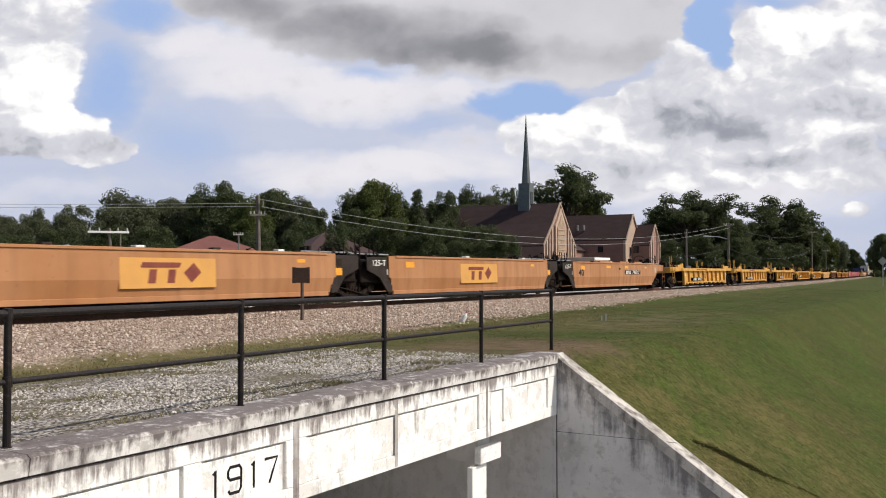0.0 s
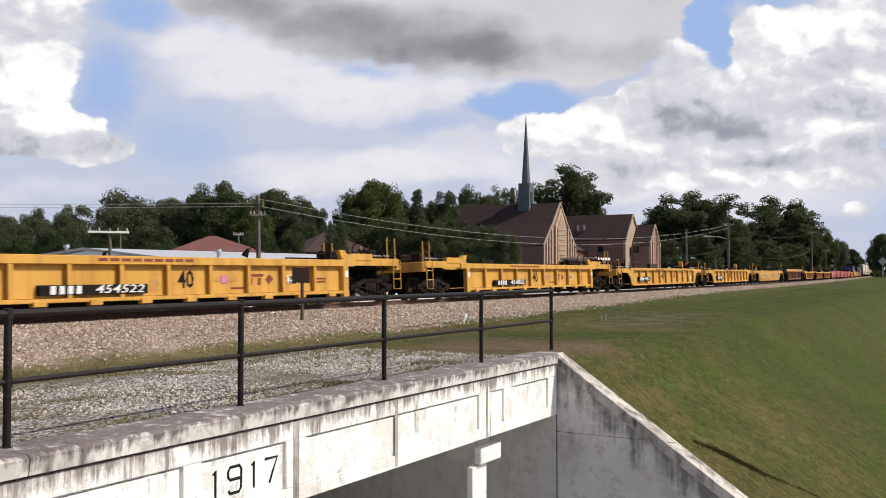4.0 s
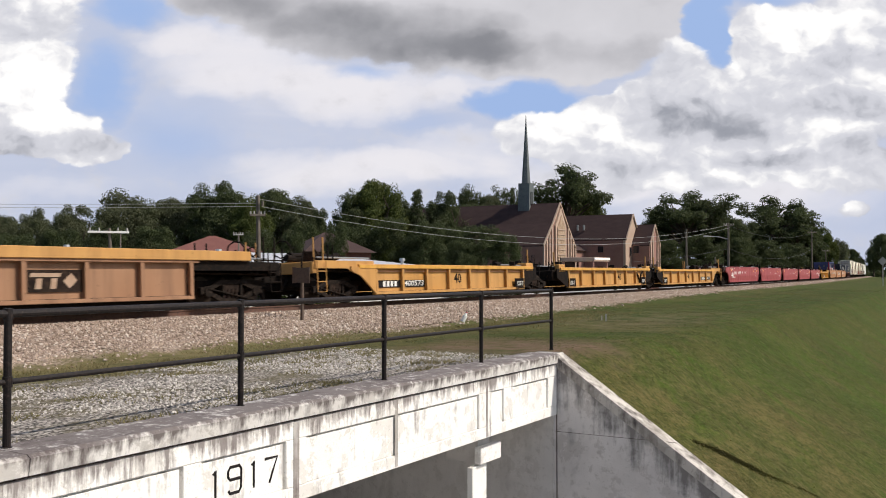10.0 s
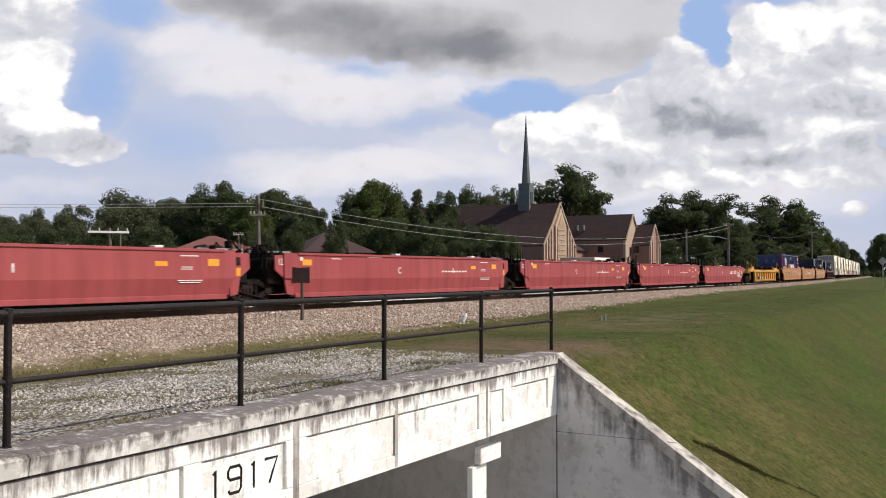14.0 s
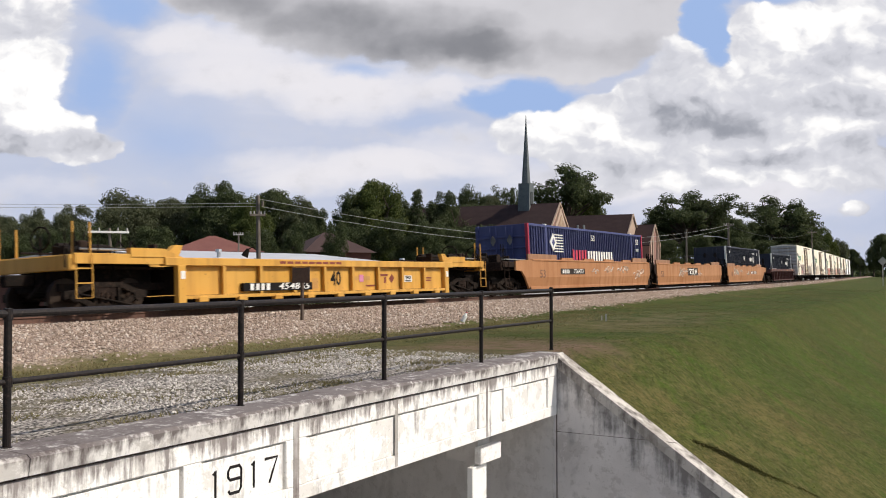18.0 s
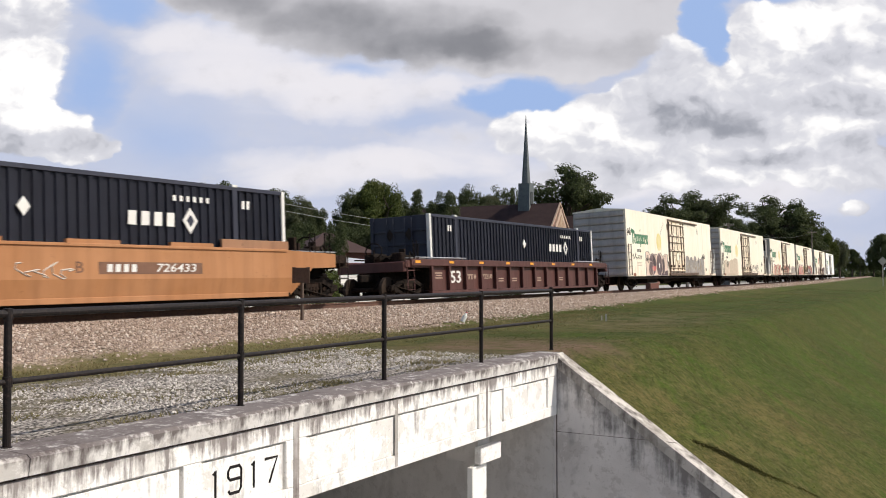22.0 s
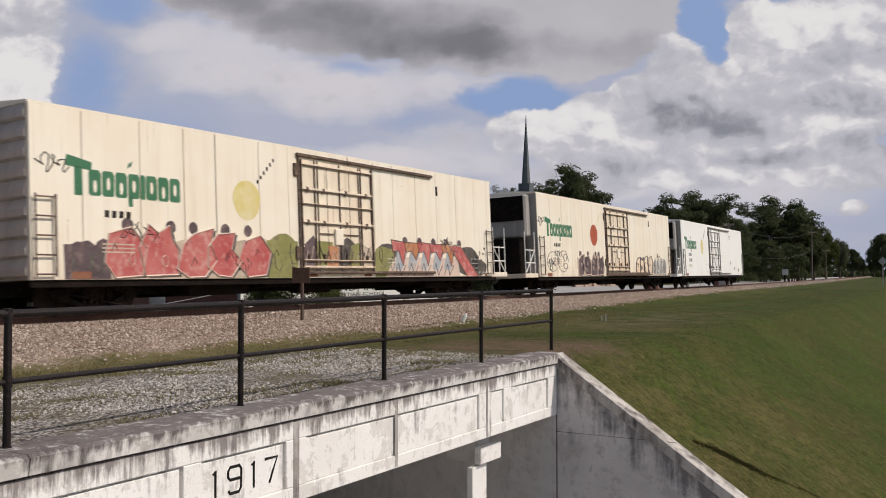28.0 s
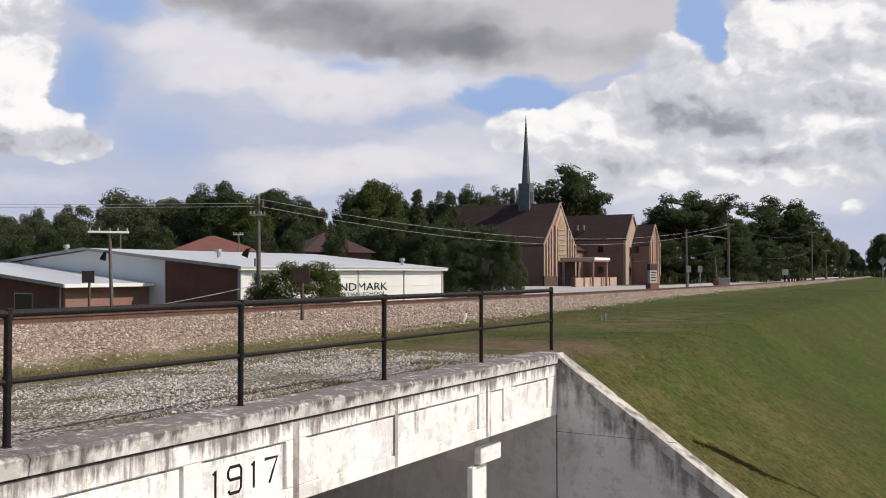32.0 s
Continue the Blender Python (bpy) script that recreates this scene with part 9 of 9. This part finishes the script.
def turf_material():
    n = Net("turf_blades")
    uv = n.t.nodes.new("ShaderNodeUVMap")
    sep = n.t.nodes.new("ShaderNodeSeparateXYZ")
    n.link(uv.outputs[0], sep.inputs[0])
    g = n.t.nodes.new("ShaderNodeNewGeometry")
    col = grass_tone(n, n.coords(), n.math("MULTIPLY", sep.outputs[0], 100.0), n.math("MULTIPLY", sep.outputs[1], 100.0))
    col = n.mix(n.math("MULTIPLY", g.outputs["Random Per Island"], 0.75), col, (0.165, 0.148, 0.056))
    dark = n.math("FRACT", n.math("MULTIPLY", g.outputs["Random Per Island"], 5.77))
    col = n.mix(n.ramp(dark, [(0.45, 0), (0.9, 0.85)]), col, (0.028, 0.045, 0.008))
    n.colour(col)
    n.surface(0.75)
    n.bsdf.inputs["Specular IOR Level"].default_value = 0.15
    thin = n.t.nodes.new("ShaderNodeBsdfTranslucent")
    n.link(col, thin.inputs["Color"])
    both = n.t.nodes.new("ShaderNodeMixShader")
    both.inputs[0].default_value = 0.35
    n.link(n.bsdf.outputs[0], both.inputs[1])
    n.link(thin.outputs[0], both.inputs[2])
    n.link(both.outputs[0], n.out.inputs[0])
    return n.m


M_BLADE = turf_material()
M_DRYBLADE = leaf_material("dry_weed_blades", (0.19, 0.165, 0.075), (0.28, 0.235, 0.12), (0.17, 0.155, 0.06))


def surface_at(s, o):
    z = ground_level(s, o)
    p = beside(s, o, z)
    if abs(o) > 2.2:
        p.z += 0.05 * noise.noise((p.x * 0.5, p.y * 0.5, 0)) + (0.10 * noise.noise((p.x * 0.13, p.y * 0.13, 3)) if o > 4.5 else 0)
    return p


def stone(q):
    p, r, rng = q
    j = [random.uniform(0.65, 1.25) for _ in range(6)]
    a = random.uniform(0, 3.14)
    ca, sa = math.cos(a), math.sin(a)
    v = [(r * j[0], 0, 0), (-r * j[1], 0, 0), (0, r * j[2], 0), (0, -r * j[3], 0), (0.2 * r, 0.1 * r, r * j[4] * 0.8), (0, 0, -r * j[5] * 0.8)]
    v = [(p.x + x * ca - y * sa, p.y + x * sa + y * ca, p.z + z + r * 0.15) for x, y, z in v]
    return v, [(0, 2, 4), (2, 1, 4), (1, 3, 4), (3, 0, 4), (2, 0, 5), (1, 2, 5), (3, 1, 5), (0, 3, 5)]


def blade(q):
    p, h, w = q
    a = random.uniform(0, 6.28)
    t = random.uniform(-1.7, 1.7) * h
    u = random.uniform(-1.7, 1.7) * h
    dx, dy = w * math.cos(a), w * math.sin(a)
    return [(p.x - dx, p.y - dy, p.z - 0.02), (p.x + dx, p.y + dy, p.z - 0.02), (p.x + t, p.y + u, p.z + h)], [(0, 1, 2)]


def turf():
    """Short mown blades over the near bank, thinning out with distance."""
    rng = np.random.default_rng(17)
    n = 120000
    ss, oo = 9.5 + 90 * rng.random(n) ** 2.0, rng.uniform(4.4, 21, n)
    gap = ((ss < 12.5 + 4 * rng.random(n)) & (oo < O_PAR + 0.2)) | ((oo > O_PAR - 0.5) & (ss < CUT_S[1] + 0.35))
    ss, oo = ss[~gap], oo[~gap]
    base = np.array([surface_at(s, o) for s, o in zip(ss.tolist(), oo.tolist())])
    k = len(ss)
    h = rng.uniform(0.003, 0.012, k)
    a, wd = rng.uniform(0, 6.28, k), rng.uniform(0.008, 0.020, k) * (1 + ss / 90)
    side = np.stack([wd * np.cos(a), wd * np.sin(a), np.full(k, -0.002)], 1)
    tip = np.stack([rng.uniform(-0.07, 0.07, k), rng.uniform(-0.07, 0.07, k), h], 1)
    other = side * np.array((-1, -1, 1))
    verts = np.stack([base + side, base + other, base + tip], 1).reshape(-1, 3)
    me = bpy.data.meshes.new("grass")
    me.from_pydata(verts.tolist(), [], np.arange(3 * k).reshape(-1, 3).tolist())
    layer = me.uv_layers.new(name="UVMap")
    layer.data.foreach_set("uv", np.repeat(np.stack([oo, ss], 1) / 100, 3, axis=0).astype(np.float32).ravel())
    tagged(part("grass", me, M_BLADE), "short mown grass on the bank", "grass", kind="stuff")


def scatter_all():
    random.seed(8)
    pl = []
    for _ in range(30000):
        s = 3 + 57 * random.random() ** 1.35
        o = random.uniform(1.15, 4.35) if random.random() < 0.95 else random.gauss(4.4, 0.3)
        o = 1.15 + (o - 1.15) * (1 - 0.42 * smooth(18, 55, s))
        pl.append((surface_at(s, o), random.uniform(0.020, 0.044) * (1 + s / 60), 0))
    for _ in range(14000):
        s = 58 + 130 * random.random() ** 1.4
        pl.append((surface_at(s, random.uniform(1.2, 2.9)), random.uniform(0.04, 0.08) * (0.7 + s / 130), 0))
    scatter("ballast_stones", "loose pinkish-brown ballast stones beside the rails", "ballast", pl, stone, M_BALLAST)
    pl = []
    for _ in range(30000):
        s = random.uniform(-3, 12.1)
        o = random.uniform(6.6, O_PAR - 0.05)
        if noise.noise((s * 0.5, o * 0.6, 9)) + random.uniform(-0.3, 0.3) < -0.05 or (o < 7.6 and random.random() < 0.75):
            continue
        pl.append((surface_at(s, o), random.uniform(0.011, 0.026), 0))
    scatter("gravel_stones", "loose grey gravel behind the parapet", "gravel", pl, stone, M_GRAVEL)
    turf()
    pl = []
    for _ in range(20000):
        s, o = random.uniform(-2, 30), random.gauss(5.8, 0.9)
        if o < 4.3 or o > 7.8 or noise.noise((s * 0.6, o, 4)) < -0.15:
            continue
        pl.append((surface_at(s, o), random.uniform(0.02, 0.075), random.uniform(0.008, 0.016)))
    for _ in range(130):
        cs, co = random.uniform(-1, 12), random.uniform(6, O_PAR - 0.2)
        for k in range(70):
            pl.append((surface_at(cs + random.gauss(0, 0.18), min(O_PAR, co + random.gauss(0, 0.12))), random.uniform(0.02, 0.065), random.uniform(0.008, 0.016)))
    scatter("weeds", "dry olive weeds among the gravel", "weeds", pl, blade, M_DRYBLADE)


scatter_all()



def rut_shadow_line():
    """Dark blades that draw the shadow line of a narrow rut running down the bank."""
    random.seed(21)
    pl = []
    for _ in range(3800):
        t = random.random() ** 1.3
        k = (0.45 + 0.55 * math.sin(math.pi * min(0.5, t * 1.6 + 0.05))) * (1 - 0.4 * t)
        s = 13.70 + 2.1 * t + 0.05 * math.sin(9 * t) + random.gauss(0, 0.075 * k)
        o = 13.82 + 1.78 * t + random.gauss(0, 0.06 * k)
        pl.append((surface_at(s, o), random.uniform(0.008, 0.026) * k, random.uniform(0.010, 0.022)))
    scatter("rut_shadow_blades", "dark blades drawing the shadow line of a narrow rut in the bank", "grass", pl, blade, M_RUTSHADE)


# dark olive that gives the rut's shadow line its tone
M_RUTSHADE = leaf_material("rut_shadow_tint", (0.042, 0.046, 0.011), (0.07, 0.07, 0.02), (0.06, 0.052, 0.02))
rut_shadow_line()


# ---- what moves ----
def travel(t):
    """How far the train has come by t seconds."""
    return 17.9095 * t + 0.00331 * (t - 16) ** 2


def motions():
    for c, s in CARS:
        walk(c, [(float(t), on_rails(s - travel(t))) for t in range(0, 33)])
    walk(backdrop, [(0.0, pose(0, 2400, 0.95)), (32.0, pose(-38, 2325, 0.95))])


motions()
